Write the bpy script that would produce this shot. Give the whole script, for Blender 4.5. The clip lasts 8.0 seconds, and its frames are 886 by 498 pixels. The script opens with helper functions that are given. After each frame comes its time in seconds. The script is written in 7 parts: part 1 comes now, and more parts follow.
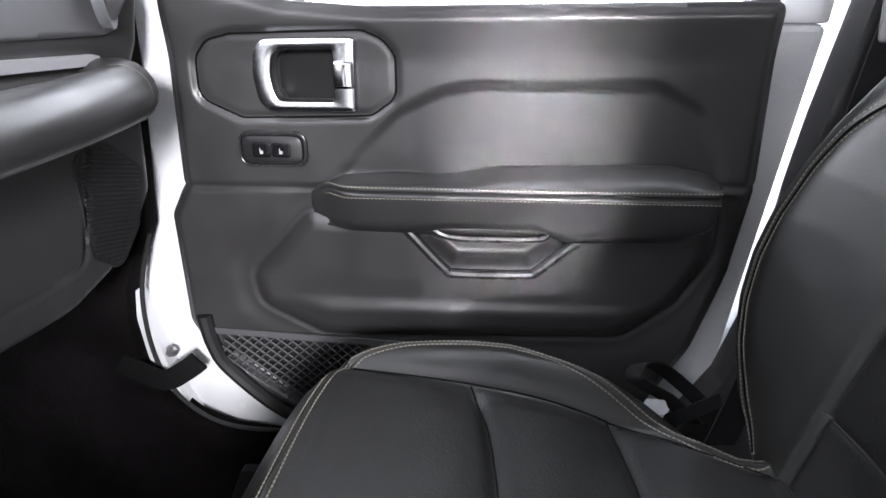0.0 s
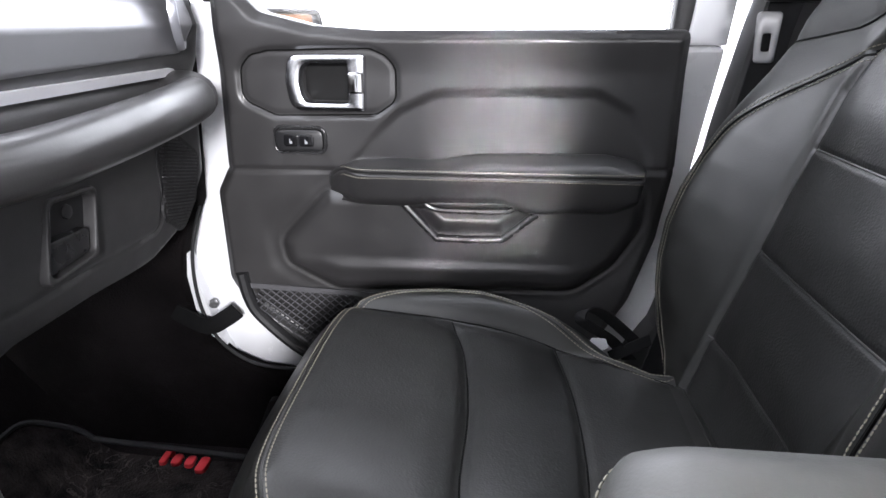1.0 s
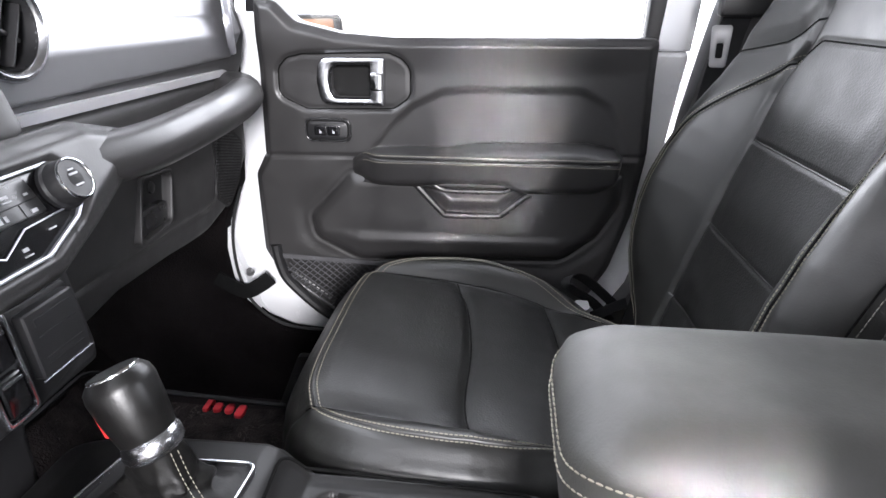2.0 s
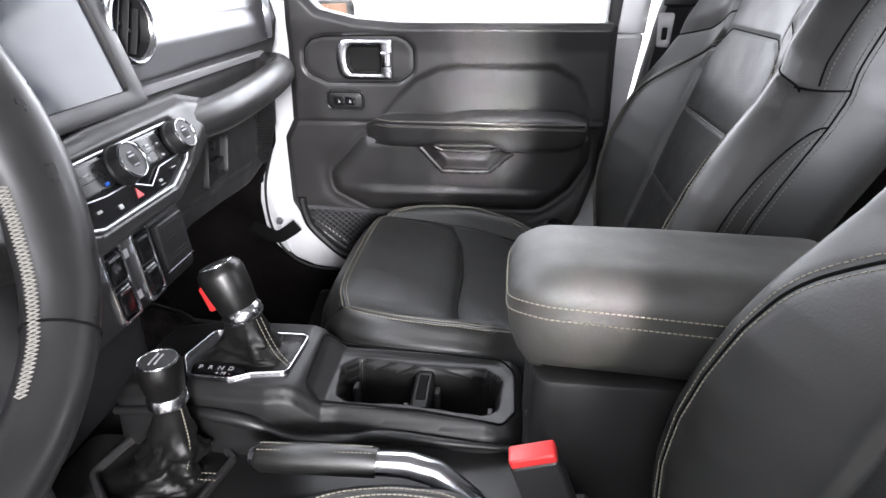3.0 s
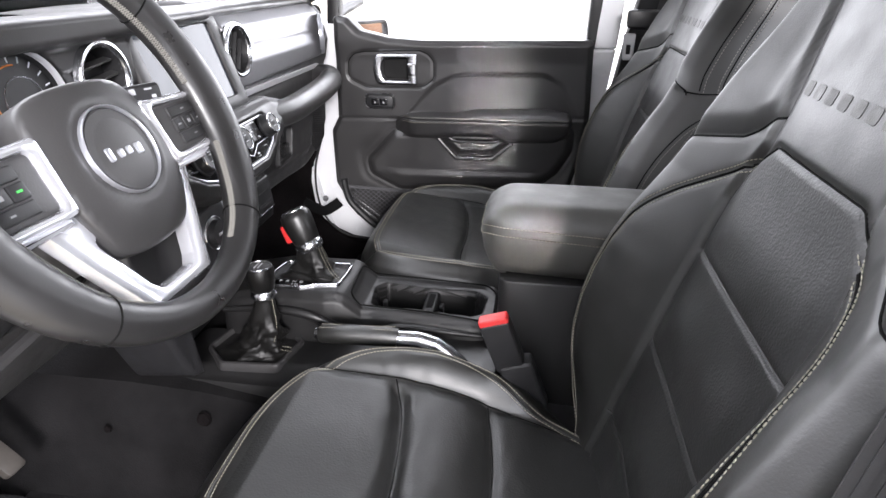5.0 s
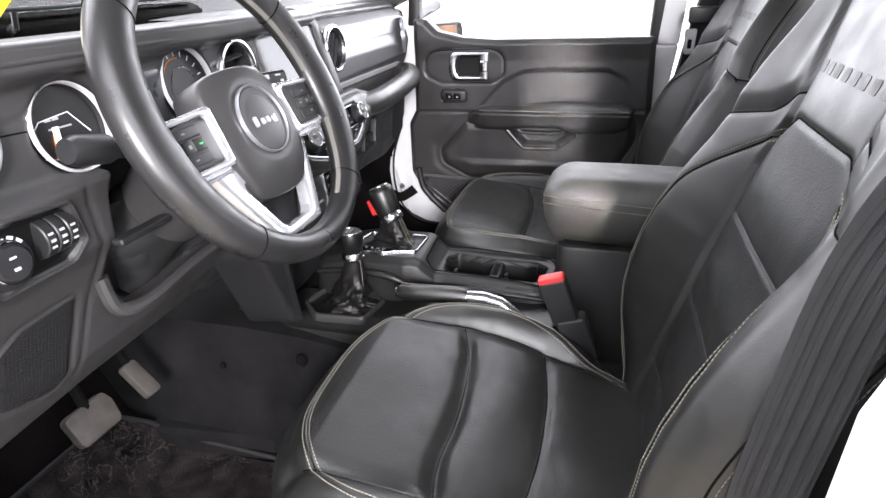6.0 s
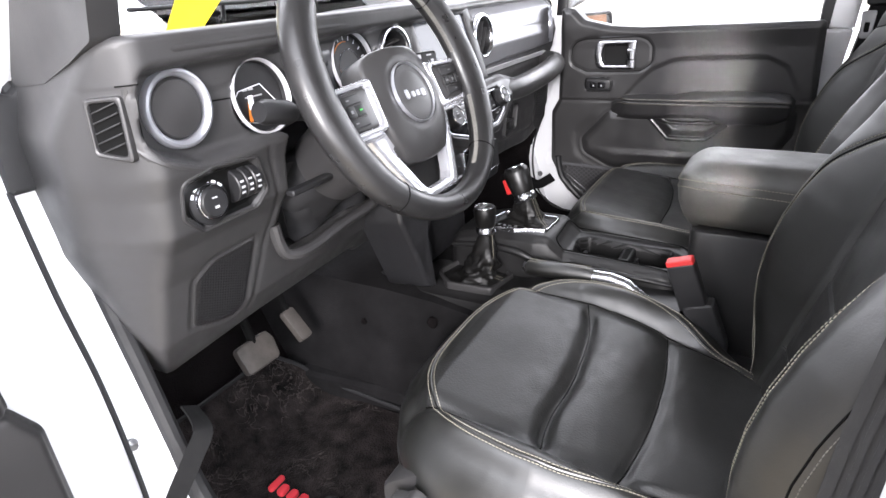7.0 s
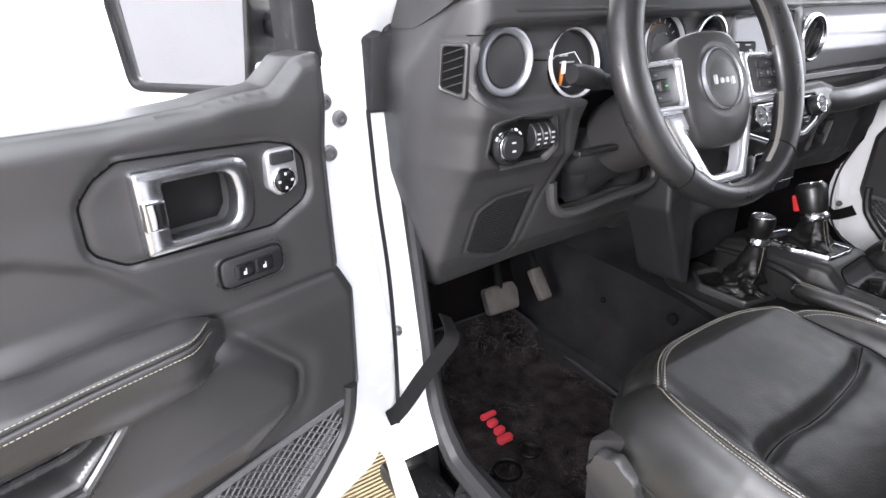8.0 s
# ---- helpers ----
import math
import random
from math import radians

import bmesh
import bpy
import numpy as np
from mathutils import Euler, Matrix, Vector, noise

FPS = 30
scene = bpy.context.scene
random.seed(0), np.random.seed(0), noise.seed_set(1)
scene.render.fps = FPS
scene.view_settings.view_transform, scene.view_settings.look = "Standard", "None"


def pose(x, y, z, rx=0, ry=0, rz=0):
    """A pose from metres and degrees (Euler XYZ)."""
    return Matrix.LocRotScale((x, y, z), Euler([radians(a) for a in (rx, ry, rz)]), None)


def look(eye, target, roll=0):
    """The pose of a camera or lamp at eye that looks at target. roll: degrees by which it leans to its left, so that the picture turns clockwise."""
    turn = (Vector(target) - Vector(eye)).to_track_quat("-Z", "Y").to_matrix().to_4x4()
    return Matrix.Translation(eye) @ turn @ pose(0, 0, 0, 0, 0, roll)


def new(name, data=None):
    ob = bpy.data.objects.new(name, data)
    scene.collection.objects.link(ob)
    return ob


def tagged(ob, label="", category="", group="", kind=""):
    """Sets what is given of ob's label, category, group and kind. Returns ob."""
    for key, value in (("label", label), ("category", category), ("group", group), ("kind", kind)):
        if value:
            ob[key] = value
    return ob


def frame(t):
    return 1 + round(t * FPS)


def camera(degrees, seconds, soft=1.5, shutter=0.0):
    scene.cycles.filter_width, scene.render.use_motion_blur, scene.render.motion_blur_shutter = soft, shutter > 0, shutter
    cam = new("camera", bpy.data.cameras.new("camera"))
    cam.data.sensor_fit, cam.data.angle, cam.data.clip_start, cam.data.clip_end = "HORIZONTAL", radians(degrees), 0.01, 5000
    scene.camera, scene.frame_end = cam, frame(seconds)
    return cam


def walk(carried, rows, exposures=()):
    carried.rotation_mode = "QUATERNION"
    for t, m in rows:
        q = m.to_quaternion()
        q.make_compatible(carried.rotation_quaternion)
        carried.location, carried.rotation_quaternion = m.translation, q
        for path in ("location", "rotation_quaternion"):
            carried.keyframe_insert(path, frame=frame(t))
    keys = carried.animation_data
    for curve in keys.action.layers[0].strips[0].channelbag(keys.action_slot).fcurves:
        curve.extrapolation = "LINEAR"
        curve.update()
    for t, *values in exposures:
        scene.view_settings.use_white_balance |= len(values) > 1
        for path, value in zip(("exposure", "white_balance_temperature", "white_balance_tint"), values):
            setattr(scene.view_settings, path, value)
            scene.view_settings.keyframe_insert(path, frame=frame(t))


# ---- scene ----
cam = camera(74.3, 8.0)
PATH = [
    (0, (-0.005, 0.039, 1.317), (-0.171, 1.896, 0.592), 0.0),
    (0.5, (0.027, -0.069, 1.339), (-0.131, 1.783, 0.602), 0.1),
    (1, (0.031, -0.158, 1.353), (-0.137, 1.692, 0.612), 0.3),
    (2.5, (0.039, -0.417, 1.407), (-0.125, 1.4, 0.589), 0.5),
    (3, (0.061, -0.545, 1.43), (-0.106, 1.253, 0.569), 0.3),
    (3.5, (0.066, -0.667, 1.46), (-0.112, 1.129, 0.597), 0.1),
    (4, (0.083, -0.752, 1.477), (-0.119, 1.039, 0.611), -0.1),
    (5.5, (0.164, -0.942, 1.494), (-0.193, 0.837, 0.652), -0.9),
    (6, (0.169, -1.023, 1.492), (-0.324, 0.726, 0.657), -2.0),
    (6.5, (0.172, -1.078, 1.48), (-0.481, 0.62, 0.65), -3.0),
    (7, (0.209, -1.089, 1.477), (-0.716, 0.483, 0.657), -4.1),
    (7.5, (0.231, -1.131, 1.46), (-0.99, 0.229, 0.647), -1.9),
    (8, (0.241, -1.177, 1.46), (-1.267, -0.15, 0.641), 0.3),
]
walk(cam, [(t, look(eye, target, roll)) for t, eye, target, roll in PATH], [(0, 0.66, 6250, 15), (2.5, 0.58, 6350, 15), (4, 0.36, 6400, 15), (5.5, 0.32, 6450, 16), (6, 0.33, 6450, 16), (6.5, 0.32, 6450, 16), (7.2, 0.28, 6400, 16), (8, -0.16, 6350, 16)])

from mathutils.geometry import tessellate_polygon

# ---- world and light: a white photo booth ----
world = bpy.data.worlds.new("booth_white")
scene.world = world
world.use_nodes = True
wn = world.node_tree.nodes
wn["Background"].inputs["Color"].default_value = (0.93, 0.965, 1.0, 1)
wn["Background"].inputs["Strength"].default_value = 8.0


def lamp(name, eye, target, size_x, size_y, power, colour=(1, 1, 1), spread=180):
    data = bpy.data.lights.new(name, "AREA")
    data.shape, data.size, data.size_y, data.energy, data.color = "RECTANGLE", size_x, size_y, power, colour
    data.spread = radians(spread)
    ob = new(name, data)
    ob.matrix_world = look(eye, target)
    return ob


# Unseen fill lamp, added outside the open driver's side.
lamp("fill_light_driver_side", (0.95, -3.2, 2.15), (0.0, 0.5, 1.15), 0.6, 0.6, 190, (1.0, 0.985, 0.96))
# Added narrow beam, no seen source: makes the bright band on the passenger door.
lamp("added_strip_light", (0.66, -3.2, 2.2), (0.04, 0.7, 1.16), 0.08, 0.5, 0.7, (1.0, 0.99, 0.97), 3.4)
scene.view_settings.exposure = 0.0

# ---- materials ----


def material(name, colour, rough, metal=0.0, vary=0.15, grain=400.0, bump=0.15, stain=6.0, coat=0.0, rough_vary=0.08, grain_kind="noise", depth=0.0006, gloss=0.5, crease=0.0):
    m = bpy.data.materials.new(name)
    m.use_nodes = True
    nt = m.node_tree
    b = nt.nodes["Principled BSDF"]
    b.inputs["Metallic"].default_value = metal
    b.inputs["Coat Weight"].default_value = coat
    b.inputs["Specular IOR Level"].default_value = gloss
    co = nt.nodes.new("ShaderNodeTexCoord")
    big = nt.nodes.new("ShaderNodeTexNoise")
    big.inputs["Scale"].default_value, big.inputs["Detail"].default_value = stain, 5
    nt.links.new(co.outputs["Object"], big.inputs["Vector"])
    ramp = nt.nodes.new("ShaderNodeMapRange")
    ramp.inputs["From Min"].default_value, ramp.inputs["From Max"].default_value = 0.3, 0.7
    ramp.inputs["To Min"].default_value, ramp.inputs["To Max"].default_value = 1 - vary, 1 + vary
    nt.links.new(big.outputs["Fac"], ramp.inputs["Value"])
    mix = nt.nodes.new("ShaderNodeVectorMath")
    mix.operation = "SCALE"
    mix.inputs[0].default_value = colour
    nt.links.new(ramp.outputs["Result"], mix.inputs["Scale"])
    nt.links.new(mix.outputs[0], b.inputs["Base Color"])
    rr = nt.nodes.new("ShaderNodeMapRange")
    rr.inputs["From Min"].default_value, rr.inputs["From Max"].default_value = 0.3, 0.7
    rr.inputs["To Min"].default_value, rr.inputs["To Max"].default_value = max(0.02, rough - rough_vary), rough + rough_vary
    mid = nt.nodes.new("ShaderNodeTexNoise")
    mid.inputs["Scale"].default_value, mid.inputs["Detail"].default_value = stain * 5, 4
    nt.links.new(co.outputs["Object"], mid.inputs["Vector"])
    nt.links.new(mid.outputs["Fac"], rr.inputs["Value"])
    nt.links.new(rr.outputs["Result"], b.inputs["Roughness"])
    if bump:
        if grain_kind == "noise":
            fine = nt.nodes.new("ShaderNodeTexNoise")
            fine.inputs["Detail"].default_value = 3
            out = fine.outputs["Fac"]
        else:
            fine = nt.nodes.new("ShaderNodeTexVoronoi")
            fine.feature = "SMOOTH_F1"
            out = fine.outputs["Distance"]
        fine.inputs["Scale"].default_value = grain
        nt.links.new(co.outputs["Object"], fine.inputs["Vector"])
        bp = nt.nodes.new("ShaderNodeBump")
        bp.inputs["Strength"].default_value, bp.inputs["Distance"].default_value = bump, depth
        nt.links.new(out, bp.inputs["Height"])
        nt.links.new(bp.outputs["Normal"], b.inputs["Normal"])
        if crease:
            wr, wb = nt.nodes.new("ShaderNodeTexNoise"), nt.nodes.new("ShaderNodeBump")
            wr.inputs["Scale"].default_value, wr.inputs["Detail"].default_value, wr.inputs["Distortion"].default_value = 38, 4, 0.8
            wb.inputs["Strength"].default_value, wb.inputs["Distance"].default_value = crease, 0.003
            nt.links.new(co.outputs["Object"], wr.inputs["Vector"])
            nt.links.new(wr.outputs["Fac"], wb.inputs["Height"])
            nt.links.new(wb.outputs["Normal"], bp.inputs["Normal"])
    return m


def glass(name, tint=(1, 1, 1)):
    """Thin pane: clear, with mirror gloss that grows towards grazing views."""
    m = bpy.data.materials.new(name)
    m.use_nodes = True
    nt = m.node_tree
    nt.nodes.remove(nt.nodes["Principled BSDF"])
    clear, shine = nt.nodes.new("ShaderNodeBsdfTransparent"), nt.nodes.new("ShaderNodeBsdfGlossy")
    clear.inputs["Color"].default_value = (*tint, 1)
    shine.inputs["Roughness"].default_value = 0.0
    fr, mix = nt.nodes.new("ShaderNodeFresnel"), nt.nodes.new("ShaderNodeMixShader")
    fr.inputs["IOR"].default_value = 1.4
    nt.links.new(fr.outputs[0], mix.inputs[0])
    nt.links.new(clear.outputs[0], mix.inputs[1])
    nt.links.new(shine.outputs[0], mix.inputs[2])
    nt.links.new(mix.outputs[0], nt.nodes["Material Output"].inputs["Surface"])
    return m


LEATHER = material("black_leather", (0.0078, 0.0079, 0.0071), 0.42, grain=560, bump=0.25, stain=5, vary=0.25, gloss=0.9, rough_vary=0.06, crease=0.07)
PERF_LEATHER = material("perforated_black_leather", (0.0062, 0.0063, 0.0060), 0.47, grain=420, bump=0.35, stain=5, vary=0.25, gloss=0.72, rough_vary=0.06, grain_kind="cells", depth=0.0008, crease=0.07)
LEATHER_WHEEL = material("worn_wheel_leather", (0.015, 0.0147, 0.015), 0.34, grain=420, bump=0.08, stain=9, vary=0.25)
GLOSS_LEATHER = material("handled_black_leather", (0.006, 0.0058, 0.0056), 0.36, grain=420, bump=0.2, stain=14, vary=0.3)
VINYL = material("charcoal_soft_vinyl", (0.029, 0.0283, 0.0287), 0.38, grain=520, bump=0.16, stain=4, gloss=0.6)
PLASTIC = material("dark_grained_plastic", (0.029, 0.0283, 0.0288), 0.43, grain=560, bump=0.16, stain=5)
# Lighter copy of the grained plastic: door-side light put into the dash colour.
DASH_PLASTIC = material("charcoal_lit_dash_plastic", (0.036, 0.0354, 0.036), 0.46, grain=560, bump=0.18, stain=5)
PLASTIC_DEEP = material("black_plastic", (0.012, 0.012, 0.013), 0.45, grain=700, bump=0.1, stain=8)
GLOSS = material("gloss_black", (0.008, 0.008, 0.009), 0.15, bump=0, stain=10, rough_vary=0.06)
CLOTH = material("black_woven_fabric", (0.018, 0.018, 0.019), 0.85, grain=700, bump=0.5, stain=9, gloss=0.15)
GAITER = material("soft_gaiter_leather", (0.0062, 0.006, 0.0058), 0.46, grain=500, bump=0.3, stain=14, vary=0.3, gloss=0.3)
BLOCK_LEATHER = material("olive_debossed_leather", (0.014, 0.0135, 0.010), 0.46, grain=500, bump=0.3, stain=14, vary=0.3, gloss=0.62)
CARPET = material("black_floor_carpet", (0.0058, 0.0048, 0.0050), 0.95, grain=320, bump=0.9, stain=9, vary=0.5, depth=0.003, gloss=0.06)
MAT = material("dusty_worn_mat", (0.0095, 0.0075, 0.0074), 0.85, grain=210, bump=1.0, stain=30, vary=1.0, depth=0.004, gloss=0.12)
scuff_nt = MAT.node_tree
scuff_co, scuff_n, scuff_m = [scuff_nt.nodes.new(k) for k in ("ShaderNodeTexCoord", "ShaderNodeTexNoise", "ShaderNodeTexNoise")]
scuff_n.inputs["Scale"].default_value, scuff_n.inputs["Detail"].default_value, scuff_n.inputs["Distortion"].default_value = 20, 3, 1.6
scuff_m.inputs["Scale"].default_value, scuff_m.inputs["Detail"].default_value = 7, 2
scuff_off, scuff_abs, scuff_line, scuff_mask, scuff_mul, scuff_mix = [scuff_nt.nodes.new(k) for k in ("ShaderNodeMath", "ShaderNodeMath", "ShaderNodeMapRange", "ShaderNodeMapRange", "ShaderNodeMath", "ShaderNodeMix")]
scuff_off.operation, scuff_abs.operation, scuff_mul.operation, scuff_mix.data_type = "SUBTRACT", "ABSOLUTE", "MULTIPLY", "RGBA"
scuff_off.inputs[1].default_value = 0.5
for node, lo_, hi_, a_, b_ in ((scuff_line, 0.0, 0.022, 0.75, 0.0), (scuff_mask, 0.47, 0.60, 0.0, 1.0)):
    for key, val in (("From Min", lo_), ("From Max", hi_), ("To Min", a_), ("To Max", b_)):
        node.inputs[key].default_value = val
scuff_mix.inputs[7].default_value = (0.055, 0.047, 0.044, 1)
for a_, b_ in ((scuff_co.outputs["Object"], scuff_n.inputs["Vector"]), (scuff_co.outputs["Object"], scuff_m.inputs["Vector"]), (scuff_n.outputs["Fac"], scuff_off.inputs[0]), (scuff_off.outputs[0], scuff_abs.inputs[0]), (scuff_abs.outputs[0], scuff_line.inputs["Value"]), (scuff_m.outputs["Fac"], scuff_mask.inputs["Value"]),
               (scuff_line.outputs["Result"], scuff_mul.inputs[0]), (scuff_mask.outputs["Result"], scuff_mul.inputs[1]), (scuff_mul.outputs[0], scuff_mix.inputs[0])):
    scuff_nt.links.new(a_, b_)
base_in = scuff_nt.nodes["Principled BSDF"].inputs["Base Color"]
scuff_nt.links.new(base_in.links[0].from_socket, scuff_mix.inputs[6])
scuff_nt.links.new(scuff_mix.outputs[2], base_in)
SATIN_BLACK = material("smooth_black_plastic", (0.02, 0.02, 0.021), 0.28, bump=0, stain=8, vary=0.08, rough_vary=0.03)
# Flat black for seam lines, also for parts coloured as if in shade.
SEAM_SHADE = material("black_seam_and_shade", (0.004, 0.004, 0.004), 0.9, bump=0, stain=8, gloss=0.1)
# Worn leather; base also lifted so the colour carries light on the lid.
LID_LEATHER = material("worn_lightened_lid_leather", (0.038, 0.0375, 0.034), 0.58, grain=520, bump=0.3, stain=6, vary=0.3, gloss=0.8, crease=0.05)
RUBBER = material("black_rubber", (0.014, 0.014, 0.015), 0.6, grain=300, bump=0.2, stain=10)
PAINT = material("white_car_paint", (0.80, 0.81, 0.83), 0.25, bump=0, vary=0.02, coat=0.6, stain=3, rough_vary=0.05)
SATIN = material("satin_silver_trim", (0.62, 0.63, 0.66), 0.24, metal=1.0, vary=0.02, bump=0, stain=4, rough_vary=0.02)
SATIN_DARK = material("grey_satin_vent_trim", (0.46, 0.47, 0.51), 0.30, metal=0.75, vary=0.02, bump=0, stain=4, rough_vary=0.02)
SPOKE = material("bright_satin_silver_paint", (0.70, 0.71, 0.75), 0.24, metal=0.72, vary=0.03, bump=0, stain=6, rough_vary=0.03)
# Floor carpet lightened: the light on the tunnel is put into its colour.
TUNNEL = material("grey_lit_tunnel_carpet", (0.0085, 0.0081, 0.0085), 0.95, grain=320, bump=0.5, stain=12, vary=0.35, depth=0.002, gloss=0.1)
PERFORATED = material("fine_perforated_plastic", (0.016, 0.0155, 0.016), 0.5, grain=330, bump=0.35, stain=9, grain_kind="cells", depth=0.002, gloss=0.3)
# Deep black for small trim and for recesses whose shade is coloured in.
DEEP_BLACK = material("deep_black_trim_and_shade", (0.0045, 0.0045, 0.0045), 0.5, bump=0, stain=8, gloss=0.2)
CHROME = material("bright_chrome", (0.85, 0.86, 0.88), 0.09, metal=1.0, vary=0.01, bump=0, stain=4, rough_vary=0.01)
SILVER_PANEL = material("grey_metallic_dash_panel", (0.26, 0.26, 0.272), 0.44, metal=0.7, vary=0.05, grain=700, bump=0.04, rough_vary=0.03)
SILVER_STRIP = material("silver_painted_strip", (0.62, 0.62, 0.65), 0.36, metal=0.25, vary=0.06, grain=900, bump=0.03)
THREAD_DARK = material("dull_lacing_thread", (0.16, 0.155, 0.14), 0.8, grain=2000, bump=0.2)
THREAD = material("pale_stitching_thread", (0.24, 0.225, 0.18), 0.8, grain=2000, bump=0.2, vary=0.2)
RED = material("red_plastic", (0.55, 0.03, 0.03), 0.35, bump=0, vary=0.1)
RED_CLOTH = material("red_embroidery", (0.42, 0.018, 0.028), 0.85, grain=900, bump=0.5)
YELLOW = material("yellow_tag_paper", (0.85, 0.68, 0.01), 0.6, bump=0, vary=0.05)
BOLT = material("dark_steel_bolt", (0.24, 0.24, 0.245), 0.38, metal=0.7, grain=200, bump=0.2)
STEEL = material("grey_worn_metal", (0.052, 0.046, 0.041), 0.6, metal=0.0, grain=200, bump=0.4, vary=0.3, stain=30)
MARK_BRIGHT = material("white_dial_print", (0.8, 0.82, 0.88), 0.5, bump=0, vary=0.02)
MARK_DULL = material("grey_button_print", (0.17, 0.172, 0.178), 0.5, bump=0, vary=0.03)
MARK = material("white_printed_mark", (0.38, 0.385, 0.40), 0.5, bump=0, vary=0.03)
ORANGE = material("orange_printed_mark", (0.75, 0.22, 0.03), 0.5, bump=0, vary=0.03)
BLUE = material("blue_printed_mark", (0.03, 0.16, 0.75), 0.5, bump=0, vary=0.03)
GREEN = material("green_printed_mark", (0.05, 0.5, 0.08), 0.5, bump=0, vary=0.03)
BELT = material("ribbed_belt_webbing", (0.035, 0.035, 0.036), 0.6, grain=420, bump=0.5, stain=14, gloss=0.35)
STRAP = material("black_check_strap", (0.007, 0.007, 0.0072), 0.8, grain=500, bump=0.4, stain=14, gloss=0.1)
CONSOLE = material("dark_console_plastic", (0.0095, 0.0093, 0.0095), 0.46, grain=560, bump=0.16, stain=5, gloss=0.4)
CLUSTER = material("smoked_cluster_glass", (0.028, 0.031, 0.037), 0.3, bump=0, vary=0.1, stain=8, rough_vary=0.04)
FRAME = material("satin_switch_frame", (0.52, 0.52, 0.55), 0.32, metal=0.75, vary=0.03, bump=0, stain=6, rough_vary=0.03)
NET = material("grey_elastic_net", (0.07, 0.07, 0.075), 0.8, grain=900, bump=0.4)
GLASS = glass("clear_window_glass")
SCREEN = material("dark_display_glass", (0.045, 0.05, 0.062), 0.12, bump=0, vary=0.1, stain=8, rough_vary=0.05)
GROUND = material("sand_booth_floor", (0.22, 0.19, 0.14), 0.6, grain=60, bump=0.3, stain=1.5)
GROUND_DARK = material("sand_coloured_grating", (0.25, 0.20, 0.11), 0.7, grain=80, bump=0.3, stain=9, vary=0.3)
BOOTH = material("white_booth_wall", (0.82, 0.82, 0.82), 0.7, bump=0, vary=0.02, stain=0.5)
BLOCKER_GREY = material("grey_blocker_wall", (0.24, 0.24, 0.25), 0.8, bump=0, vary=0.04, stain=0.5)
MIRROR = material("mirror_glass", (0.9, 0.9, 0.9), 0.02, metal=1.0, bump=0, vary=0.0, rough_vary=0.0)
HEADLINER = material("grey_headliner", (0.30, 0.30, 0.30), 0.9, grain=500, bump=0.3)
BROWN = material("brown_workshop_wall", (0.12, 0.066, 0.04), 0.8, grain=30, bump=0.3, stain=3, vary=0.5)

# ---- building helpers ----


def mesh(name, verts, faces, mat, smooth=35):
    me = bpy.data.meshes.new(name)
    me.from_pydata([tuple(map(float, v)) for v in verts], [], [tuple(map(int, q)) for q in faces])
    me.validate()
    if len(me.polygons) > 1500 and smooth:
        smooth = 75
    bm = bmesh.new()
    bm.from_mesh(me)
    bmesh.ops.recalc_face_normals(bm, faces=bm.faces)
    bm.to_mesh(me)
    bm.free()
    me.materials.append(mat)
    if smooth:
        me.shade_smooth()
        me.set_sharp_from_angle(angle=radians(smooth))
    return me


def thing(name, at, label, category, group="", kind=""):
    ob = new(name)
    ob.empty_display_size = 0.05
    ob.matrix_world = Matrix.Translation(at)
    return tagged(ob, label, category, group, kind)


def part(name, shape, mat, parent, label="", smooth=35):
    """One mesh object under a thing or a part; shape is (verts, faces) in world metres."""
    ob = new(name, mesh(name, shape[0], shape[1], mat, smooth))
    ob.parent = parent
    if parent.parent is None:
        ob.matrix_parent_inverse = Matrix.Translation(-parent.matrix_basis.translation)
    if name in ("stitching", "lacing", "perforation", "net"):
        ob["kind"] = "stuff"
    if label:
        ob["label"] = label
    return ob


def single(name, shape, mat, label, category, kind="", group="", smooth=35):
    """A top-level thing of one mesh with its origin at its base."""
    v = np.array(shape[0], float)
    at = np.array([(v[:, 0].min() + v[:, 0].max()) / 2, (v[:, 1].min() + v[:, 1].max()) / 2, v[:, 2].min()])
    ob = new(name, mesh(name, v - at, shape[1], mat, smooth))
    ob.matrix_world = Matrix.Translation(at)
    return tagged(ob, label, category, group, kind)


def join(*shapes):
    vs, fs, n = [], [], 0
    for v, f in shapes:
        v = np.asarray(v, float).reshape(-1, 3)
        vs.append(v)
        fs += [tuple(int(i) + n for i in q) for q in f]
        n += len(v)
    return np.concatenate(vs), fs


def moved(shape, m):
    v = np.asarray(shape[0], float)
    a = np.array(m)
    return v @ a[:3, :3].T + a[:3, 3], shape[1]


def rp(pts, r=0.01, n=5):
    """A polygon with rounded corners: points (x, y) or (x, y, radius)."""
    out = []
    k = len(pts)
    for i in range(k):
        p = np.array(pts[i][:2], float)
        rad = pts[i][2] if len(pts[i]) > 2 else r
        a, b = np.array(pts[i - 1][:2], float) - p, np.array(pts[(i + 1) % k][:2], float) - p
        la, lb = np.linalg.norm(a), np.linalg.norm(b)
        a, b = a / la, b / lb
        half = math.acos(max(-1, min(1, float(a @ b)))) / 2
        half = min(half, 1.56)
        t = min(rad / math.tan(half), la * 0.48, lb * 0.48)
        p0, p1 = p + a * t, p + b * t
        for j in range(n + 1):
            s = j / n
            out.append((1 - s) ** 2 * p0 + 2 * s * (1 - s) * p + s * s * p1)
    return np.array(out)


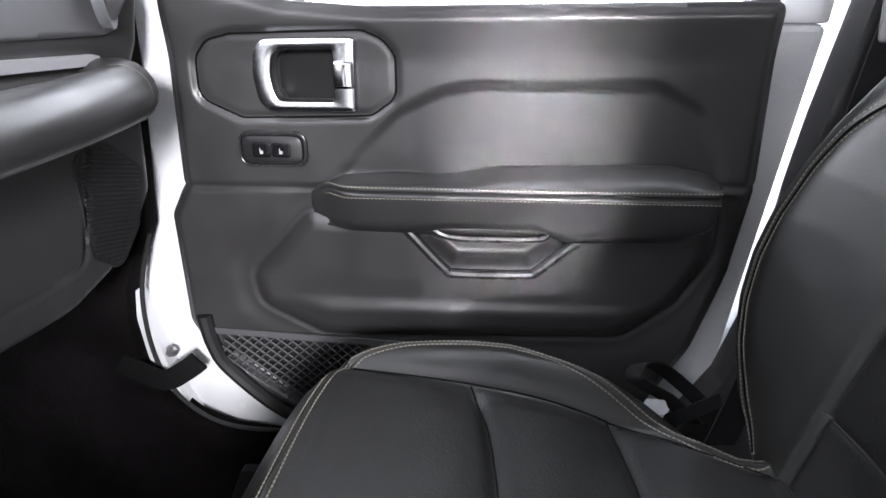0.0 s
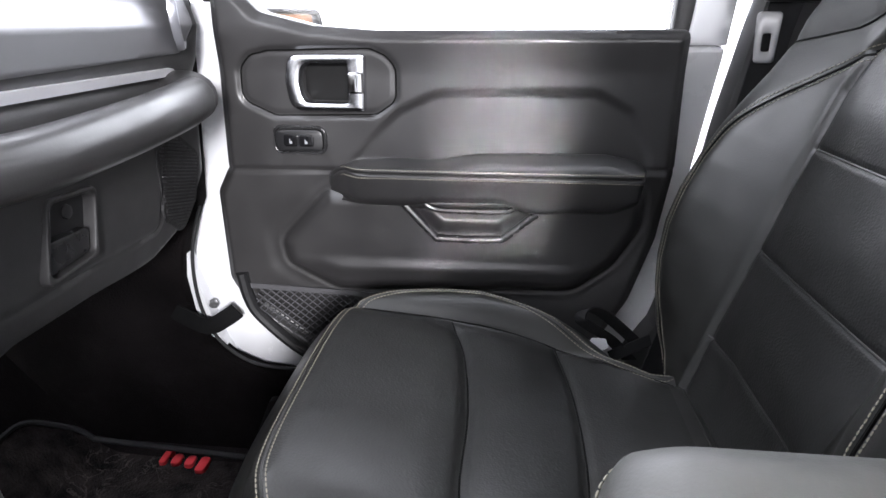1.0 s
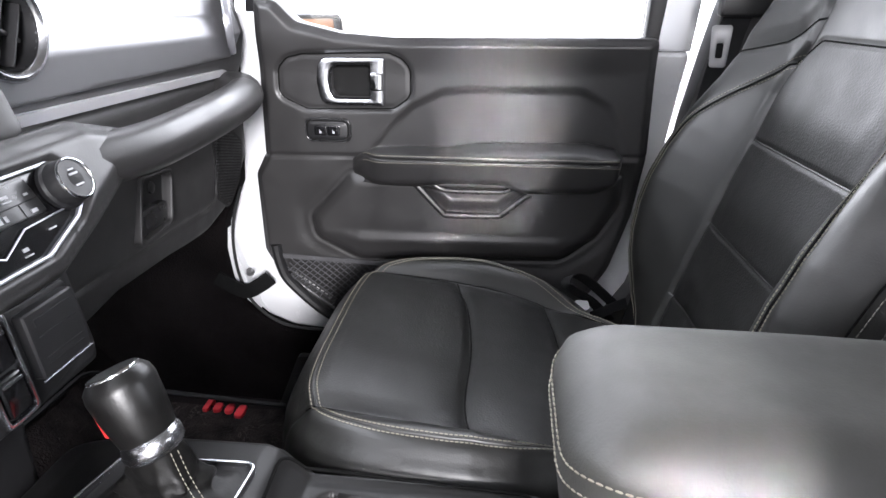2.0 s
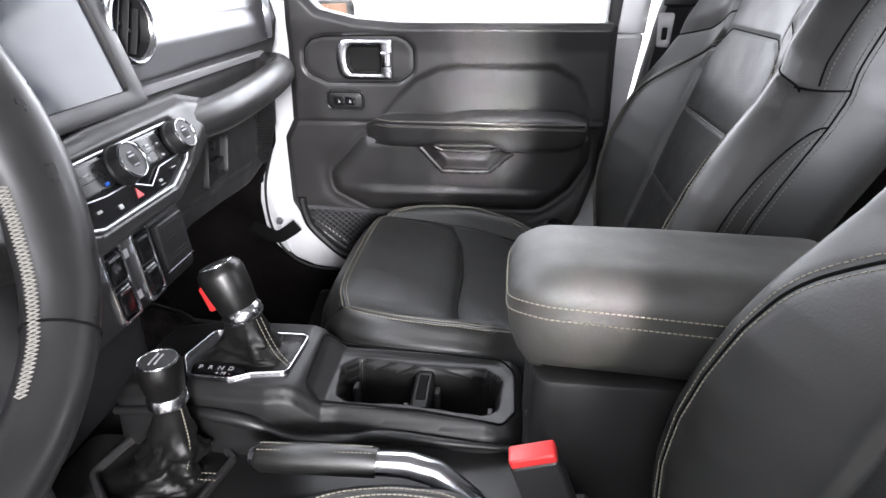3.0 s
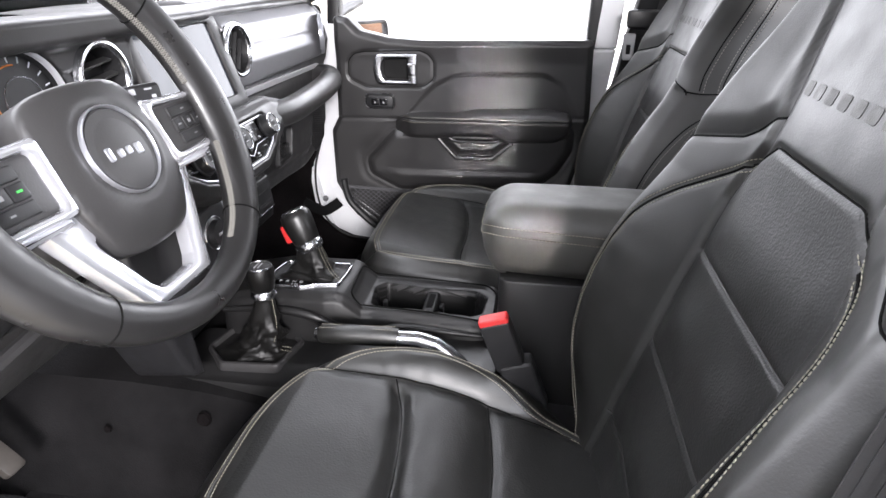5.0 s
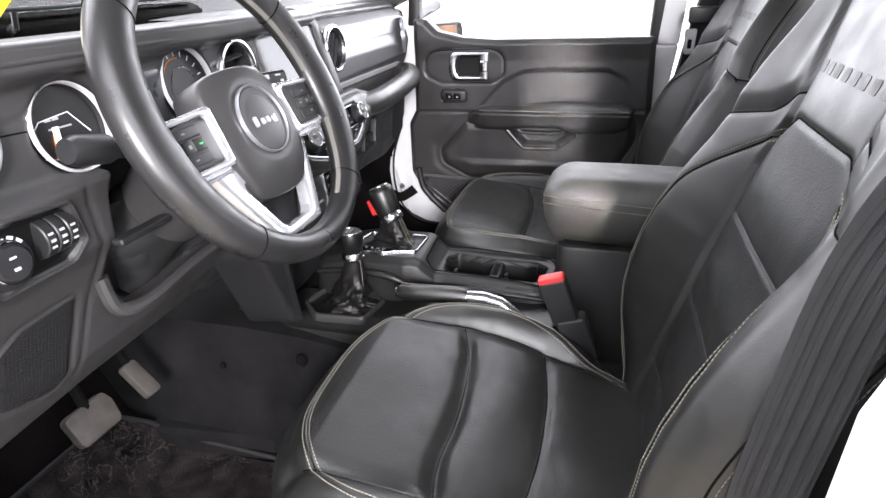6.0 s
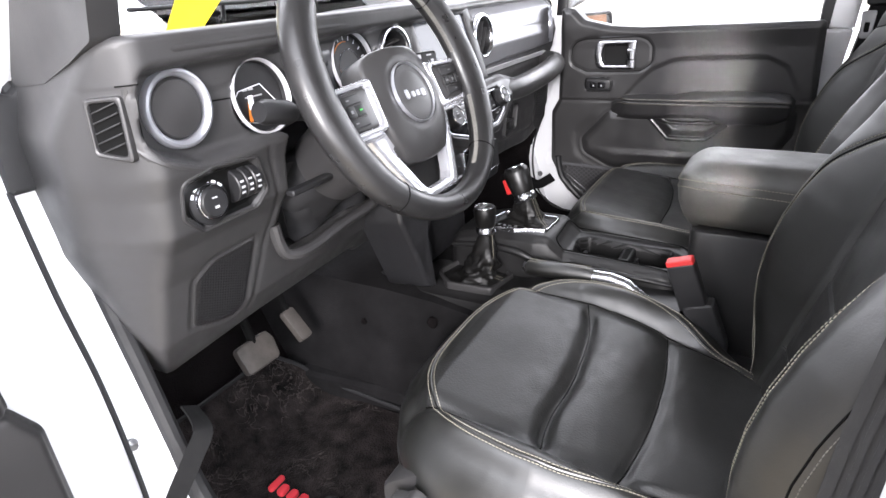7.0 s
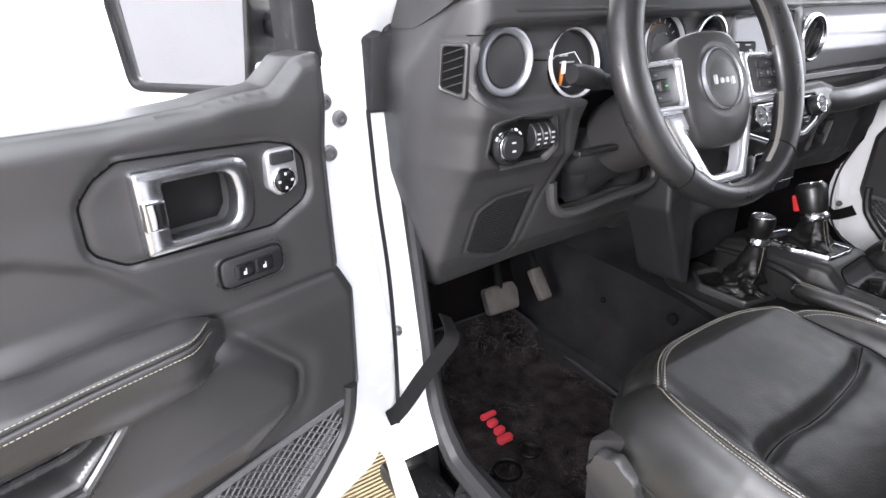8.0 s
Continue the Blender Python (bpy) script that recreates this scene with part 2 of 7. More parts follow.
def spline(pts, n=8, closed=False):
    """Catmull-Rom points through pts (any dimension)."""
    p = np.array(pts, float)
    k = len(p)
    out = []
    for i in range(k if closed else k - 1):
        if closed:
            a, b, c, d = p[i - 1], p[i], p[(i + 1) % k], p[(i + 2) % k]
        else:
            a, b, c, d = p[max(i - 1, 0)], p[i], p[i + 1], p[min(i + 2, k - 1)]
        for j in range(n):
            s = j / n
            out.append(0.5 * (2 * b + (c - a) * s + (2 * a - 5 * b + 4 * c - d) * s * s + (3 * b - a - 3 * c + d) * s ** 3))
    if not closed:
        out.append(p[-1])
    return np.array(out)


def dist_line(q, line):
    """Distance from points q (N,2) to an open polyline."""
    best = np.full(len(q), 1e9)
    line = np.asarray(line, float)
    for a, b in zip(line[:-1], line[1:]):
        ab = b - a
        t = np.clip(((q - a) @ ab) / max(float(ab @ ab), 1e-12), 0, 1)
        best = np.minimum(best, np.hypot(*(q - a - t[:, None] * ab).T))
    return best


def sdf(q, poly):
    """Signed distance to a closed polygon (minus inside), the nearest point and the outward normal there."""
    poly = np.asarray(poly, float)
    best, near, nor = np.full(len(q), 1e9), np.zeros((len(q), 2)), np.zeros((len(q), 2))
    inside = np.zeros(len(q), bool)
    area = 0.5 * np.sum(poly[:, 0] * np.roll(poly[:, 1], -1) - np.roll(poly[:, 0], -1) * poly[:, 1])
    sign = 1 if area > 0 else -1
    for a, b in zip(poly, np.roll(poly, -1, axis=0)):
        ab = b - a
        ll = float(ab @ ab)
        if ll < 1e-14:
            continue
        t = np.clip(((q - a) @ ab) / ll, 0, 1)
        p = a + t[:, None] * ab
        d = np.hypot(*(q - p).T)
        m = d < best
        best[m], near[m] = d[m], p[m]
        nor[m] = sign * np.array([ab[1], -ab[0]]) / math.sqrt(ll)
        cross = (a[1] > q[:, 1]) != (b[1] > q[:, 1])
        with np.errstate(divide="ignore", invalid="ignore"):
            xi = a[0] + (q[:, 1] - a[1]) * ab[0] / ab[1]
        inside ^= cross & (q[:, 0] < xi)
    return np.where(inside, -best, best), near, nor


def step(x, a, b):
    s = np.clip((np.asarray(x, float) - a) / (b - a), 0, 1)
    return s * s * (3 - 2 * s)


def inside(q, poly, w=0.01):
    """1 inside the polygon, 0 outside, with a soft edge w wide that lies inside it."""
    return step(-sdf(q, poly)[0], 0, w)


def groove(q, line, w):
    return np.exp(-(dist_line(q, line) / w) ** 2)


def relief(outline, high, place, cell=0.006, skirt=()):
    """A moulded sheet: the outline (u, v) filled with a fine grid at height high(q), with a skirt of (out, down) rings; place maps (u, v, d) to the world."""
    outline = np.asarray(outline, float)
    lo, hi = outline.min(0), outline.max(0)
    nu, nv = [max(2, int(math.ceil(s / cell))) for s in hi - lo]
    uu, vv = np.meshgrid(np.linspace(lo[0], hi[0], nu + 1), np.linspace(lo[1], hi[1], nv + 1), indexing="ij")
    q = np.stack([uu.ravel(), vv.ravel()], 1)
    idx = np.arange(len(q)).reshape(nu + 1, nv + 1)
    quads = np.stack([idx[:-1, :-1], idx[1:, :-1], idx[1:, 1:], idx[:-1, 1:]], -1).reshape(-1, 4)
    mid = q[quads].mean(1)
    quads = quads[sdf(mid, outline)[0] < 0]
    e = np.concatenate([quads[:, [i, (i + 1) % 4]] for i in range(4)])
    key = np.sort(e, 1)
    _, first, count = np.unique(key, axis=0, return_index=True, return_counts=True)
    rim = e[first[count == 1]]
    rv = np.unique(rim)
    _, near, nor = sdf(q[rv], outline)
    q[rv] = near
    used = np.unique(quads)
    remap = np.full(len(q), -1)
    remap[used] = np.arange(len(used))
    q = q[used]
    faces = [tuple(f) for f in remap[quads]]
    d = high(q)
    rv = remap[rv]
    rim = remap[rim]
    verts = [np.column_stack([q, d])]
    n = len(q)
    prev = {int(i): int(i) for i in rv}
    base = d[rv]
    # smooth the outward normals along the rim
    slot = {int(i): k for k, i in enumerate(rv)}
    nb = nor.copy()
    for _ in range(3):
        acc = nb.copy()
        for a, b in rim:
            acc[slot[int(a)]] += nb[slot[int(b)]]
            acc[slot[int(b)]] += nb[slot[int(a)]]
        nb = acc / np.maximum(np.linalg.norm(acc, axis=1), 1e-9)[:, None]
    for ring in skirt:
        out, down = ring[:2]
        nd = np.full(len(rv), down) if len(ring) > 2 else base - down
        verts.append(np.column_stack([q[rv] + nb * out, nd]))
        now = {int(i): n + k for k, i in enumerate(rv)}
        for a, b in rim:
            faces.append((prev[int(b)], prev[int(a)], now[int(a)], now[int(b)]))
        prev = now
        n += len(rv)
    return place(np.concatenate(verts)), faces


def prism(outline, place, d0, d1, bevel=0.0, hole=None):
    """A plate between depths d0 (back) and d1 (front) with a chamfered front edge; hole: an inner outline of as many points."""
    o = np.asarray(outline, float)
    area = 0.5 * np.sum(o[:, 0] * np.roll(o[:, 1], -1) - np.roll(o[:, 0], -1) * o[:, 1])
    if area < 0:
        o = o[::-1]
    k = len(o)

    def shifted(p, by):
        e = np.roll(p, -1, axis=0) - p
        nrm = np.column_stack([e[:, 1], -e[:, 0]])
        nrm /= np.maximum(np.linalg.norm(nrm, axis=1), 1e-9)[:, None]
        nv = nrm + np.roll(nrm, 1, axis=0)
        nv /= np.maximum(np.linalg.norm(nv, axis=1), 1e-9)[:, None]
        return p + nv * by
    sg = 1 if d1 > d0 else -1
    rings = [(o, d0), (o, d1 - sg * bevel)]
    if bevel:
        rings += [(shifted(o, -bevel * 0.3), d1 - sg * bevel * 0.3), (shifted(o, -bevel), d1)]
    faces = []
    if hole is not None:
        h = np.asarray(hole, float)
        ah = 0.5 * np.sum(h[:, 0] * np.roll(h[:, 1], -1) - np.roll(h[:, 0], -1) * h[:, 1])
        if ah < 0:
            h = h[::-1]
        if bevel:
            rings += [(shifted(h, bevel), d1), (shifted(h, bevel * 0.3), d1 - sg * bevel * 0.3)]
        rings += [(h, d1 - sg * bevel), (h, d0)]
    verts = np.concatenate([np.column_stack([p, np.full(k, d)]) for p, d in rings])
    nr = len(rings)
    for r in range(nr if hole is not None else nr - 1):
        for i in range(k):
            j = (i + 1) % k
            s = (r + 1) % nr
            faces.append((r * k + i, r * k + j, s * k + j, s * k + i))
    if hole is None:
        for r in (0, nr - 1):
            tri = tessellate_polygon([[Vector((p[0], p[1], 0)) for p in rings[r][0]]])
            faces += [tuple(r * k + i for i in t) for t in tri]
    return place(verts), faces


def tube(path, r, n=10, closed=False, squash=1.0):
    p = np.asarray(path, float)
    k = len(p)
    rr = np.full(k, r) if np.isscalar(r) else np.asarray(r, float)
    t = np.gradient(p, axis=0) if not closed else np.roll(p, -1, 0) - np.roll(p, 1, 0)
    t /= np.maximum(np.linalg.norm(t, axis=1), 1e-9)[:, None]
    up = np.array([0, 0, 1.0]) if abs(t[0, 2]) < 0.9 else np.array([1.0, 0, 0])
    verts = []
    x = np.cross(up, t[0])
    x /= np.linalg.norm(x)
    for i in range(k):
        x = x - t[i] * (x @ t[i])
        x /= np.linalg.norm(x)
        y = np.cross(t[i], x)
        for j in range(n):
            a = 2 * math.pi * j / n
            verts.append(p[i] + rr[i] * (math.cos(a) * x + squash * math.sin(a) * y))
    faces = []
    for i in range(k if closed else k - 1):
        for j in range(n):
            a, b = i * n + j, i * n + (j + 1) % n
            c, d = ((i + 1) % k) * n + (j + 1) % n, ((i + 1) % k) * n + j
            faces.append((a, b, c, d))
    if not closed:
        faces += [tuple(range(n))[::-1], tuple((k - 1) * n + j for j in range(n))]
    return np.array(verts), faces


def ribbon(path, side, width, thick):
    """A flat strap along a path; side: the direction of its width."""
    p = np.asarray(path, float)
    t = np.gradient(p, axis=0)
    t /= np.linalg.norm(t, axis=1)[:, None]
    s = np.asarray(side, float)
    s = np.tile(s, (len(p), 1)) if s.ndim == 1 else s
    s = s - t * np.sum(s * t, 1)[:, None]
    s /= np.linalg.norm(s, axis=1)[:, None]
    u = np.cross(t, s)
    verts = []
    for i in range(len(p)):
        for a, b in ((-1, -1), (1, -1), (1, 1), (-1, 1)):
            verts.append(p[i] + s[i] * a * width / 2 + u[i] * b * thick / 2)
    faces = []
    for i in range(len(p) - 1):
        for j in range(4):
            faces.append((i * 4 + j, i * 4 + (j + 1) % 4, i * 4 + 4 + (j + 1) % 4, i * 4 + 4 + j))
    faces += [(0, 1, 2, 3), tuple(len(verts) - 4 + j for j in range(4))]
    return np.array(verts), faces


def box(c, s, bevel=0.004, m=None):
    bm = bmesh.new()
    bmesh.ops.create_cube(bm, size=1)
    for v in bm.verts:
        v.co = Vector((v.co.x * s[0], v.co.y * s[1], v.co.z * s[2]))
    if bevel:
        bmesh.ops.bevel(bm, geom=bm.edges[:], offset=min(bevel, min(s) * 0.45), segments=3, profile=0.6, affect="EDGES")
    bm.verts.index_update()
    v = np.array([tuple(v.co) for v in bm.verts])
    f = [tuple(x.index for x in q.verts) for q in bm.faces]
    bm.free()
    if m is not None:
        v = v @ np.array(m.to_3x3()).T
    return v + np.array(c, float), f


def lathe(profile, frame_m, n=32, squash=(1, 1), open_front=False):
    """A turned body: profile of (radius, height) along the z of frame_m."""
    verts, faces = [], []
    for r, h in profile:
        for j in range(n):
            a = 2 * math.pi * j / n
            verts.append((r * math.cos(a) * squash[0], r * math.sin(a) * squash[1], h))
    k = len(profile)
    for i in range(k - 1):
        for j in range(n):
            faces.append((i * n + j, i * n + (j + 1) % n, i * n + n + (j + 1) % n, i * n + n + j))
    if profile[0][0] > 1e-5 and not open_front:
        faces.append(tuple(range(n))[::-1])
    if profile[-1][0] > 1e-5:
        faces.append(tuple((k - 1) * n + j for j in range(n)))
    return moved((np.array(verts), faces), frame_m)


def axes(at, z, x=(0, 1, 0)):
    """A frame at a place whose z axis points along z and whose x axis is near x."""
    zz = Vector(z).normalized()
    xx = Vector(x)
    xx = (xx - zz * xx.dot(zz)).normalized()
    yy = zz.cross(xx)
    m = Matrix((xx, yy, zz)).transposed().to_4x4()
    m.translation = at
    return m


def flat(m):
    """Place (u, v, d) by a frame."""
    a = np.array(m)
    return lambda p: np.asarray(p) @ a[:3, :3].T + a[:3, 3]


def resample(p, gap):
    p = np.asarray(p, float)
    s = np.concatenate([[0], np.cumsum(np.linalg.norm(np.diff(p, axis=0), axis=1))])
    n = max(2, int(s[-1] / gap))
    w = np.linspace(0, s[-1], n)
    return np.column_stack([np.interp(w, s, p[:, i]) for i in range(p.shape[1])])


def stitches(paths, length=0.0040, gap=0.0052, r=0.0008):
    """Thread dashes along paths in the world."""
    vs, fs, n = [], [], 0
    for path in paths:
        p = resample(path, gap)
        t = np.gradient(p, axis=0)
        t /= np.linalg.norm(t, axis=1)[:, None]
        for c, d in zip(p, t):
            a = np.cross(d, (0.3, 0.2, 0.93))
            a /= np.linalg.norm(a)
            b = np.cross(d, a)
            for e, k in ((-length / 2, 0.55), (-length / 4, 1), (length / 4, 1), (length / 2, 0.55)):
                for x, y in ((1, 0), (0, 1), (-1, 0), (0, -1)):
                    vs.append(c + d * e + r * k * (x * a + y * b))
            for i in range(3):
                for j in range(4):
                    fs.append((n + i * 4 + j, n + i * 4 + (j + 1) % 4, n + i * 4 + 4 + (j + 1) % 4, n + i * 4 + 4 + j))
            n += 16
    return np.array(vs), fs


def ring(m, r, w, h, n=40, squash=(1, 1)):
    """A rounded trim ring of outer radius r, width w and height h."""
    prof = [(r, 0), (r, h * 0.6), (r - w * 0.2, h * 0.92), (r - w * 0.5, h), (r - w * 0.8, h * 0.8), (r - w, h * 0.3), (r - w, -0.002)]
    v, f = lathe(prof, m, n, squash)
    return v, f[:-2]


def mark(m, w, h, at=(0, 0), d=0.0006):
    """A small printed mark w x h on the plane of m."""
    return prism([(at[0] - w / 2, at[1] - h / 2), (at[0] + w / 2, at[1] - h / 2), (at[0] + w / 2, at[1] + h / 2), (at[0] - w / 2, at[1] + h / 2)], flat(m), -0.001, d)

# ---- setting: booth floor and car shell ----


def plan(p):
    return np.asarray(p)


single("ground", box((0, 0, -0.05), (120, 120, 0.1), 0), GROUND, "pale booth floor under the car", "floor", "structure")


for nm, c, sz in (("wall_north", (0, 4.6, 0.5), (10.4, 0.1, 1.2)), ("wall_east", (5.2, 0, 0.5), (0.1, 10.0, 1.2)), ("wall_west", (-5.2, 0, 0.5), (0.1, 10.0, 1.2))):
    single(nm, box(c, sz, 0.01), BOOTH, "low plain white photo booth wall", "wall", "structure")


# Unseen wall, added only to cut the light from the driver's side.
single("blocker_wall_south", box((-2.1, -3.7, 2.05), (6.2, 0.1, 4.1), 0.01), BLOCKER_GREY, "tall plain dark grey wall added out of view to block light", "wall", "structure")
single("wall_workshop", box((4.9, 1.75, 1.7), (0.1, 1.7, 3.4), 0.01), BROWN, "brown workshop wall behind the car", "wall", "structure")


def slats_floor():
    """Sand-coloured grating in the booth floor beside the driver's sill."""
    shapes = []
    for i in range(66):
        shapes.append(box((-1.5 + i * 0.015, -0.9, 0.012), (0.007, 1.6, 0.02), 0))
    return join(*shapes)


single("floor_grating", slats_floor(), GROUND_DARK, "sand-coloured slatted floor grating below the sill", "grating", "structure")

single("car_floor", join(box((0.35, 0, 0.55), (2.5, 1.42, 0.06), 0.01)), CARPET, "black carpeted cabin floor", "floor", "structure")


def tunnel():
    sec = [(-0.235, 0.56), (-0.215, 0.70), (-0.19, 0.83), (-0.16, 0.868), (-0.10, 0.875), (0.12, 0.875), (0.17, 0.86), (0.20, 0.80), (0.23, 0.56)]
    v, f = [], []
    xs = [-0.95, -0.62, -0.5, -0.38, -0.2, 0.3, 1.3]
    sc = [1.0, 1.0, 1.0, 0.98, 0.9, 0.85, 0.85]
    k = len(sec)
    for x, s in zip(xs, sc):
        v += [(x, y, 0.56 + (z - 0.56) * s) for y, z in sec]
    for i in range(len(xs) - 1):
        f += [(i * k + j, i * k + j + 1, i * k + k + j + 1, i * k + k + j) for j in range(k - 1)]
    return np.array(v, float), f


single("tunnel_carpet", tunnel(), TUNNEL, "dark carpeted transmission tunnel beside the footwell", "tunnel", "structure")
single("carpet_clip", lathe([(0.0, 0.002), (0.004, 0.002), (0.006, 0.001), (0.007, -0.002)], axes((-0.532, -0.204, 0.8), (0, -0.97, 0.2)), 16), CARPET, "small round black carpet clip on the tunnel side", "clip")
single("carpet_clip", lathe([(0.0, 0.0005), (0.009, 0.0005), (0.011, 0.002), (0.013, -0.003)], axes((-0.36, -0.19, 0.83), (0, -0.95, 0.3)), 16), CARPET, "round black blanking plug on the tunnel side", "clip")


def toe_board():
    sec = [(-0.66, 0.575), (-0.74, 0.60), (-0.86, 0.76), (-0.93, 1.0), (-0.93, 1.38)]
    v = []
    for y in (-0.70, 0.70):
        v += [(x, y, z) for x, z in sec] + [(x - 0.03, y, z - 0.02) for x, z in sec[::-1]]
    k = len(sec) * 2
    f = [(i, (i + 1) % k, k + (i + 1) % k, k + i) for i in range(k)]
    return np.array(v, float), f + [tuple(range(k)), tuple(range(k, 2 * k))]


single("firewall", toe_board(), CARPET, "black carpeted toe board and bulkhead", "bulkhead", "structure")


def side_body(s, name):
    """White body side: hinge pillar, sill and centre pillar with dark inner trim."""
    ob = thing(name, (0, s * 0.78, 0.40), "white painted body side with hinge pillar, sill and centre pillar", "car body", kind="structure")

    def side(p):
        p = np.asarray(p)
        return np.column_stack([p[:, 0], s * p[:, 2], p[:, 1]])
    hinge = rp([(-0.95, 0.60), (-0.30, 0.60), (-0.30, 0.69, 0.01), (-0.355, 0.700, 0.06), (-0.415, 0.735, 0.06), (-0.450, 0.80, 0.06), (-0.474, 0.90, 0.06), (-0.50, 1.02), (-0.535, 1.17), (-0.585, 1.40), (-0.95, 1.40)], 0.03)
    if s < 0:
        hinge = rp([(-0.95, 0.735), (-0.44, 0.735, 0.01), (-0.405, 0.738, 0.015), (-0.418, 0.755, 0.04), (-0.450, 0.80, 0.06), (-0.474, 0.90, 0.06), (-0.50, 1.02), (-0.535, 1.17), (-0.585, 1.40), (-0.95, 1.40)], 0.03)
    part("hinge_pillar", prism(hinge, side, 0.725, 0.835, 0.008), PAINT, ob)
    seal = spline([(-0.58, s * 0.722, 1.41), (-0.53, s * 0.722, 1.16), (-0.498, s * 0.722, 1.02), (-0.472, s * 0.722, 0.90), (-0.446, s * 0.722, 0.80), (-0.40, s * 0.722, 0.735), (-0.32, s * 0.722, 0.708), (0.0, s * 0.722, 0.70), (0.30, s * 0.722, 0.70)], 6)
    if s < 0:
        part("door_seal", tube(seal, [0.013 + 0.008 * min(1, max(0, (i - 18) / 12)) for i in range(len(seal))], 10), RUBBER, ob, "black rubber door seal")
    if s > 0:
        line = spline([(-0.452, 0.722, 1.06), (-0.476, 0.722, 0.985), (-0.482, 0.722, 0.92), (-0.476, 0.722, 0.862), (-0.457, 0.722, 0.812), (-0.418, 0.722, 0.774), (-0.37, 0.722, 0.757), (-0.29, 0.722, 0.754)], 6)
        part("door_seal", tube(line, 0.0032, 8), RUBBER, ob, "thin black door seal")
    if s < 0:
        gap = spline([(-0.562, -0.770, 1.29), (-0.533, -0.775, 1.16), (-0.503, -0.776, 1.034), (-0.471, -0.786, 0.90), (-0.445, -0.80, 0.79)], 6) + (0.002, 0, 0)
        part("pillar_seal", tube(gap, 0.0038, 6), RUBBER, ob, "thin black seal down the pillar")
        for bx_, by_, bz_ in ((-0.528, -0.75, 1.141), (-0.517, -0.751, 1.093), (-0.500, -0.757, 1.021), (-0.474, -0.754, 0.899)):
            part("hinge_bolt", lathe([(0.0, 0.007), (0.006, 0.007), (0.0085, 0.0045), (0.009, 0.002), (0.013, 0.0015), (0.013, -0.004)], axes((bx_, by_, bz_), (0.974, 0, 0.227)), 12), PAINT, ob)
    part("sill", prism(rp([(-0.34, 0.60), (1.5, 0.60), (1.5, 0.69), (-0.34, 0.69)], 0.006), side, 0.727, 0.83 if s > 0 else 0.765, 0.012), PAINT if s > 0 else PLASTIC_DEEP, ob)
    kick = rp([(-0.95, 0.56), (-0.10, 0.56), (-0.10, 0.735), (-0.33, 0.750, 0.05), (-0.38, 0.754, 0.05), (-0.43, 0.776, 0.05), (-0.472, 0.818, 0.05), (-0.490, 0.865, 0.05), (-0.496, 0.93, 0.05), (-0.488, 0.985, 0.04), (-0.448, 1.07), (-0.432, 1.25), (-0.425, 1.42), (-0.95, 1.42)], 0.02)
    if s < 0:
        kick = rp([(-0.95, 0.56), (-0.44, 0.56), (-0.47, 0.70), (-0.51, 0.90), (-0.54, 1.10), (-0.575, 1.39), (-0.95, 1.39)], 0.02)
    # Passenger panel takes carpet black: shade under the dash put into colour.
    part("kick_panel", prism(kick, side, 0.74 if s > 0 else 0.722, 0.705, 0.006), CARPET if s > 0 else PLASTIC_DEEP, ob, "black kick panel and seal")
    part("sill_seal", prism(rp([(-0.42, 0.56), (1.3, 0.56), (1.3, 0.705), (-0.36, 0.705)], 0.012), side, 0.69, 0.722, 0.008), RUBBER, ob, "black rubber sill cover")
    if s < 0:
        part("rocker", prism(rp([(-0.475, 0.745), (-0.440, 0.747), (-0.33, 0.628), (0.40, 0.628), (0.40, 0.55), (-0.37, 0.55)], 0.006), side, 0.803, 0.822, 0.004), PAINT, ob)
    if s < 0:
        part("centre_pillar", prism(rp([(0.22, 0.5), (0.50, 0.5), (0.53, 1.80), (0.42, 1.80), (0.34, 1.45), (0.297, 1.30), (0.29, 1.1), (0.27, 0.86)], 0.02), side, 0.762, 0.86, 0.01), PAINT, ob)
    else:
        part("centre_pillar", prism(rp([(0.26, 0.5), (0.50, 0.5), (0.53, 1.80), (0.42, 1.80), (0.375, 1.25), (0.335, 0.98), (0.30, 0.86)], 0.02), side, 0.752, 0.86, 0.01), PAINT, ob)
    lower = [(0.346, 1.22), (0.336, 1.14), (0.326, 1.0), (0.295, 0.885), (0.245, 0.80)] if s > 0 else [(0.335, 1.0), (0.32, 0.885), (0.30, 0.80)]
    part("centre_pillar_trim", prism(rp([(0.20 if s > 0 else 0.28, 0.60), (0.52, 0.60), (0.55, 1.80)] + ([(0.445, 1.80), (0.388, 1.45), (0.366, 1.34)] if s > 0 else [(0.445, 1.80), (0.385, 1.32)]) + lower, 0.015), side, 0.748, 0.705, 0.012), PLASTIC, ob, "charcoal plastic pillar trim")
    part("windscreen_pillar", prism(rp([(-0.562, 1.402), (-0.49, 1.408), (-0.43, 1.430), (-0.385, 1.450), (-0.372, 1.49), (-0.16, 1.80), (-0.31, 1.80)], 0.012), side, 0.728, 0.688, 0.012), VINYL, ob, "dark windscreen pillar trim")
    part("outer_pillar", prism(rp([(-0.66, 1.38), (-0.60, 1.36), (-0.31, 1.80), (-0.37, 1.80)], 0.01), side, 0.67, 0.79, 0.02), PAINT, ob)
    part("rear_side", prism(rp([(0.5, 0.5), (1.6, 0.5), (1.6, 1.36), (0.5, 1.36)], 0.02), side, 0.70, 0.82, 0.01), PLASTIC, ob)
    return ob


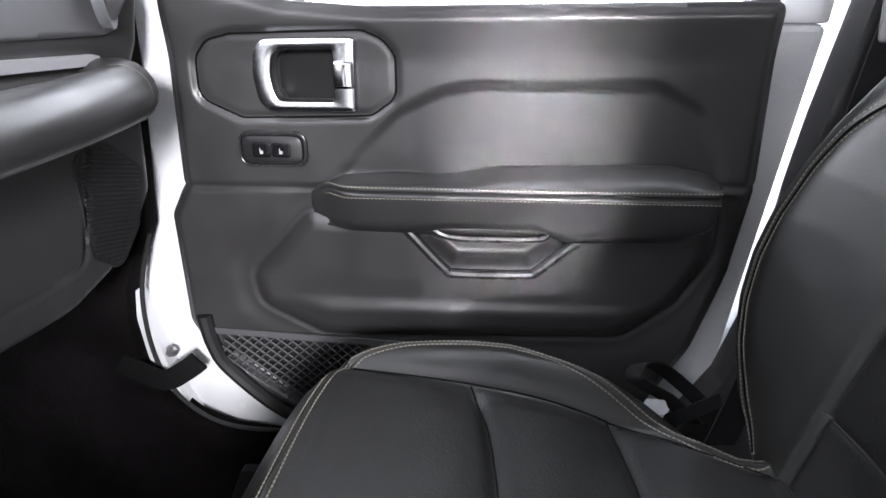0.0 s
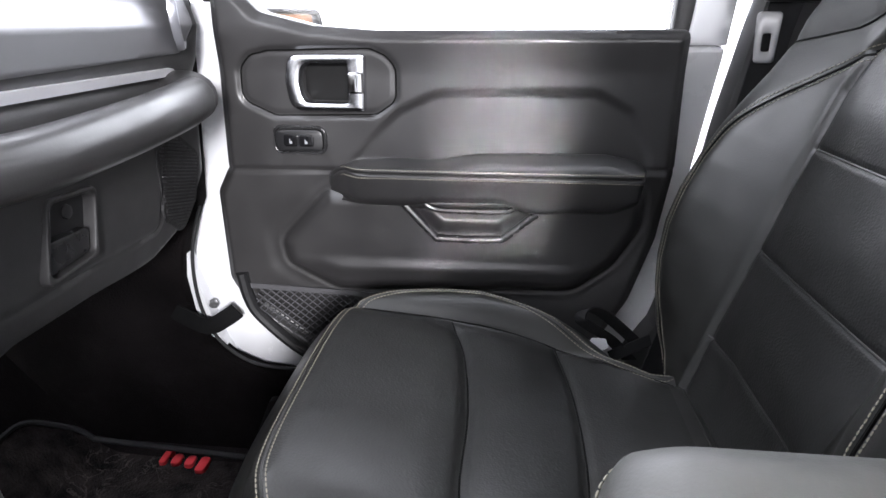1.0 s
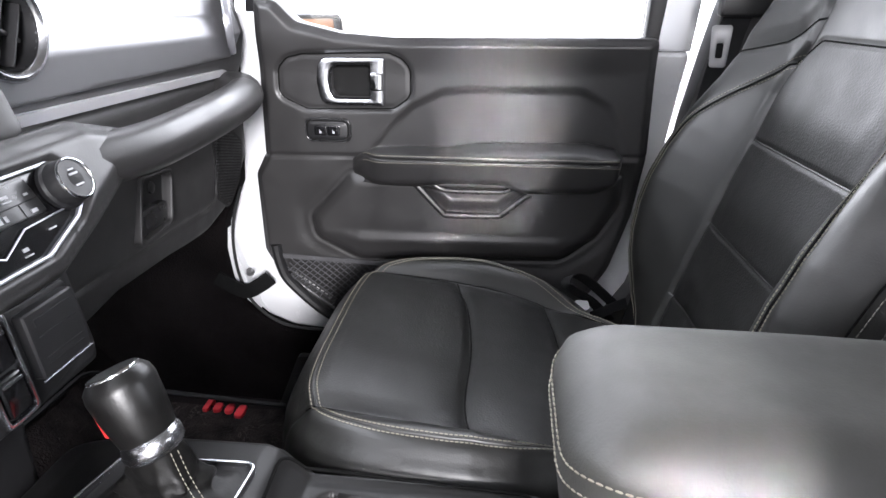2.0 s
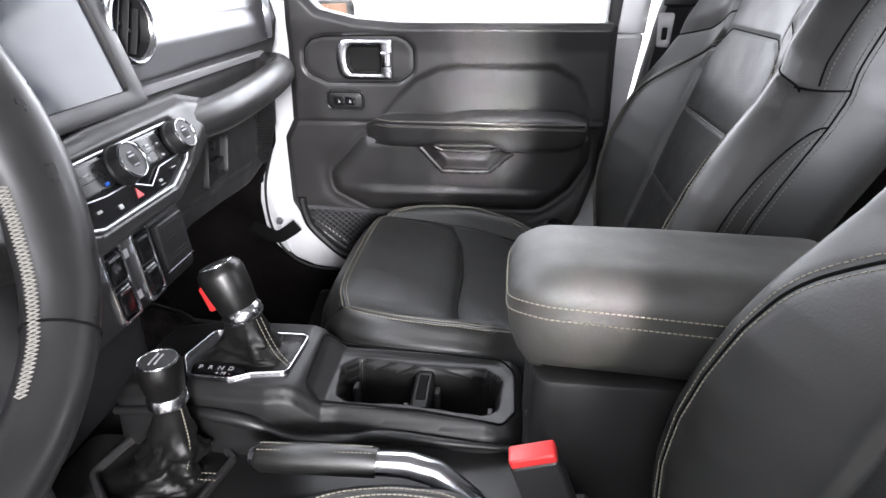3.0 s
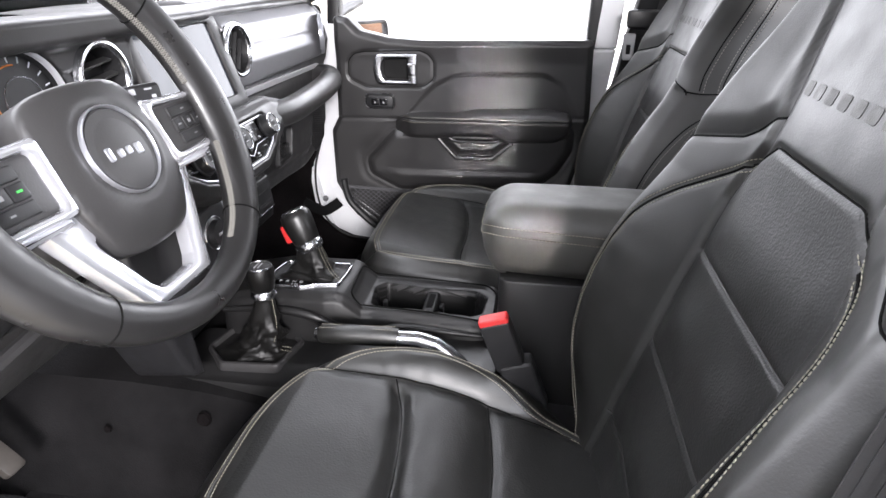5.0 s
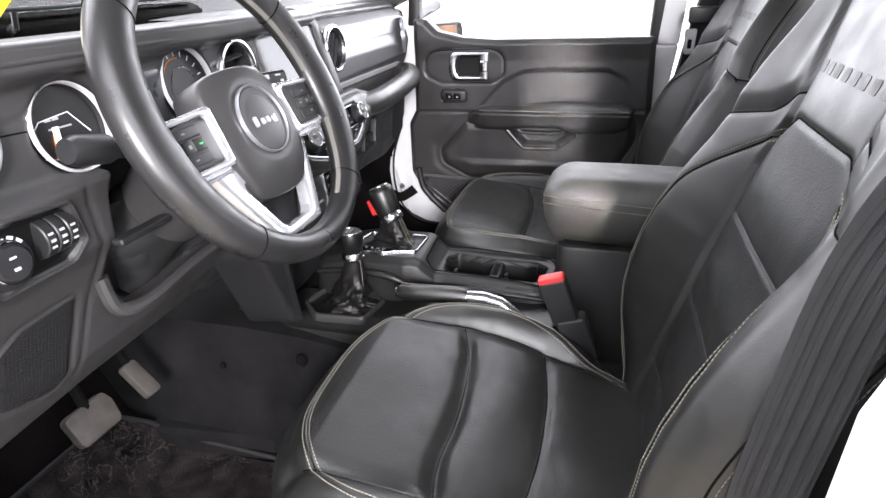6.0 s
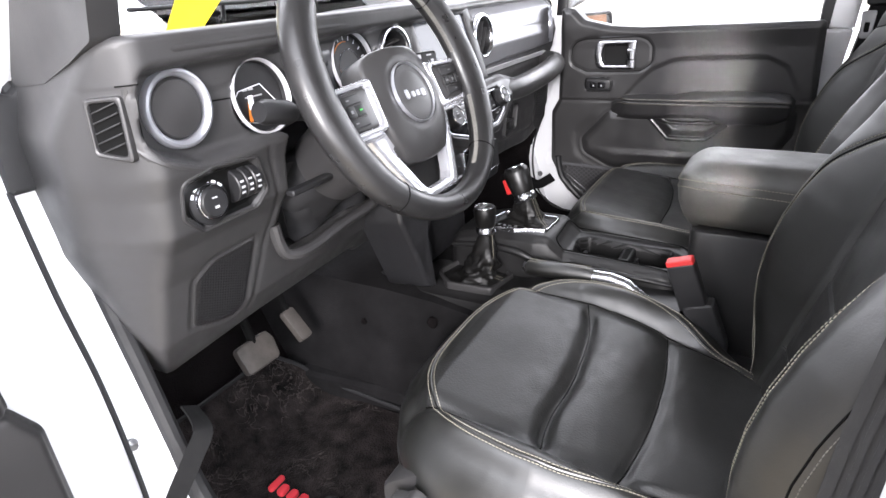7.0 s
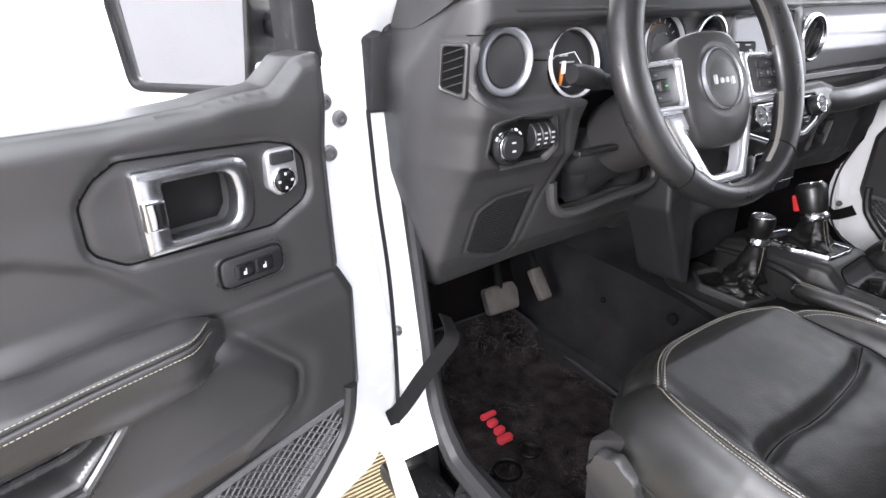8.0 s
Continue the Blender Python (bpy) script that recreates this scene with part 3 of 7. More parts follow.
side_body(1, "wall_passenger_side")
side_body(-1, "wall_driver_side")
single("roof", box((0.62, 0, 1.83), (2.1, 1.40, 0.06), 0.02), HEADLINER, "grey hardtop roof with plain headliner", "roof", "structure")
single("wall_rear", join(box((1.62, 0, 0.95), (0.05, 1.42, 0.85), 0.01), box((1.62, 0.62, 1.58), (0.05, 0.16, 0.5), 0.01), box((1.62, -0.62, 1.58), (0.05, 0.16, 0.5), 0.01)), PLASTIC, "dark rear end of the cabin", "wall", "structure")


def windscreen():
    m = axes((-0.62, 0, 1.40), (0.86, 0, 0.5))
    return prism(rp([(-0.69, 0), (0.69, 0), (0.63, 0.48), (-0.63, 0.48)], 0.03), flat(m), -0.004, 0.0)


ws = single("windscreen", windscreen(), GLASS, "clear windscreen glass above the dashboard", "windscreen", "structure")
ws.visible_shadow = False

# ---- doors ----
HINGE = (-0.436, -0.857)
SWING = radians(-76.4)


def door_place(driver):
    """Maps (along, height, inward) of a door to the world: the passenger's is shut, the driver's stands open."""
    def place(p):
        p = np.asarray(p, float)
        x, z, d = p[:, 0], p[:, 1], p[:, 2]
        y = 0.745 - d
        if not driver:
            return np.column_stack([x, y, z])
        low = np.interp(x, [-0.40, -0.31, -0.225, -0.16, -0.10, 0.0], [0, 0.003, 0.008, 0.014, 0.018, 0.022])
        arm = np.interp(x, [-0.20, -0.08, 0.01, 0.10], [0, 0.006, 0.016, 0.022])
        swell = np.where(z > 1.082, arm + (low - arm) * (1 - step(z, 1.082, 1.102)), low) * (1 - step(z, 1.150, 1.178)) * step(d, -0.005, 0.02)
        y = y - swell
        z = z + 0.015 * step(z, 1.29, 1.335) * step(x, -0.36, -0.24)
        u, w = x + 0.45, -y + 0.75
        c, s = math.cos(SWING), math.sin(SWING)
        return np.column_stack([HINGE[0] + c * u - s * w, HINGE[1] + s * u + c * w, z + 0.0024])
    return place


D_TRIM = rp([(-0.386, 1.392, 0.01), (-0.350, 1.388, 0.015), (-0.318, 1.356, 0.03), (-0.24, 1.338, 0.05), (-0.15, 1.332, 0.03), (0.29, 1.336, 0.012), (0.297, 1.14, 0.05), (0.285, 1.03, 0.08), (0.255, 0.92, 0.08), (0.19, 0.80, 0.06), (0.08, 0.77, 0.05),
             (-0.27, 0.765, 0.06), (-0.365, 0.83, 0.04), (-0.418, 0.93, 0.03), (-0.418, 1.085, 0.02), (-0.396, 1.125, 0.02)], 0.02)
D_SHELL = rp([(-0.455, 1.372, 0.01), (-0.462, 1.30, 0.05), (-0.480, 1.13, 0.05), (-0.512, 0.96, 0.04), (-0.512, 0.81, 0.05), (-0.46, 0.725, 0.05), (-0.37, 0.70, 0.05), (0.22, 0.70, 0.08), (0.30, 0.86, 0.08), (0.318, 1.02, 0.08), (0.352, 1.315, 0.01), (-0.33, 1.315, 0.02), (-0.380, 1.34, 0.02), (-0.376, 1.372, 0.01)], 0.02)
D_RECESS = rp([(-0.215, 1.128), (-0.164, 1.186), (-0.123, 1.226), (-0.068, 1.252), (-0.028, 1.257), (0.174, 1.259), (0.228, 1.230), (0.262, 1.165), (0.27, 1.120)], 0.03)
D_PLATE = rp([(-0.355, 1.280), (-0.338, 1.298), (-0.308, 1.305), (-0.157, 1.309), (-0.135, 1.30), (-0.120, 1.283), (-0.120, 1.235), (-0.150, 1.214), (-0.306, 1.210), (-0.357, 1.233)], 0.024)
D_ARM = rp([(-0.21, 1.128, 0.01), (-0.183, 1.153), (-0.118, 1.162, 0.03), (-0.055, 1.160, 0.03), (0.001, 1.172, 0.03), (0.19, 1.176, 0.03), (0.243, 1.163), (0.25, 1.139), (0.247, 1.108, 0.02), (0.207, 1.080, 0.02), (0.085, 1.072, 0.02), (0.045, 1.095, 0.02), (-0.053, 1.094, 0.02), (-0.106, 1.083, 0.02), (-0.214, 1.085, 0.02), (-0.262, 1.082, 0.012)], 0.012)
D_POCKET = rp([(-0.318, 1.010, 0.03), (-0.236, 1.098, 0.03), (0.262, 1.115, 0.02), (0.262, 1.050, 0.05), (0.225, 0.985, 0.05), (0.165, 0.935, 0.05), (-0.225, 0.921, 0.05), (-0.310, 0.965, 0.03)], 0.03)
D_PULL = rp([(-0.112, 1.082), (-0.106, 1.070), (-0.055, 1.025), (0.046, 1.027), (0.092, 1.062), (0.092, 1.085)], 0.008)
D_GRIP = rp([(-0.184, 1.294), (-0.255, 1.292), (-0.267, 1.278), (-0.267, 1.244), (-0.256, 1.227), (-0.185, 1.226)], 0.008, 3)
D_NET = rp([(-0.376, 0.920), (0.02, 0.905), (0.12, 0.84), (0.08, 0.79), (-0.255, 0.788), (-0.372, 0.876)], 0.02)


def door_high(q):
    h = 0.026 + 0 * q[:, 0]
    edge = -sdf(q, D_TRIM)[0]
    h -= 0.010 * (1 - step(edge, 0, 0.014))
    h += 0.010 * step(q[:, 1], 1.27, 1.345)
    h -= 0.006 * inside(q, D_RECESS, 0.016) * step(q[:, 1], 1.128, 1.15)
    h -= 0.004 * inside(q, D_PLATE, 0.005) + 0.006 * groove(q, np.vstack([D_PLATE, D_PLATE[:1]]), 0.0034)
    h -= 0.024 * inside(q, D_GRIP, 0.008)
    h -= 0.004 * groove(q, [(-0.42, 1.124), (-0.21, 1.127)], 0.0034)
    h -= 0.004 * groove(q, [(0.25, 1.139), (0.31, 1.139)], 0.0034)
    low = q[:, 1] < 1.126
    pk = -sdf(q, D_POCKET)[0]
    h += np.where(low, 0.011 * step(pk, -0.004, 0.026) - 0.004 * np.exp(-((pk + 0.012) / 0.016) ** 2), 0)
    h += 0.006 * np.where(low, step(pk, 0.02, 0.05) * (1 - step(q[:, 1], 0.965, 0.990)), 0)
    h -= np.where(low, 0.0045 * groove(q, np.vstack([D_POCKET, D_POCKET[:1]]), 0.0042), 0)
    pull = -sdf(q, D_PULL)[0]
    h -= 0.026 * step(pull, 0.004, 0.020)
    h -= 0.014 * inside(q, D_NET, 0.008)
    return h


ARM_X = np.concatenate([np.linspace(-0.228, -0.200, 9), np.linspace(-0.195, 0.235, 40), [0.2415, 0.2465, 0.2500, 0.2522]])


def arm_profile(x):
    """Section of the padded armrest (height, inward) at a place along the door."""
    zt = np.interp(x, [-0.264, -0.21, -0.183, -0.118, -0.055, 0.001, 0.19, 0.240, 0.253], [1.090, 1.134, 1.146, 1.151, 1.150, 1.160, 1.164, 1.155, 1.140])
    zb = np.interp(x, [-0.264, -0.214, -0.106, -0.053, 0.045, 0.085, 0.207, 0.240, 0.253], [1.079, 1.084, 1.083, 1.090, 1.091, 1.076, 1.081, 1.094, 1.112])
    full = step(x, -0.238, -0.165) * (1 - 0.75 * step(x, 0.236, 0.2535) ** 2)
    d = 0.026 + 0.049 * full
    zs = min(1.1355 + 0.0015 * (x + 0.2) / 0.4, zt - 0.004)
    w = d - 0.026
    up = zt - zs
    pts = [(zt - 0.006, 0.012), (zt + 0.001, 0.026 + 0.18 * w), (zt - 0.12 * up, 0.026 + 0.45 * w), (zt - 0.42 * up, 0.026 + 0.78 * w), (zs + 0.0075, d - 0.0015), (zs + 0.0026, d), (zs, d - 0.0026 * full), (zs - 0.0026, d + 0.0005),
           (zs - 0.010, d), (0.55 * zs + 0.45 * zb, d - 0.003), (0.25 * zs + 0.75 * zb, d - 0.007), (zb + 0.004, d - 0.014), (zb - 0.002, d - 0.026 * full), (zb + 0.002, 0.010)]
    return pts, zs, d


def armrest_pad(pl):
    rows = [spline(arm_profile(x)[0], 3) for x in ARM_X]
    k = len(rows[0])
    v = np.concatenate([np.column_stack([np.full(k, x), r]) for x, r in zip(ARM_X, rows)])
    f = []
    for i in range(len(rows) - 1):
        f += [(i * k + j, i * k + j + 1, i * k + k + j + 1, i * k + k + j) for j in range(k - 1)]
    f += [tuple(range(k)), tuple((len(rows) - 1) * k + j for j in range(k))]
    return pl(v), f


def build_door(driver):
    pl = door_place(driver)
    at = pl(np.array([[-0.1, 0.70, 0.0]]))[0]
    name = "door_1" if driver else "door_2"
    label = "white front door standing open, charcoal moulded inner trim" if driver else "closed white front door with charcoal moulded inner trim"
    ob = thing(name, at, label, "car door", "front doors", "structure")
    part("door_shell", prism(D_SHELL, pl, -0.095, -0.006, 0.008), PAINT, ob, "white painted door shell")
    part("corner_post", prism(rp([(0.296, 1.315), (0.352, 1.315), (0.385, 1.78), (0.335, 1.78)], 0.004), pl, -0.09, -0.007, 0.004), PAINT, ob)
    trim = part("door_trim", relief(D_TRIM, door_high, pl, 0.0036, [(0.0015, 0.004), (0.001, -0.02, "abs")]), VINYL, ob, "charcoal grained door trim")
    outer = rp([(-0.43, 1.24), (0.305, 1.24), (0.335, 1.77), (-0.33, 1.77), (-0.412, 1.47)], 0.02)
    inner = rp([(-0.388, 1.25), (0.272, 1.25), (0.285, 1.73), (-0.30, 1.73), (-0.381, 1.45)], 0.03)
    part("window_frame", prism(outer, pl, -0.055, -0.012, 0.006, inner), PLASTIC_DEEP, ob, "black door window frame")
    g = part("window_glass", prism(inner, pl, -0.036, -0.032), GLASS, ob, "clear side window")
    g.visible_shadow = False
    loop = np.vstack([D_PLATE, D_PLATE[:1]])
    part("plate_joint", tube(pl(np.column_stack([loop, door_high(loop) + 0.0004])), 0.0014, 6), SEAM_SHADE, trim)
    arm = part("armrest", armrest_pad(pl), VINYL, ob, "padded charcoal armrest")
    rows = []
    for dz in (-0.0062, 0.0062):
        pts = []
        for x in np.linspace(-0.203, 0.240, 80):
            _, zs, d = arm_profile(x)
            pts.append((x, zs + dz, d + (0.0007 if dz < 0 else -0.0002)))
        rows.append(pl(np.array(pts)))
    part("stitching", stitches(rows, 0.0034, 0.0046, 0.0006), THREAD, arm, "pale double stitching on the armrest")
    cup = spline([(-0.113, 1.088), (-0.104, 1.078), (-0.062, 1.033), (-0.048, 1.027), (0.036, 1.028), (0.050, 1.033), (0.088, 1.066), (0.098, 1.072)], 5)
    pc = part("pull_cup", tube(pl(np.column_stack([cup, np.full(len(cup), 0.044)])), 0.0062, 10), SATIN_BLACK, ob, "smooth dark rim of the pull cup")
    lip = spline([(-0.080, 1.086), (-0.066, 1.076), (-0.04, 1.072), (0.045, 1.073), (0.062, 1.080)], 5)
    part("cup_lip", tube(pl(np.column_stack([lip, np.full(len(lip), 0.040)])), 0.0045, 8), SATIN_BLACK, pc)
    # chrome release handle
    c_out = rp([(-0.163, 1.302, 0.006), (-0.279, 1.300, 0.034), (-0.285, 1.262, 0.05), (-0.279, 1.219, 0.034), (-0.165, 1.219, 0.006)], 0.012, 9)
    c_in = rp([(-0.190, 1.288, 0.003), (-0.258, 1.287, 0.020), (-0.262, 1.260, 0.03), (-0.258, 1.232, 0.020), (-0.191, 1.232, 0.003)], 0.008, 9)
    hd = part("release_handle", prism(c_out, pl, 0.018, 0.036, 0.006, c_in), SATIN, ob, "satin chrome door release surround")
    part("lever", prism(rp([(-0.188, 1.276), (-0.166, 1.276), (-0.166, 1.246), (-0.188, 1.246)], 0.003), pl, 0.02, 0.041, 0.003), CHROME, hd)
    # Black plate on the finger recess floor stands in for its shade.
    part("cavity_shade", prism(rp([(-0.186, 1.290), (-0.254, 1.288), (-0.263, 1.276), (-0.263, 1.244), (-0.254, 1.231), (-0.187, 1.230)], 0.01), pl, 0.0, 0.0045), DEEP_BLACK, hd)
    # lock switch
    lk = part("lock_switch", prism(rp([(-0.308, 1.191), (-0.233, 1.191), (-0.233, 1.157), (-0.309, 1.157)], 0.012, 5), pl, 0.016, 0.0325, 0.004), PLASTIC_DEEP, ob)
    part("bezel", prism(rp([(-0.313, 1.196), (-0.228, 1.196), (-0.228, 1.152), (-0.314, 1.152)], 0.016, 5), pl, 0.016, 0.0305, 0.003, rp([(-0.309, 1.192), (-0.232, 1.192), (-0.232, 1.156), (-0.310, 1.156)], 0.013, 5)), SATIN_BLACK, lk)
    for cx in (-0.283, -0.259):
        b = part("button", prism(rp([(cx - 0.0115, 1.183), (cx + 0.0115, 1.183), (cx + 0.0115, 1.165), (cx - 0.0115, 1.165)], 0.004, 3), pl, 0.03, 0.0345, 0.001), GLOSS, lk)
        part("mark", join(prism(rp([(cx - 0.002, 1.1735), (cx + 0.002, 1.1735), (cx + 0.002, 1.1695), (cx - 0.002, 1.1695)], 0.0006, 2), pl, 0.034, 0.0349), prism(rp([(cx - 0.002, 1.1765), (cx - 0.001, 1.1765), (cx - 0.001, 1.1735), (cx - 0.002, 1.1735)], 0.0003, 2), pl, 0.034, 0.0349)), MARK, lk)
    # door net
    net = part("pocket_frame", tube(pl(np.column_stack([spline([(-0.392, 0.945), (-0.385, 0.90), (-0.366, 0.862), (-0.30, 0.80), (-0.24, 0.780), (-0.05, 0.776), (0.08, 0.785)], 6), np.full(37, 0.028)])), 0.011, 10), PLASTIC_DEEP, ob, "black rounded frame of the door net")
    strands = []
    for k in range(-6, 40):
        for s in (1, -1):
            pts = []
            x0 = -0.40 + k * 0.0155
            for i in range(15):
                z = 0.784 + i * 0.0095
                x = x0 + s * (z - 0.784) * 1.15 - (0 if s > 0 else -0.05)
                pts.append((x, z, 0.026 + 0.003 * math.sin(x * 30)))
            pts = np.array(pts)
            ok = sdf(pts[:, :2], D_NET)[0] < 0.004
            pts = pts[ok]
            if len(pts) > 2:
                strands.append(tube(pl(pts), 0.0013, 4))
    part("net", join(*strands), NET, net, "grey diamond mesh pocket net")
    part("net_band", ribbon(pl(np.column_stack([np.linspace(-0.382, 0.04, 14), np.linspace(0.922, 0.907, 14), np.full(14, 0.028)])), (0, 0, 1), 0.009, 0.003), NET, net)
    if driver:
        mp = part("mirror_switch", prism(rp([(-0.340, 1.297), (-0.303, 1.297), (-0.302, 1.256), (-0.317, 1.243), (-0.342, 1.253)], 0.010), pl, 0.018, 0.030, 0.003), FRAME, ob, "silver mirror adjuster plate")
        mm = axes(pl(np.array([[-0.321, 1.262, 0.030]]))[0], pl(np.array([[0, 0, 1.0]]))[0] - pl(np.array([[0, 0, 0.0]]))[0])
        part("dial", lathe([(0.0, 0.006), (0.008, 0.006), (0.012, 0.004), (0.0125, 0)], mm, 20), GLOSS, mp)
        part("dial_ring", ring(mm, 0.0145, 0.002, 0.004, 20), CHROME, mp)
        for k in range(4):
            part("arrow", mark(mm @ Matrix.Rotation(k * math.pi / 2, 4, "Z"), 0.0030, 0.0024, (0.0078, 0), 0.0066), MARK, mp)
        part("rocker", prism(rp([(-0.336, 1.294), (-0.307, 1.294), (-0.307, 1.281), (-0.336, 1.281)], 0.003), pl, 0.028, 0.033, 0.001), SATIN_BLACK, mp)
        for bx, bz in ((-0.409, 1.331), (-0.431, 1.308), (-0.412, 1.268)):
            bm_ = axes(pl(np.array([[bx, bz, -0.007]]))[0], pl(np.array([[0, 0, 1.0]]))[0] - pl(np.array([[0, 0, 0.0]]))[0])
            part("bolt", lathe([(0.0, 0.004), (0.0035, 0.004), (0.004, 0.008), (0.0085, 0.0075), (0.0105, 0.003), (0.0105, 0)], bm_, 16), BOLT, ob)
    # outside mirror, its glass turned towards the driver
    mc = pl(np.array([[-0.356, 1.322, -0.225]] if driver else [[-0.366, 1.366, -0.239]]))[0]
    o0 = pl(np.zeros((1, 3)))[0]
    along, inward = pl(np.array([[1.0, 0, 0]]))[0] - o0, pl(np.array([[0, 0, 1.0]]))[0] - o0
    face = along * 0.86 + inward * 0.51
    mm = flat(axes(mc, face, inward * 0.86 - along * 0.51))
    hw, top = (0.092, 0.112) if driver else (0.078, 0.088)
    mo, mi = rp([(-hw, 0.0), (hw, 0.0), (top, 0.20), (-top, 0.20)], 0.022), rp([(-hw + 0.011, 0.012), (hw - 0.011, 0.012), (top - 0.011, 0.188), (-top + 0.011, 0.188)], 0.014)
    mh = part("mirror_housing", prism(mo, mm, -0.06, 0.012, 0.008, mi), PLASTIC_DEEP, ob, "black outside mirror housing")
    part("mirror_glass", prism(mi, mm, -0.02, 0.0), MIRROR, mh)
    part("mirror_back", prism(mo, mm, -0.075, -0.055, 0.01), PLASTIC_DEEP, mh)
    part("mirror_arm", tube(pl(np.array([(-0.405, 1.385, -0.02), (-0.46, 1.40, -0.10), (-0.43, 1.42, -0.21)] if driver else [(-0.402, 1.385, -0.02), (-0.405, 1.40, -0.12), (-0.385, 1.42, -0.225)])), 0.016, 10), PLASTIC_DEEP, mh)
    return ob


build_door(False)
build_door(True)

# ---- seats ----
SEAT_SEAM = [(-0.19, 0.183), (-0.03, 0.186), (0.12, 0.178), (0.28, 0.128)]


def seat(cy, lift, driver):
    name = "driver_seat" if driver else "passenger_seat"
    ob = thing(name, (0.05, cy, 0.58), "black leather bucket seat with pale double stitching" + (", creased cushion" if driver else ", smooth cushion"), "car seat", "front seats")
    bx = 0.242 if driver else 0.284
    half = [(-0.206, 0.0), (-0.204, 0.11), (-0.192, 0.175), (-0.160, 0.222), (-0.09, 0.250), (0.02, 0.256), (0.11, 0.238), (0.19, 0.20), (0.26, 0.165), (0.31, 0.15)]
    if driver:  # longer, rolled front edge
        half = [(-0.230, 0.0), (-0.226, 0.07), (-0.210, 0.130), (-0.178, 0.183), (-0.134, 0.222), (-0.07, 0.248)] + half[5:]
    out = spline(half + [(x, -w) for x, w in half[::-1][:-1]], 5, True)
    seam = spline(SEAT_SEAM, 6)
    seam2 = seam * (1, -1)
    cross1 = spline([(-0.035, 0.183), (-0.014, 0.12), (-0.002, 0.0), (-0.004, -0.12), (0.008, -0.183)], 6)
    cross2 = spline([(0.105, 0.178), (0.118, 0.09), (0.122, 0.0), (0.118, -0.09), (0.105, -0.178)], 6)
    if not driver:
        cross1, cross2 = cross1 + (0.012, 0), cross2 + (0.020, 0)

    def high(q):
        x, w = q[:, 0], np.abs(q[:, 1])
        h = np.interp(x, [-0.21, -0.16, -0.03, 0.1, 0.3], [0.945, 0.950, 0.930, 0.905, 0.875]) + lift
        run = np.interp(x, [-0.2, -0.1, 0.02, 0.15, 0.3], [0.0, 0.5, 1.0, 1.0, 0.6])
        h += 0.036 * step(w, 0.165, 0.222) * run - 0.006 * (1 - step(w, 0.0, 0.16)) * 0
        if driver:
            h -= np.interp(x, [-0.235, -0.20, -0.16], [0.016, 0.005, 0.0])
        e = -sdf(q, out)[0]
        h -= 0.022 * (1 - step(e, -0.004, 0.030)) ** 1.5
        c1, c2 = dist_line(q, cross1), dist_line(q, cross2)
        mid = step(0.185 - w, 0.0, 0.03)
        h -= (0.013 if driver else 0.007) * np.exp(-(c1 / (0.010 if driver else 0.007)) ** 2) * mid
        h -= 0.006 * np.exp(-(c2 / 0.007) ** 2) * mid
        h += 0.007 * mid * (1 - np.exp(-(np.minimum(c1, c2) / 0.03) ** 2))
        sd = np.minimum(dist_line(q, seam), dist_line(q, seam2))
        h -= 0.006 * np.exp(-(sd / 0.0075) ** 2)
        n = np.array([noise.noise((a * 9, b * 9, cy)) for a, b in q]) if driver else np.array([noise.noise((a * 7, b * 7, cy)) for a, b in q])
        h += (0.0035 if driver else 0.002) * n
        if driver:
            wr = np.array([noise.noise((a * 30 + 4, b * 13, 2.2)) + 0.6 * noise.noise((a * 70 + 1, b * 30, 5.1)) for a, b in q])
            h += 0.0024 * wr * (np.exp(-(c1 / 0.05) ** 2) + np.exp(-(c2 / 0.04) ** 2))
        return h

    def put(p):
        p = np.asarray(p)
        return np.column_stack([p[:, 0], p[:, 1] + cy, p[:, 2]])
    sides = [(0.006, 0.005), (0.016, 0.016), (0.027, 0.040), (0.031, 0.075), (0.022, 0.12), (0.0, 0.15)] if driver else [(0.004, 0.005), (0.010, 0.018), (0.015, 0.045), (0.016, 0.085), (0.008, 0.13), (-0.01, 0.15)]
    cu = part("cushion", relief(out, high, put, 0.0042, sides), LEATHER, ob)
    cu.data.materials.append(PERF_LEATHER)
    sx, sw = seam[:, 0], seam[:, 1]
    for poly in cu.data.polygons:
        c = cu.matrix_world @ poly.center
        poly.material_index = int(-0.185 < c.x < 0.27 and abs(c.y - cy) < np.interp(c.x, sx, sw) - 0.004 and c.z > 0.86)
    for line in (cross1, cross2, seam, seam2):
        q = resample(line, 0.006)
        q = q[sdf(q, out)[0] < -0.012]
        part("seam", tube(put(np.column_stack([q, high(q) + 0.0002])), 0.0012, 5), SEAM_SHADE, cu)
    nrm = sdf(out, out)[2]
    rows = []
    for inn in (0.022, 0.031):
        q = resample(np.vstack([out, out[:1]]) - np.vstack([nrm, nrm[:1]]) * inn, 0.004)
        q = q[q[:, 0] < 0.28]
        k = int(np.argmax(np.linalg.norm(np.diff(q, axis=0), axis=1)))
        q = np.vstack([q[k + 1:], q[:k + 1]]) if np.linalg.norm(np.diff(q, axis=0), axis=1).max() > 0.03 else q
        rows.append(put(np.column_stack([q, high(q) + 0.0006])))
    part("stitching", stitches(rows), THREAD, cu, "pale double stitching round the cushion")
    part("welt", tube(put(np.column_stack([resample(np.vstack([out, out[:1]]) - np.vstack([nrm, nrm[:1]]) * 0.0265, 0.008), high(resample(np.vstack([out, out[:1]]) - np.vstack([nrm, nrm[:1]]) * 0.0265, 0.008)) - 0.0006])), 0.0018, 5), LEATHER, cu)
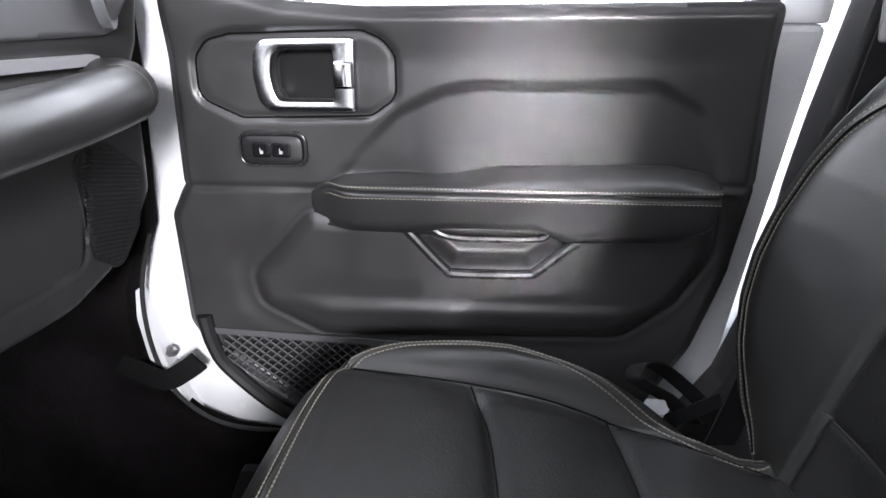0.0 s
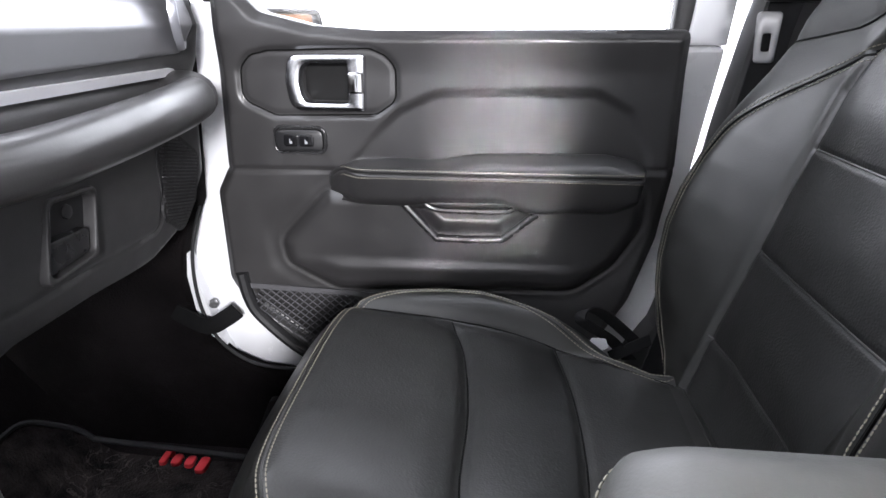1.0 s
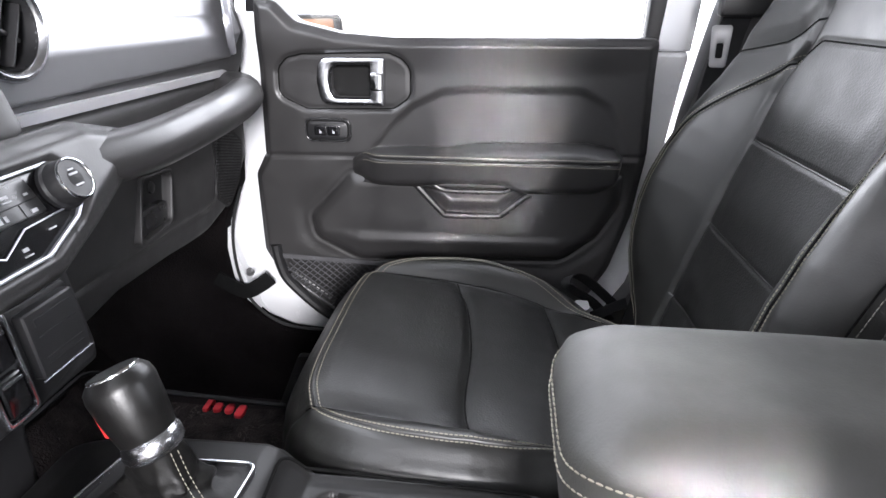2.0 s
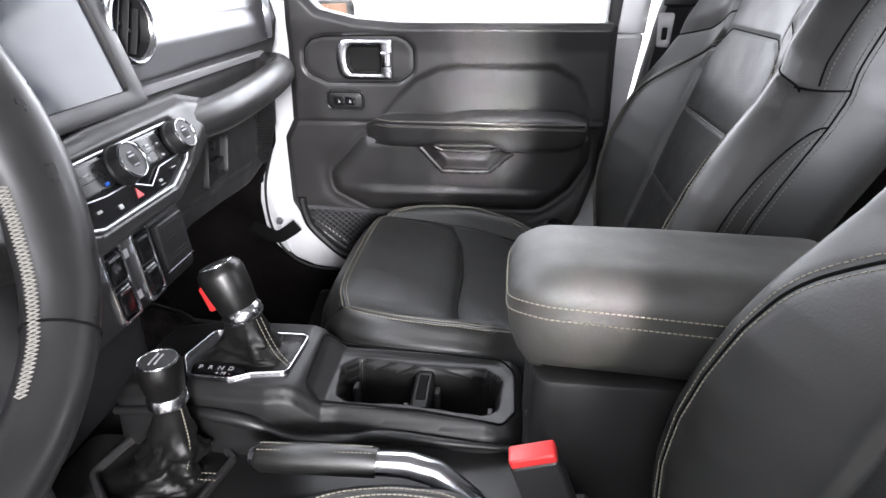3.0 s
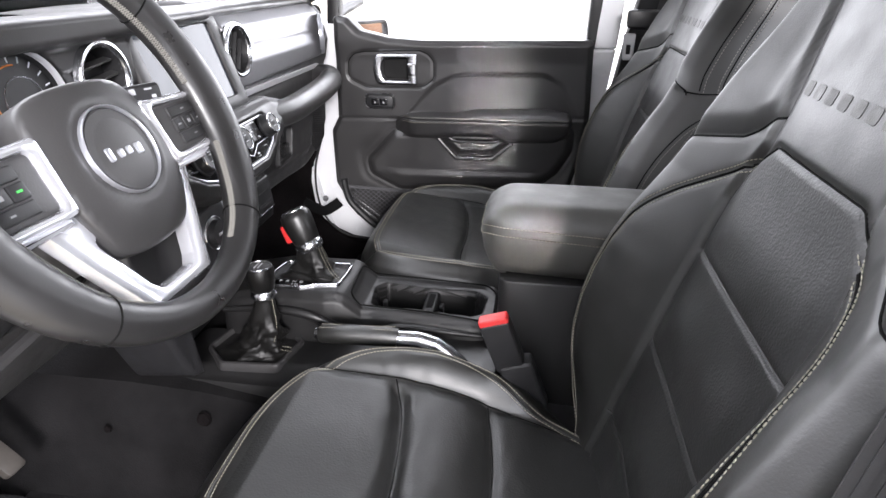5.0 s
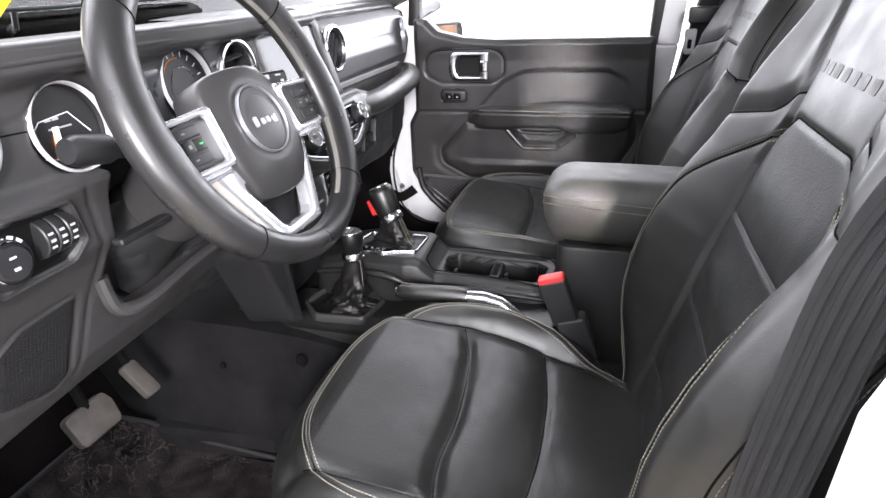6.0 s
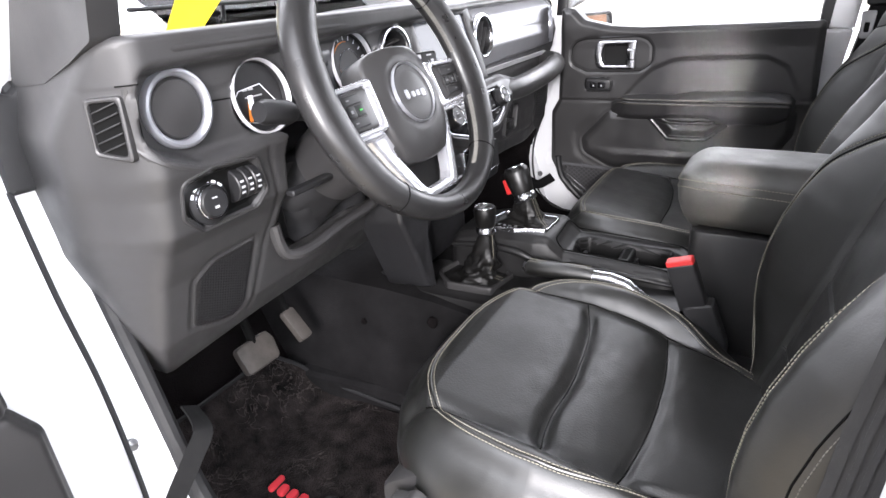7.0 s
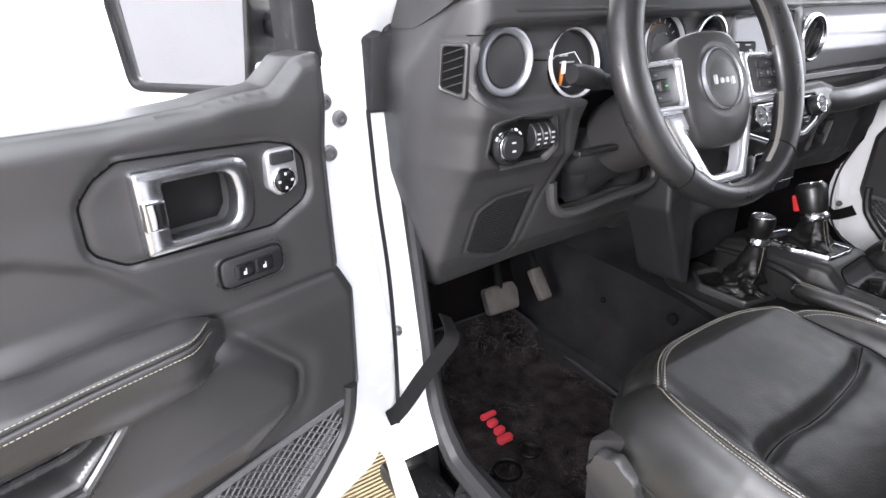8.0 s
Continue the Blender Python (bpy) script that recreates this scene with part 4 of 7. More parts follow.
    pq = resample(np.vstack([out, out[:1]]), 0.01)
    pq = pq[(pq[:, 0] < 0.10)]
    k = int(np.argmax(np.linalg.norm(np.diff(pq, axis=0), axis=1)))
    pq = np.vstack([pq[k + 1:], pq[:k + 1]]) if np.linalg.norm(np.diff(pq, axis=0), axis=1).max() > 0.03 else pq
    pn = sdf(pq, out)[2]
    part("piping", tube(put(np.column_stack([pq + pn * (0.0305 if driver else 0.0155), high(pq) - 0.078])), 0.0028, 6), LEATHER, cu)
    # frame and side shield under the cushion
    base = rp([(-0.17, -0.20), (0.33, -0.20), (0.33, 0.20), (-0.17, 0.20)], 0.04)
    part("seat_base", prism(base, put, 0.58, 0.82 + lift, 0.02), PLASTIC_DEEP, ob, "black plastic seat base")
    s = -1 if driver else 1
    sh = relief(rp([(-0.19, 0.70), (0.30, 0.70), (0.32, 0.80), (0.10, 0.850), (-0.14, 0.882), (-0.20, 0.84)], 0.03), lambda q: (0.252 if driver else 0.24) + 0.012 * inside(q, rp([(-0.18, 0.71), (0.28, 0.71), (0.28, 0.79), (-0.15, 0.865)], 0.02), 0.03),
                lambda p: np.column_stack([np.asarray(p)[:, 0], cy + s * np.asarray(p)[:, 2], np.asarray(p)[:, 1] + lift]), 0.01, [(0.004, 0.006), (0.004, 0.06)])
    shp = part("side_shield", sh, PLASTIC, ob, "black moulded seat side shield")
    if driver:
        km = axes((-0.128, cy - 0.267, 0.826), (0, -1, 0), (1, 0, 0))
        prof = [(0.047, 0.0), (0.047, 0.012), (0.043, 0.018), (0.02, 0.021), (0.0, 0.021)]
        v, f = lathe(prof, km, 48)
        c = np.array(km.translation)
        ang = np.arctan2(v[:, 2] - c[2], v[:, 0] - c[0])
        k = 1 + 0.06 * np.cos(8 * ang)
        v = np.column_stack([c[0] + (v[:, 0] - c[0]) * k, v[:, 1], c[2] + (v[:, 2] - c[2]) * k])
        part("lumbar_knob", (v, f), VINYL, shp)
    # backrest
    SIDE_FALL = [(0.006, 0.008), (0.016, 0.035), (0.018, 0.075), (0.017, 0.115), (0.006, 0.150), (-0.02, 0.163), (-0.10, 0.167)]
    bm_ = axes((bx, cy, 0.865 + lift), (-0.957, 0, 0.29), (0, -1, 0))
    bp = flat(bm_)
    hb = [(0.0, -0.02), (0.14, -0.015), (0.19, 0.01), (0.238, 0.06), (0.256, 0.13), (0.258, 0.23), (0.252, 0.33), (0.238, 0.42), (0.222, 0.50), (0.208, 0.58), (0.184, 0.665), (0.14, 0.722), (0.0, 0.74)]
    bo = spline(hb + [(-w, h) for w, h in hb[::-1][1:-1]], 5, True)
    ridge = spline([(0.168, 0.01), (0.206, 0.06), (0.224, 0.13), (0.228, 0.22), (0.220, 0.33), (0.196, 0.386), (0.157, 0.431), (0.111, 0.469)], 6)
    panel = spline([(0.118, 0.0), (0.128, 0.12), (0.132, 0.30), (0.122, 0.42), (0.106, 0.462)], 6)
    hexa = np.array([(0.120, 0.464), (0.085, 0.493), (-0.085, 0.493), (-0.120, 0.464)])
    up = spline([(0.090, 0.49), (0.094, 0.60), (0.11, 0.72)], 5)
    wing = np.array([(0.104, 0.520), (0.15, 0.484), (0.246, 0.446)])

    def bhigh(q):
        w, h = np.abs(q[:, 0]), q[:, 1]
        a = np.column_stack([w, h])
        run = np.interp(h, [-0.02, 0.03, 0.07, 0.11, 0.15, 0.20, 0.25, 0.30, 0.34, 0.38, 0.42, 0.48, 0.56, 0.74], [0.22, 0.36, 0.56, 0.82, 1.02, 1.16, 1.20, 1.15, 1.04, 0.88, 0.72, 0.58, 0.44, 0.18])
        z = 0.064 * step(w, 0.125, 0.225) * run
        z += 0.004 * step(h, 0.42, 0.54) * (1 - step(w, 0.04, 0.14))
        pw = np.interp(h, [-0.02, 0.12, 0.30, 0.42, 0.462, 0.49, 0.53, 0.62, 0.72], [0.118, 0.128, 0.134, 0.131, 0.120, 0.106, 0.106, 0.126, 0.145])
        z += 0.0052 * step(w - pw, -0.002, 0.004) * (1 - step(w, 0.15, 0.20)) - 0.0028 * np.exp(-((w - pw + 0.003) / 0.0040) ** 2)
        z -= 0.012 * np.exp(-((h - 0.05) / 0.07) ** 2) * (1 - step(w, 0.06, 0.13))
        e = -sdf(q, bo)[0]
        z -= 0.020 * (1 - step(e, -0.006, 0.020)) ** 1.5
        for line, dep, wd in ((hexa, 0.0028, 0.0038), (wing, 0.0016, 0.004), (ridge, 0.0018, 0.005)):
            z -= dep * np.exp(-(dist_line(a, line) / wd) ** 2)
        for hh, dep in ((0.355, 0.0022), (0.226, 0.0022), (0.10, 0.002)):
            z -= dep * np.exp(-((h - hh) / 0.0034) ** 2) * (1 - step(w - pw, -0.004, 0.0))
            z += 0.004 * np.exp(-((h - hh - 0.05) / 0.04) ** 2) * (1 - step(w, 0.09, 0.13))
        wl = np.interp(w, [0.104, 0.15, 0.24], [0.520, 0.484, 0.448])
        z += 0.0065 * step(h - wl, -0.001, 0.030) * step(w, 0.105, 0.13) * (1 - step(h, 0.52, 0.62))
        z += 0.002 * np.array([noise.noise((c * 8, d * 8, cy + 3)) for c, d in q])
        return z
    bk = part("backrest", relief(bo, bhigh, bp, 0.0030, SIDE_FALL), LEATHER, ob)
    bk.data.materials.append(PERF_LEATHER)
    to_back = (bm_.inverted() @ bk.matrix_world)
    for poly in bk.data.polygons:
        c = to_back @ poly.center
        poly.material_index = int(-0.01 < c.y < 0.492 and abs(c.x) < np.interp(c.y, [0.0, 0.12, 0.30, 0.42, 0.462, 0.492], [0.117, 0.126, 0.132, 0.129, 0.118, 0.084]))
    rows = []
    for sg in (1, -1):
        nr = np.gradient(ridge, axis=0)
        nr = np.column_stack([-nr[:, 1], nr[:, 0]]) / np.linalg.norm(nr, axis=1)[:, None]
        for off in (-0.0048, 0.0048):
            q = resample((ridge + nr * off) * (sg, 1), 0.005)
            rows.append(bp(np.column_stack([q, bhigh(q) + 0.0006])))
    for sg in (1, -1):
        q = resample(ridge * (sg, 1), 0.006)
        part("seam", tube(bp(np.column_stack([q, bhigh(q) + 0.0004])), 0.0016, 5), SEAM_SHADE, bk)
    part("stitching", stitches(rows, 0.0036, 0.0048, 0.0007), THREAD, bk, "pale double stitching along the bolsters")
    # raised word drawn as letter-sized blocks
    shapes = []
    for i in range(8):
        u = 0.0845 - i * 0.0242
        bar = rp([(u - 0.0078, 0.545), (u + 0.0078, 0.545), (u + 0.0078, 0.559), (u - 0.0078, 0.559)], 0.003, 3)
        shapes.append(relief(bar, lambda q: bhigh(q) + 0.0005, bp, 0.003, [(0.0004, 0.0012)]))
    part("raised_lettering", join(*shapes), BLOCK_LEATHER, bk, "row of dark letter-sized blocks")
    for hh in (0.355, 0.226, 0.10):
        q = np.column_stack([np.linspace(-0.128, 0.128, 40), np.full(40, hh)])
        part("seam_welt", tube(bp(np.column_stack([q, bhigh(q) + 0.0002])), 0.0013, 6), LEATHER, bk)
    cords = [np.vstack([hexa, hexa[-1:]])[:4]] + [wing * (sg, 1) for sg in (1, -1)]
    for c in cords:
        q = resample(c, 0.006)
        part("seam", tube(bp(np.column_stack([q, bhigh(q) + 0.0003])), 0.0013, 5), SEAM_SHADE, bk)
    right = bo[(bo[:, 0] > 0.1) & (bo[:, 1] > 0.04) & (bo[:, 1] < 0.70)]
    right = right[np.argsort(right[:, 1])]

    def on_side(rows_, sg, lift_=0.0):
        """Points (height, depth behind the front edge) on the side panel."""
        h, d = np.array(rows_).T
        w = np.interp(h, right[:, 1], right[:, 0])
        q = np.column_stack([w * sg, h])
        n = sdf(q, bo)[2]
        fall = np.array([(0.0, 0.0)] + SIDE_FALL)
        o = np.interp(d, fall[:, 1], fall[:, 0]) + lift_
        return bp(np.column_stack([q + n * o[:, None], bhigh(q) - d]))
    hs = np.linspace(0.06, 0.66, 60)
    for sg in (1, -1):
        main = np.column_stack([hs, np.full(60, 0.056)])
        arc = spline([(0.06, 0.026), (0.20, 0.026), (0.32, 0.027), (0.38, 0.034), (0.41, 0.046), (0.418, 0.056)], 6)
        upper = spline([(0.455, 0.022), (0.55, 0.024), (0.66, 0.026)], 6)
        over = spline([(0.448, 0.002), (0.450, 0.02), (0.455, 0.04), (0.460, 0.056)], 6)
        threads = []
        for line in (main, arc, upper, over):
            part("seam", tube(on_side(line, sg, 0.0001), 0.0012, 5), SEAM_SHADE, bk)
        for line, by in ((main, (0, -0.006)), (main, (0, 0.006)), (arc, (-0.004, 0.006)), (upper, (0, 0.006))):
            threads.append(on_side(resample(np.asarray(line) + by, 0.01), sg, 0.0003))
        part("stitching", stitches(threads, r=0.0006), THREAD_DARK, bk, "dull stitching on the side panel")
    part("back_panel", relief(bo * (0.9, 0.96) + (0, 0.01), lambda q: -0.163 - 0.01 * (1 - np.abs(q[:, 0]) / 0.25), bp, 0.02), PLASTIC, ob, "black plastic seat back shell")
    return ob


seat(-0.357, 0.0, True)
seat(0.400, 0.012, False)

# ---- dashboard ----
DASH_OUT = rp([(-0.715, 1.448, 0.02), (-0.742, 1.35, 0.05), (-0.742, 1.20, 0.05), (-0.715, 1.08, 0.05), (-0.672, 0.978, 0.012), (-0.50, 1.000, 0.02), (-0.24, 1.010, 0.02), (-0.22, 0.99, 0.01), (0.14, 1.02, 0.02), (0.30, 1.050, 0.05), (0.42, 1.046, 0.05), (0.54, 1.036, 0.05), (0.61, 1.056, 0.05), (0.66, 1.094, 0.05), (0.70, 1.14, 0.05), (0.722, 1.19, 0.04), (0.722, 1.25, 0.03), (0.71, 1.33, 0.03), (0.69, 1.448, 0.02)], 0.02)
DASH_RECESS = rp([(-0.700, 1.421, 0.02), (-0.10, 1.430, 0.02), (-0.09, 1.385, 0.03), (-0.10, 1.318, 0.03), (-0.33, 1.308, 0.04), (-0.64, 1.298, 0.05), (-0.714, 1.328, 0.05)], 0.02)
COLUMN_HOLE = rp([(-0.50, 1.315), (-0.27, 1.315), (-0.25, 1.12), (-0.46, 1.108), (-0.50, 1.14)], 0.02)


def dash_place(p):
    p = np.asarray(p)
    return np.column_stack([p[:, 2], p[:, 0], p[:, 1]])


def dash_high(q):
    y, z = q[:, 0], q[:, 1]
    drv = np.interp(z, [0.97, 1.05, 1.147, 1.20, 1.225, 1.275, 1.30, 1.45], [-0.528, -0.470, -0.434, -0.405, -0.386, -0.380, -0.370, -0.364])
    pas = np.interp(z, [0.97, 1.04, 1.09, 1.14, 1.20, 1.24, 1.262, 1.272, 1.295, 1.34, 1.405, 1.45], [-0.50, -0.436, -0.425, -0.420, -0.416, -0.414, -0.413, -0.415, -0.405, -0.396, -0.412, -0.455])
    x = drv + (pas - drv) * step(y, -0.12, 0.12)
    x -= 35 * np.maximum(0, -0.69 - y) ** 2
    x -= 0.07 * step(y, -0.115, -0.095) * (1 - step(y, 0.115, 0.135)) * step(z, 1.285, 1.305)
    x -= 30 * np.maximum(0, y - 0.685) ** 2
    well = inside(q, DASH_RECESS, 0.015)
    x = x + (np.minimum(x, -0.402) - x) * well
    for cy, cz, cr, dep in ((-0.178, 1.372, 0.042, 0.03), (0.188, 1.366, 0.042, 0.03), (-0.505, 1.357, 0.049, 0.022), (-0.297, 1.371, 0.051, 0.022)):
        x -= dep * (1 - step(np.hypot(y - cy, z - cz), cr - 0.006, cr + 0.002))
    x -= 0.10 * inside(q, COLUMN_HOLE, 0.01)
    lamp_pan = rp([(-0.672, 1.285), (-0.63, 1.293), (-0.56, 1.288), (-0.545, 1.24), (-0.565, 1.222), (-0.65, 1.22), (-0.676, 1.245)], 0.01)
    x -= 0.012 * inside(q, lamp_pan, 0.006)
    x -= 0.003 * groove(q, [(-0.70, 1.372), (-0.21, 1.385)], 0.002) * inside(q, DASH_RECESS, 0.004)
    x -= 0.003 * groove(q, [(0.26, 1.366), (0.585, 1.363)], 0.002)
    x -= 0.003 * groove(q, [(-0.735, 1.40), (-0.70, 1.395)], 0.002)
    # grille field on the knee panel and the seam beside it
    x -= 0.003 * groove(q, [(-0.535, 1.30), (-0.515, 1.20), (-0.535, 1.02)], 0.003)
    gr = rp([(-0.652, 1.138), (-0.622, 1.160), (-0.541, 1.165), (-0.552, 1.042), (-0.570, 1.027), (-0.655, 1.057)], 0.012)
    x -= 0.004 * groove(q, np.vstack([gr, gr[:1]]), 0.003)
    # glovebox lid
    x -= 0.035 * inside(q, rp([(0.366, 1.175), (0.435, 1.171), (0.416, 1.103), (0.342, 1.097)], 0.01), 0.003)
    glove = rp([(0.20, 1.235), (0.60, 1.235), (0.565, 1.075), (0.20, 1.085)], 0.02)
    x -= 0.004 * groove(q, np.vstack([glove, glove[:1]]), 0.0025)
    return x


dash = thing("dashboard", (-0.45, 0.0, 0.98), "charcoal moulded dashboard with silver-ringed round vents", "dashboard")
dash_body = part("dash_body", relief(DASH_OUT, dash_high, dash_place, 0.0042, [(0.004, 0.008), (0.004, 0.03), (-0.004, 0.18)]), DASH_PLASTIC, dash)


def top_pad():
    sec = spline([(-0.66, 1.38), (-0.645, 1.418), (-0.60, 1.436), (-0.45, 1.446), (-0.395, 1.447), (-0.377, 1.438), (-0.381, 1.426), (-0.41, 1.418), (-0.62, 1.37)], 5, True)
    ys = [-0.722, -0.716, -0.706, -0.692, -0.675, -0.65, -0.4, -0.10, 0.06, 0.14, 0.20, 0.4, 0.66, 0.685, 0.692]
    sh = [-0.075, -0.035, -0.014, 0.0, 0.009, 0.012, 0.012, 0.008, -0.01, -0.035, -0.045, -0.05, -0.055, -0.075, -0.10]
    k = len(sec)
    v, f = [], []
    for y, s in zip(ys, sh):
        v += [(x + s * min(1, max(0, (x + 0.66) / 0.25)), y, z + 0.1 * s * 0.3) for x, z in sec]
    for i in range(len(ys) - 1):
        f += [(i * k + j, i * k + (j + 1) % k, i * k + k + (j + 1) % k, i * k + k + j) for j in range(k)]
    return np.array(v, float), f + [tuple(range(k)), tuple((len(ys) - 1) * k + j for j in range(k))]


LIP = DASH_RECESS[(DASH_RECESS[:, 1] < 1.41) & (DASH_RECESS[:, 0] < -0.13)]
lip_n = sdf(LIP, DASH_RECESS)[2]
lip_q = LIP + lip_n * 0.003
lip_q = lip_q[np.argsort(np.arctan2(lip_q[:, 1] - 1.37, lip_q[:, 0] + 0.45) % (2 * math.pi))]
lip_x = dash_high(lip_q + lip_n[np.argsort(np.arctan2((LIP + lip_n * 0.003)[:, 1] - 1.37, (LIP + lip_n * 0.003)[:, 0] + 0.45) % (2 * math.pi))] * 0.004)
part("binnacle_lip", tube(resample(np.column_stack([lip_x - 0.0035, lip_q]), 0.006), 0.0058, 10), DASH_PLASTIC, dash, "rounded lip round the instrument recess")
part("top_pad", top_pad(), VINYL, dash, "soft black dashboard top")
# passenger fascia in metallic grey, following the dash
FASCIA = rp([(0.165, 1.425, 0.02), (0.655, 1.425, 0.02), (0.672, 1.345, 0.02), (0.64, 1.305, 0.02), (0.155, 1.297, 0.01)], 0.02)
part("fascia", relief(FASCIA, lambda q: dash_high(q) + 0.004, dash_place, 0.0042, [(0.001, 0.004)]), SILVER_PANEL, dash, "dark grey metallic passenger fascia")
STRIP = rp([(0.15, 1.289), (0.622, 1.286), (0.632, 1.276), (0.15, 1.277)], 0.003)
part("silver_strip", relief(STRIP, lambda q: dash_high(q) + 0.006, dash_place, 0.006, [(0.001, 0.006)]), SILVER_STRIP, dash, "silver strip under the fascia")
# grab handle
gp = spline([(-0.372, 0.170, 1.240), (-0.356, 0.225, 1.240), (-0.345, 0.30, 1.240), (-0.345, 0.45, 1.246), (-0.356, 0.56, 1.251), (-0.380, 0.612, 1.252), (-0.43, 0.632, 1.250)], 6)
part("grab_handle", tube(gp, list(np.linspace(0.026, 0.029, len(gp))), 18), VINYL, dash, "padded vinyl grab handle")
LATCH = rp([(0.362, 1.180), (0.440, 1.176), (0.420, 1.098), (0.336, 1.092)], 0.010)
LATCH_IN = rp([(0.367, 1.174), (0.434, 1.170), (0.415, 1.104), (0.343, 1.098)], 0.010)
lt = part("glovebox_latch", prism(LATCH, dash_place, -0.445, -0.4130, 0.003, LATCH_IN), PLASTIC, dash, "recessed glovebox latch")
part("latch_well", prism(LATCH_IN, dash_place, -0.446, -0.428), PLASTIC_DEEP, lt)
part("paddle", prism(rp([(0.352, 1.136), (0.418, 1.134), (0.412, 1.106), (0.345, 1.101)], 0.006), dash_place, -0.432, -0.4175, 0.003), SATIN_BLACK, lt)
part("lock", lathe([(0.0, 0.002), (0.006, 0.002), (0.008, 0.001), (0.009, -0.003)], axes((-0.4275, 0.402, 1.155), (1, 0, 0)), 18), SATIN_BLACK, lt)
part("grab_collar", tube(gp[-11:], [0.0285, 0.030, 0.031, 0.0315, 0.032, 0.032, 0.032, 0.032, 0.032, 0.032, 0.031], 18), PLASTIC, dash)


def dash_at(y, z, out=0.0):
    q = np.array([[y, z]])
    e = 0.012
    x = float(dash_high(q)[0])
    dz = float(dash_high(q + (0, e))[0] - dash_high(q - (0, e))[0]) / (2 * e)
    n = Vector((1, 0, -dz)).normalized()
    return Vector((x, y, z)) + n * out, n


def round_vent(y, z, r, closed):
    p, _ = dash_at(y + (r + 0.006) * (-1 if y > 0.3 or -0.3 < y < 0 else 1), z)
    m = axes((p.x + 0.001, y, z), (1, 0.45 if y > 0.6 else 0, 0.03))
    rg = part("vent_ring", ring(m, r, 0.0105, 0.010), SATIN_DARK if closed else SATIN, dash, "satin silver vent ring")
    if closed:
        part("vent_disc", lathe([(r - 0.011, 0.0), (r - 0.014, 0.004), (0.02, 0.006), (0.0, 0.006)], m), PLASTIC, rg)
    else:
        part("vent_cup", lathe([(r - 0.010, 0.005), (r - 0.012, -0.004), (r - 0.014, -0.022), (0.0, -0.024)], m, 32, (1, 1), True), PLASTIC_DEEP, rg)
        tilt = m @ Matrix.Rotation(1.1 if y > 0 else 0.12, 4, "Z")
        for k in (-1, 0, 1):
            hw = math.sqrt(max(0, (r - 0.014) ** 2 - (k * 0.019) ** 2))
            part("vane", box((0, 0, 0), (hw * 2, 0.003, 0.012), 0.001, None), PLASTIC if y < 0 else PLASTIC_DEEP, rg).data.transform(tilt @ Matrix.Translation((0, k * 0.019, -0.006)) @ Matrix.Rotation(0.25, 4, "X"))
        if y > 0:
            part("vane_tab", box((0, 0, 0), (0.004, (r - 0.014) * 1.8, 0.012), 0.001), PLASTIC_DEEP, rg).data.transform(tilt @ Matrix.Translation((0, 0, -0.012)))


round_vent(-0.640, 1.367, 0.0465, True)
round_vent(-0.178, 1.372, 0.049, False)
round_vent(0.188, 1.366, 0.049, False)
round_vent(0.632, 1.356, 0.048, True)
# slatted demister vent on the driver's end
vm = axes((-0.4005, -0.7255, 1.364), (0.48, -0.88, 0.05), (0.88, 0.48, 0))
sv = part("side_vent", prism(rp([(-0.022, -0.030), (0.020, -0.040), (0.022, 0.032), (-0.020, 0.030)], 0.006), flat(vm), -0.02, 0.0035, 0.003, rp([(-0.017, -0.025), (0.014, -0.033), (0.016, 0.026), (-0.015, 0.025)], 0.006)), PLASTIC, dash, "slatted side window vent")
# Black plate just behind the slats stands in for the vent's dark depth.
part("vent_shade", prism(rp([(-0.019, -0.028), (0.018, -0.036), (0.019, 0.03), (-0.017, 0.028)], 0.004), flat(vm), -0.03, -0.0012), SEAM_SHADE, sv)
for k in range(5):
    part("slat", box((0, 0, 0), (0.032, 0.0012, 0.0035), 0.0004), PLASTIC, sv).data.transform(vm @ Matrix.Translation((-0.001, -0.022 + k * 0.0105, 0.0004)) @ Matrix.Rotation(0.25, 4, "X") @ Matrix.Rotation(0.34, 4, "Z"))


# joints between the dash mouldings
for y0, z0, y1, z1 in ((-0.692, 1.367, -0.688, 1.367), (-0.592, 1.366, -0.558, 1.364), (-0.715, 1.404, -0.690, 1.405)):
    q = np.column_stack([np.linspace(y0, y1, 6), np.linspace(z0, z1, 6)])
    part("seam", tube(dash_place(np.column_stack([q, dash_high(q) + 0.0002])), 0.0010, 5), SEAM_SHADE, dash)


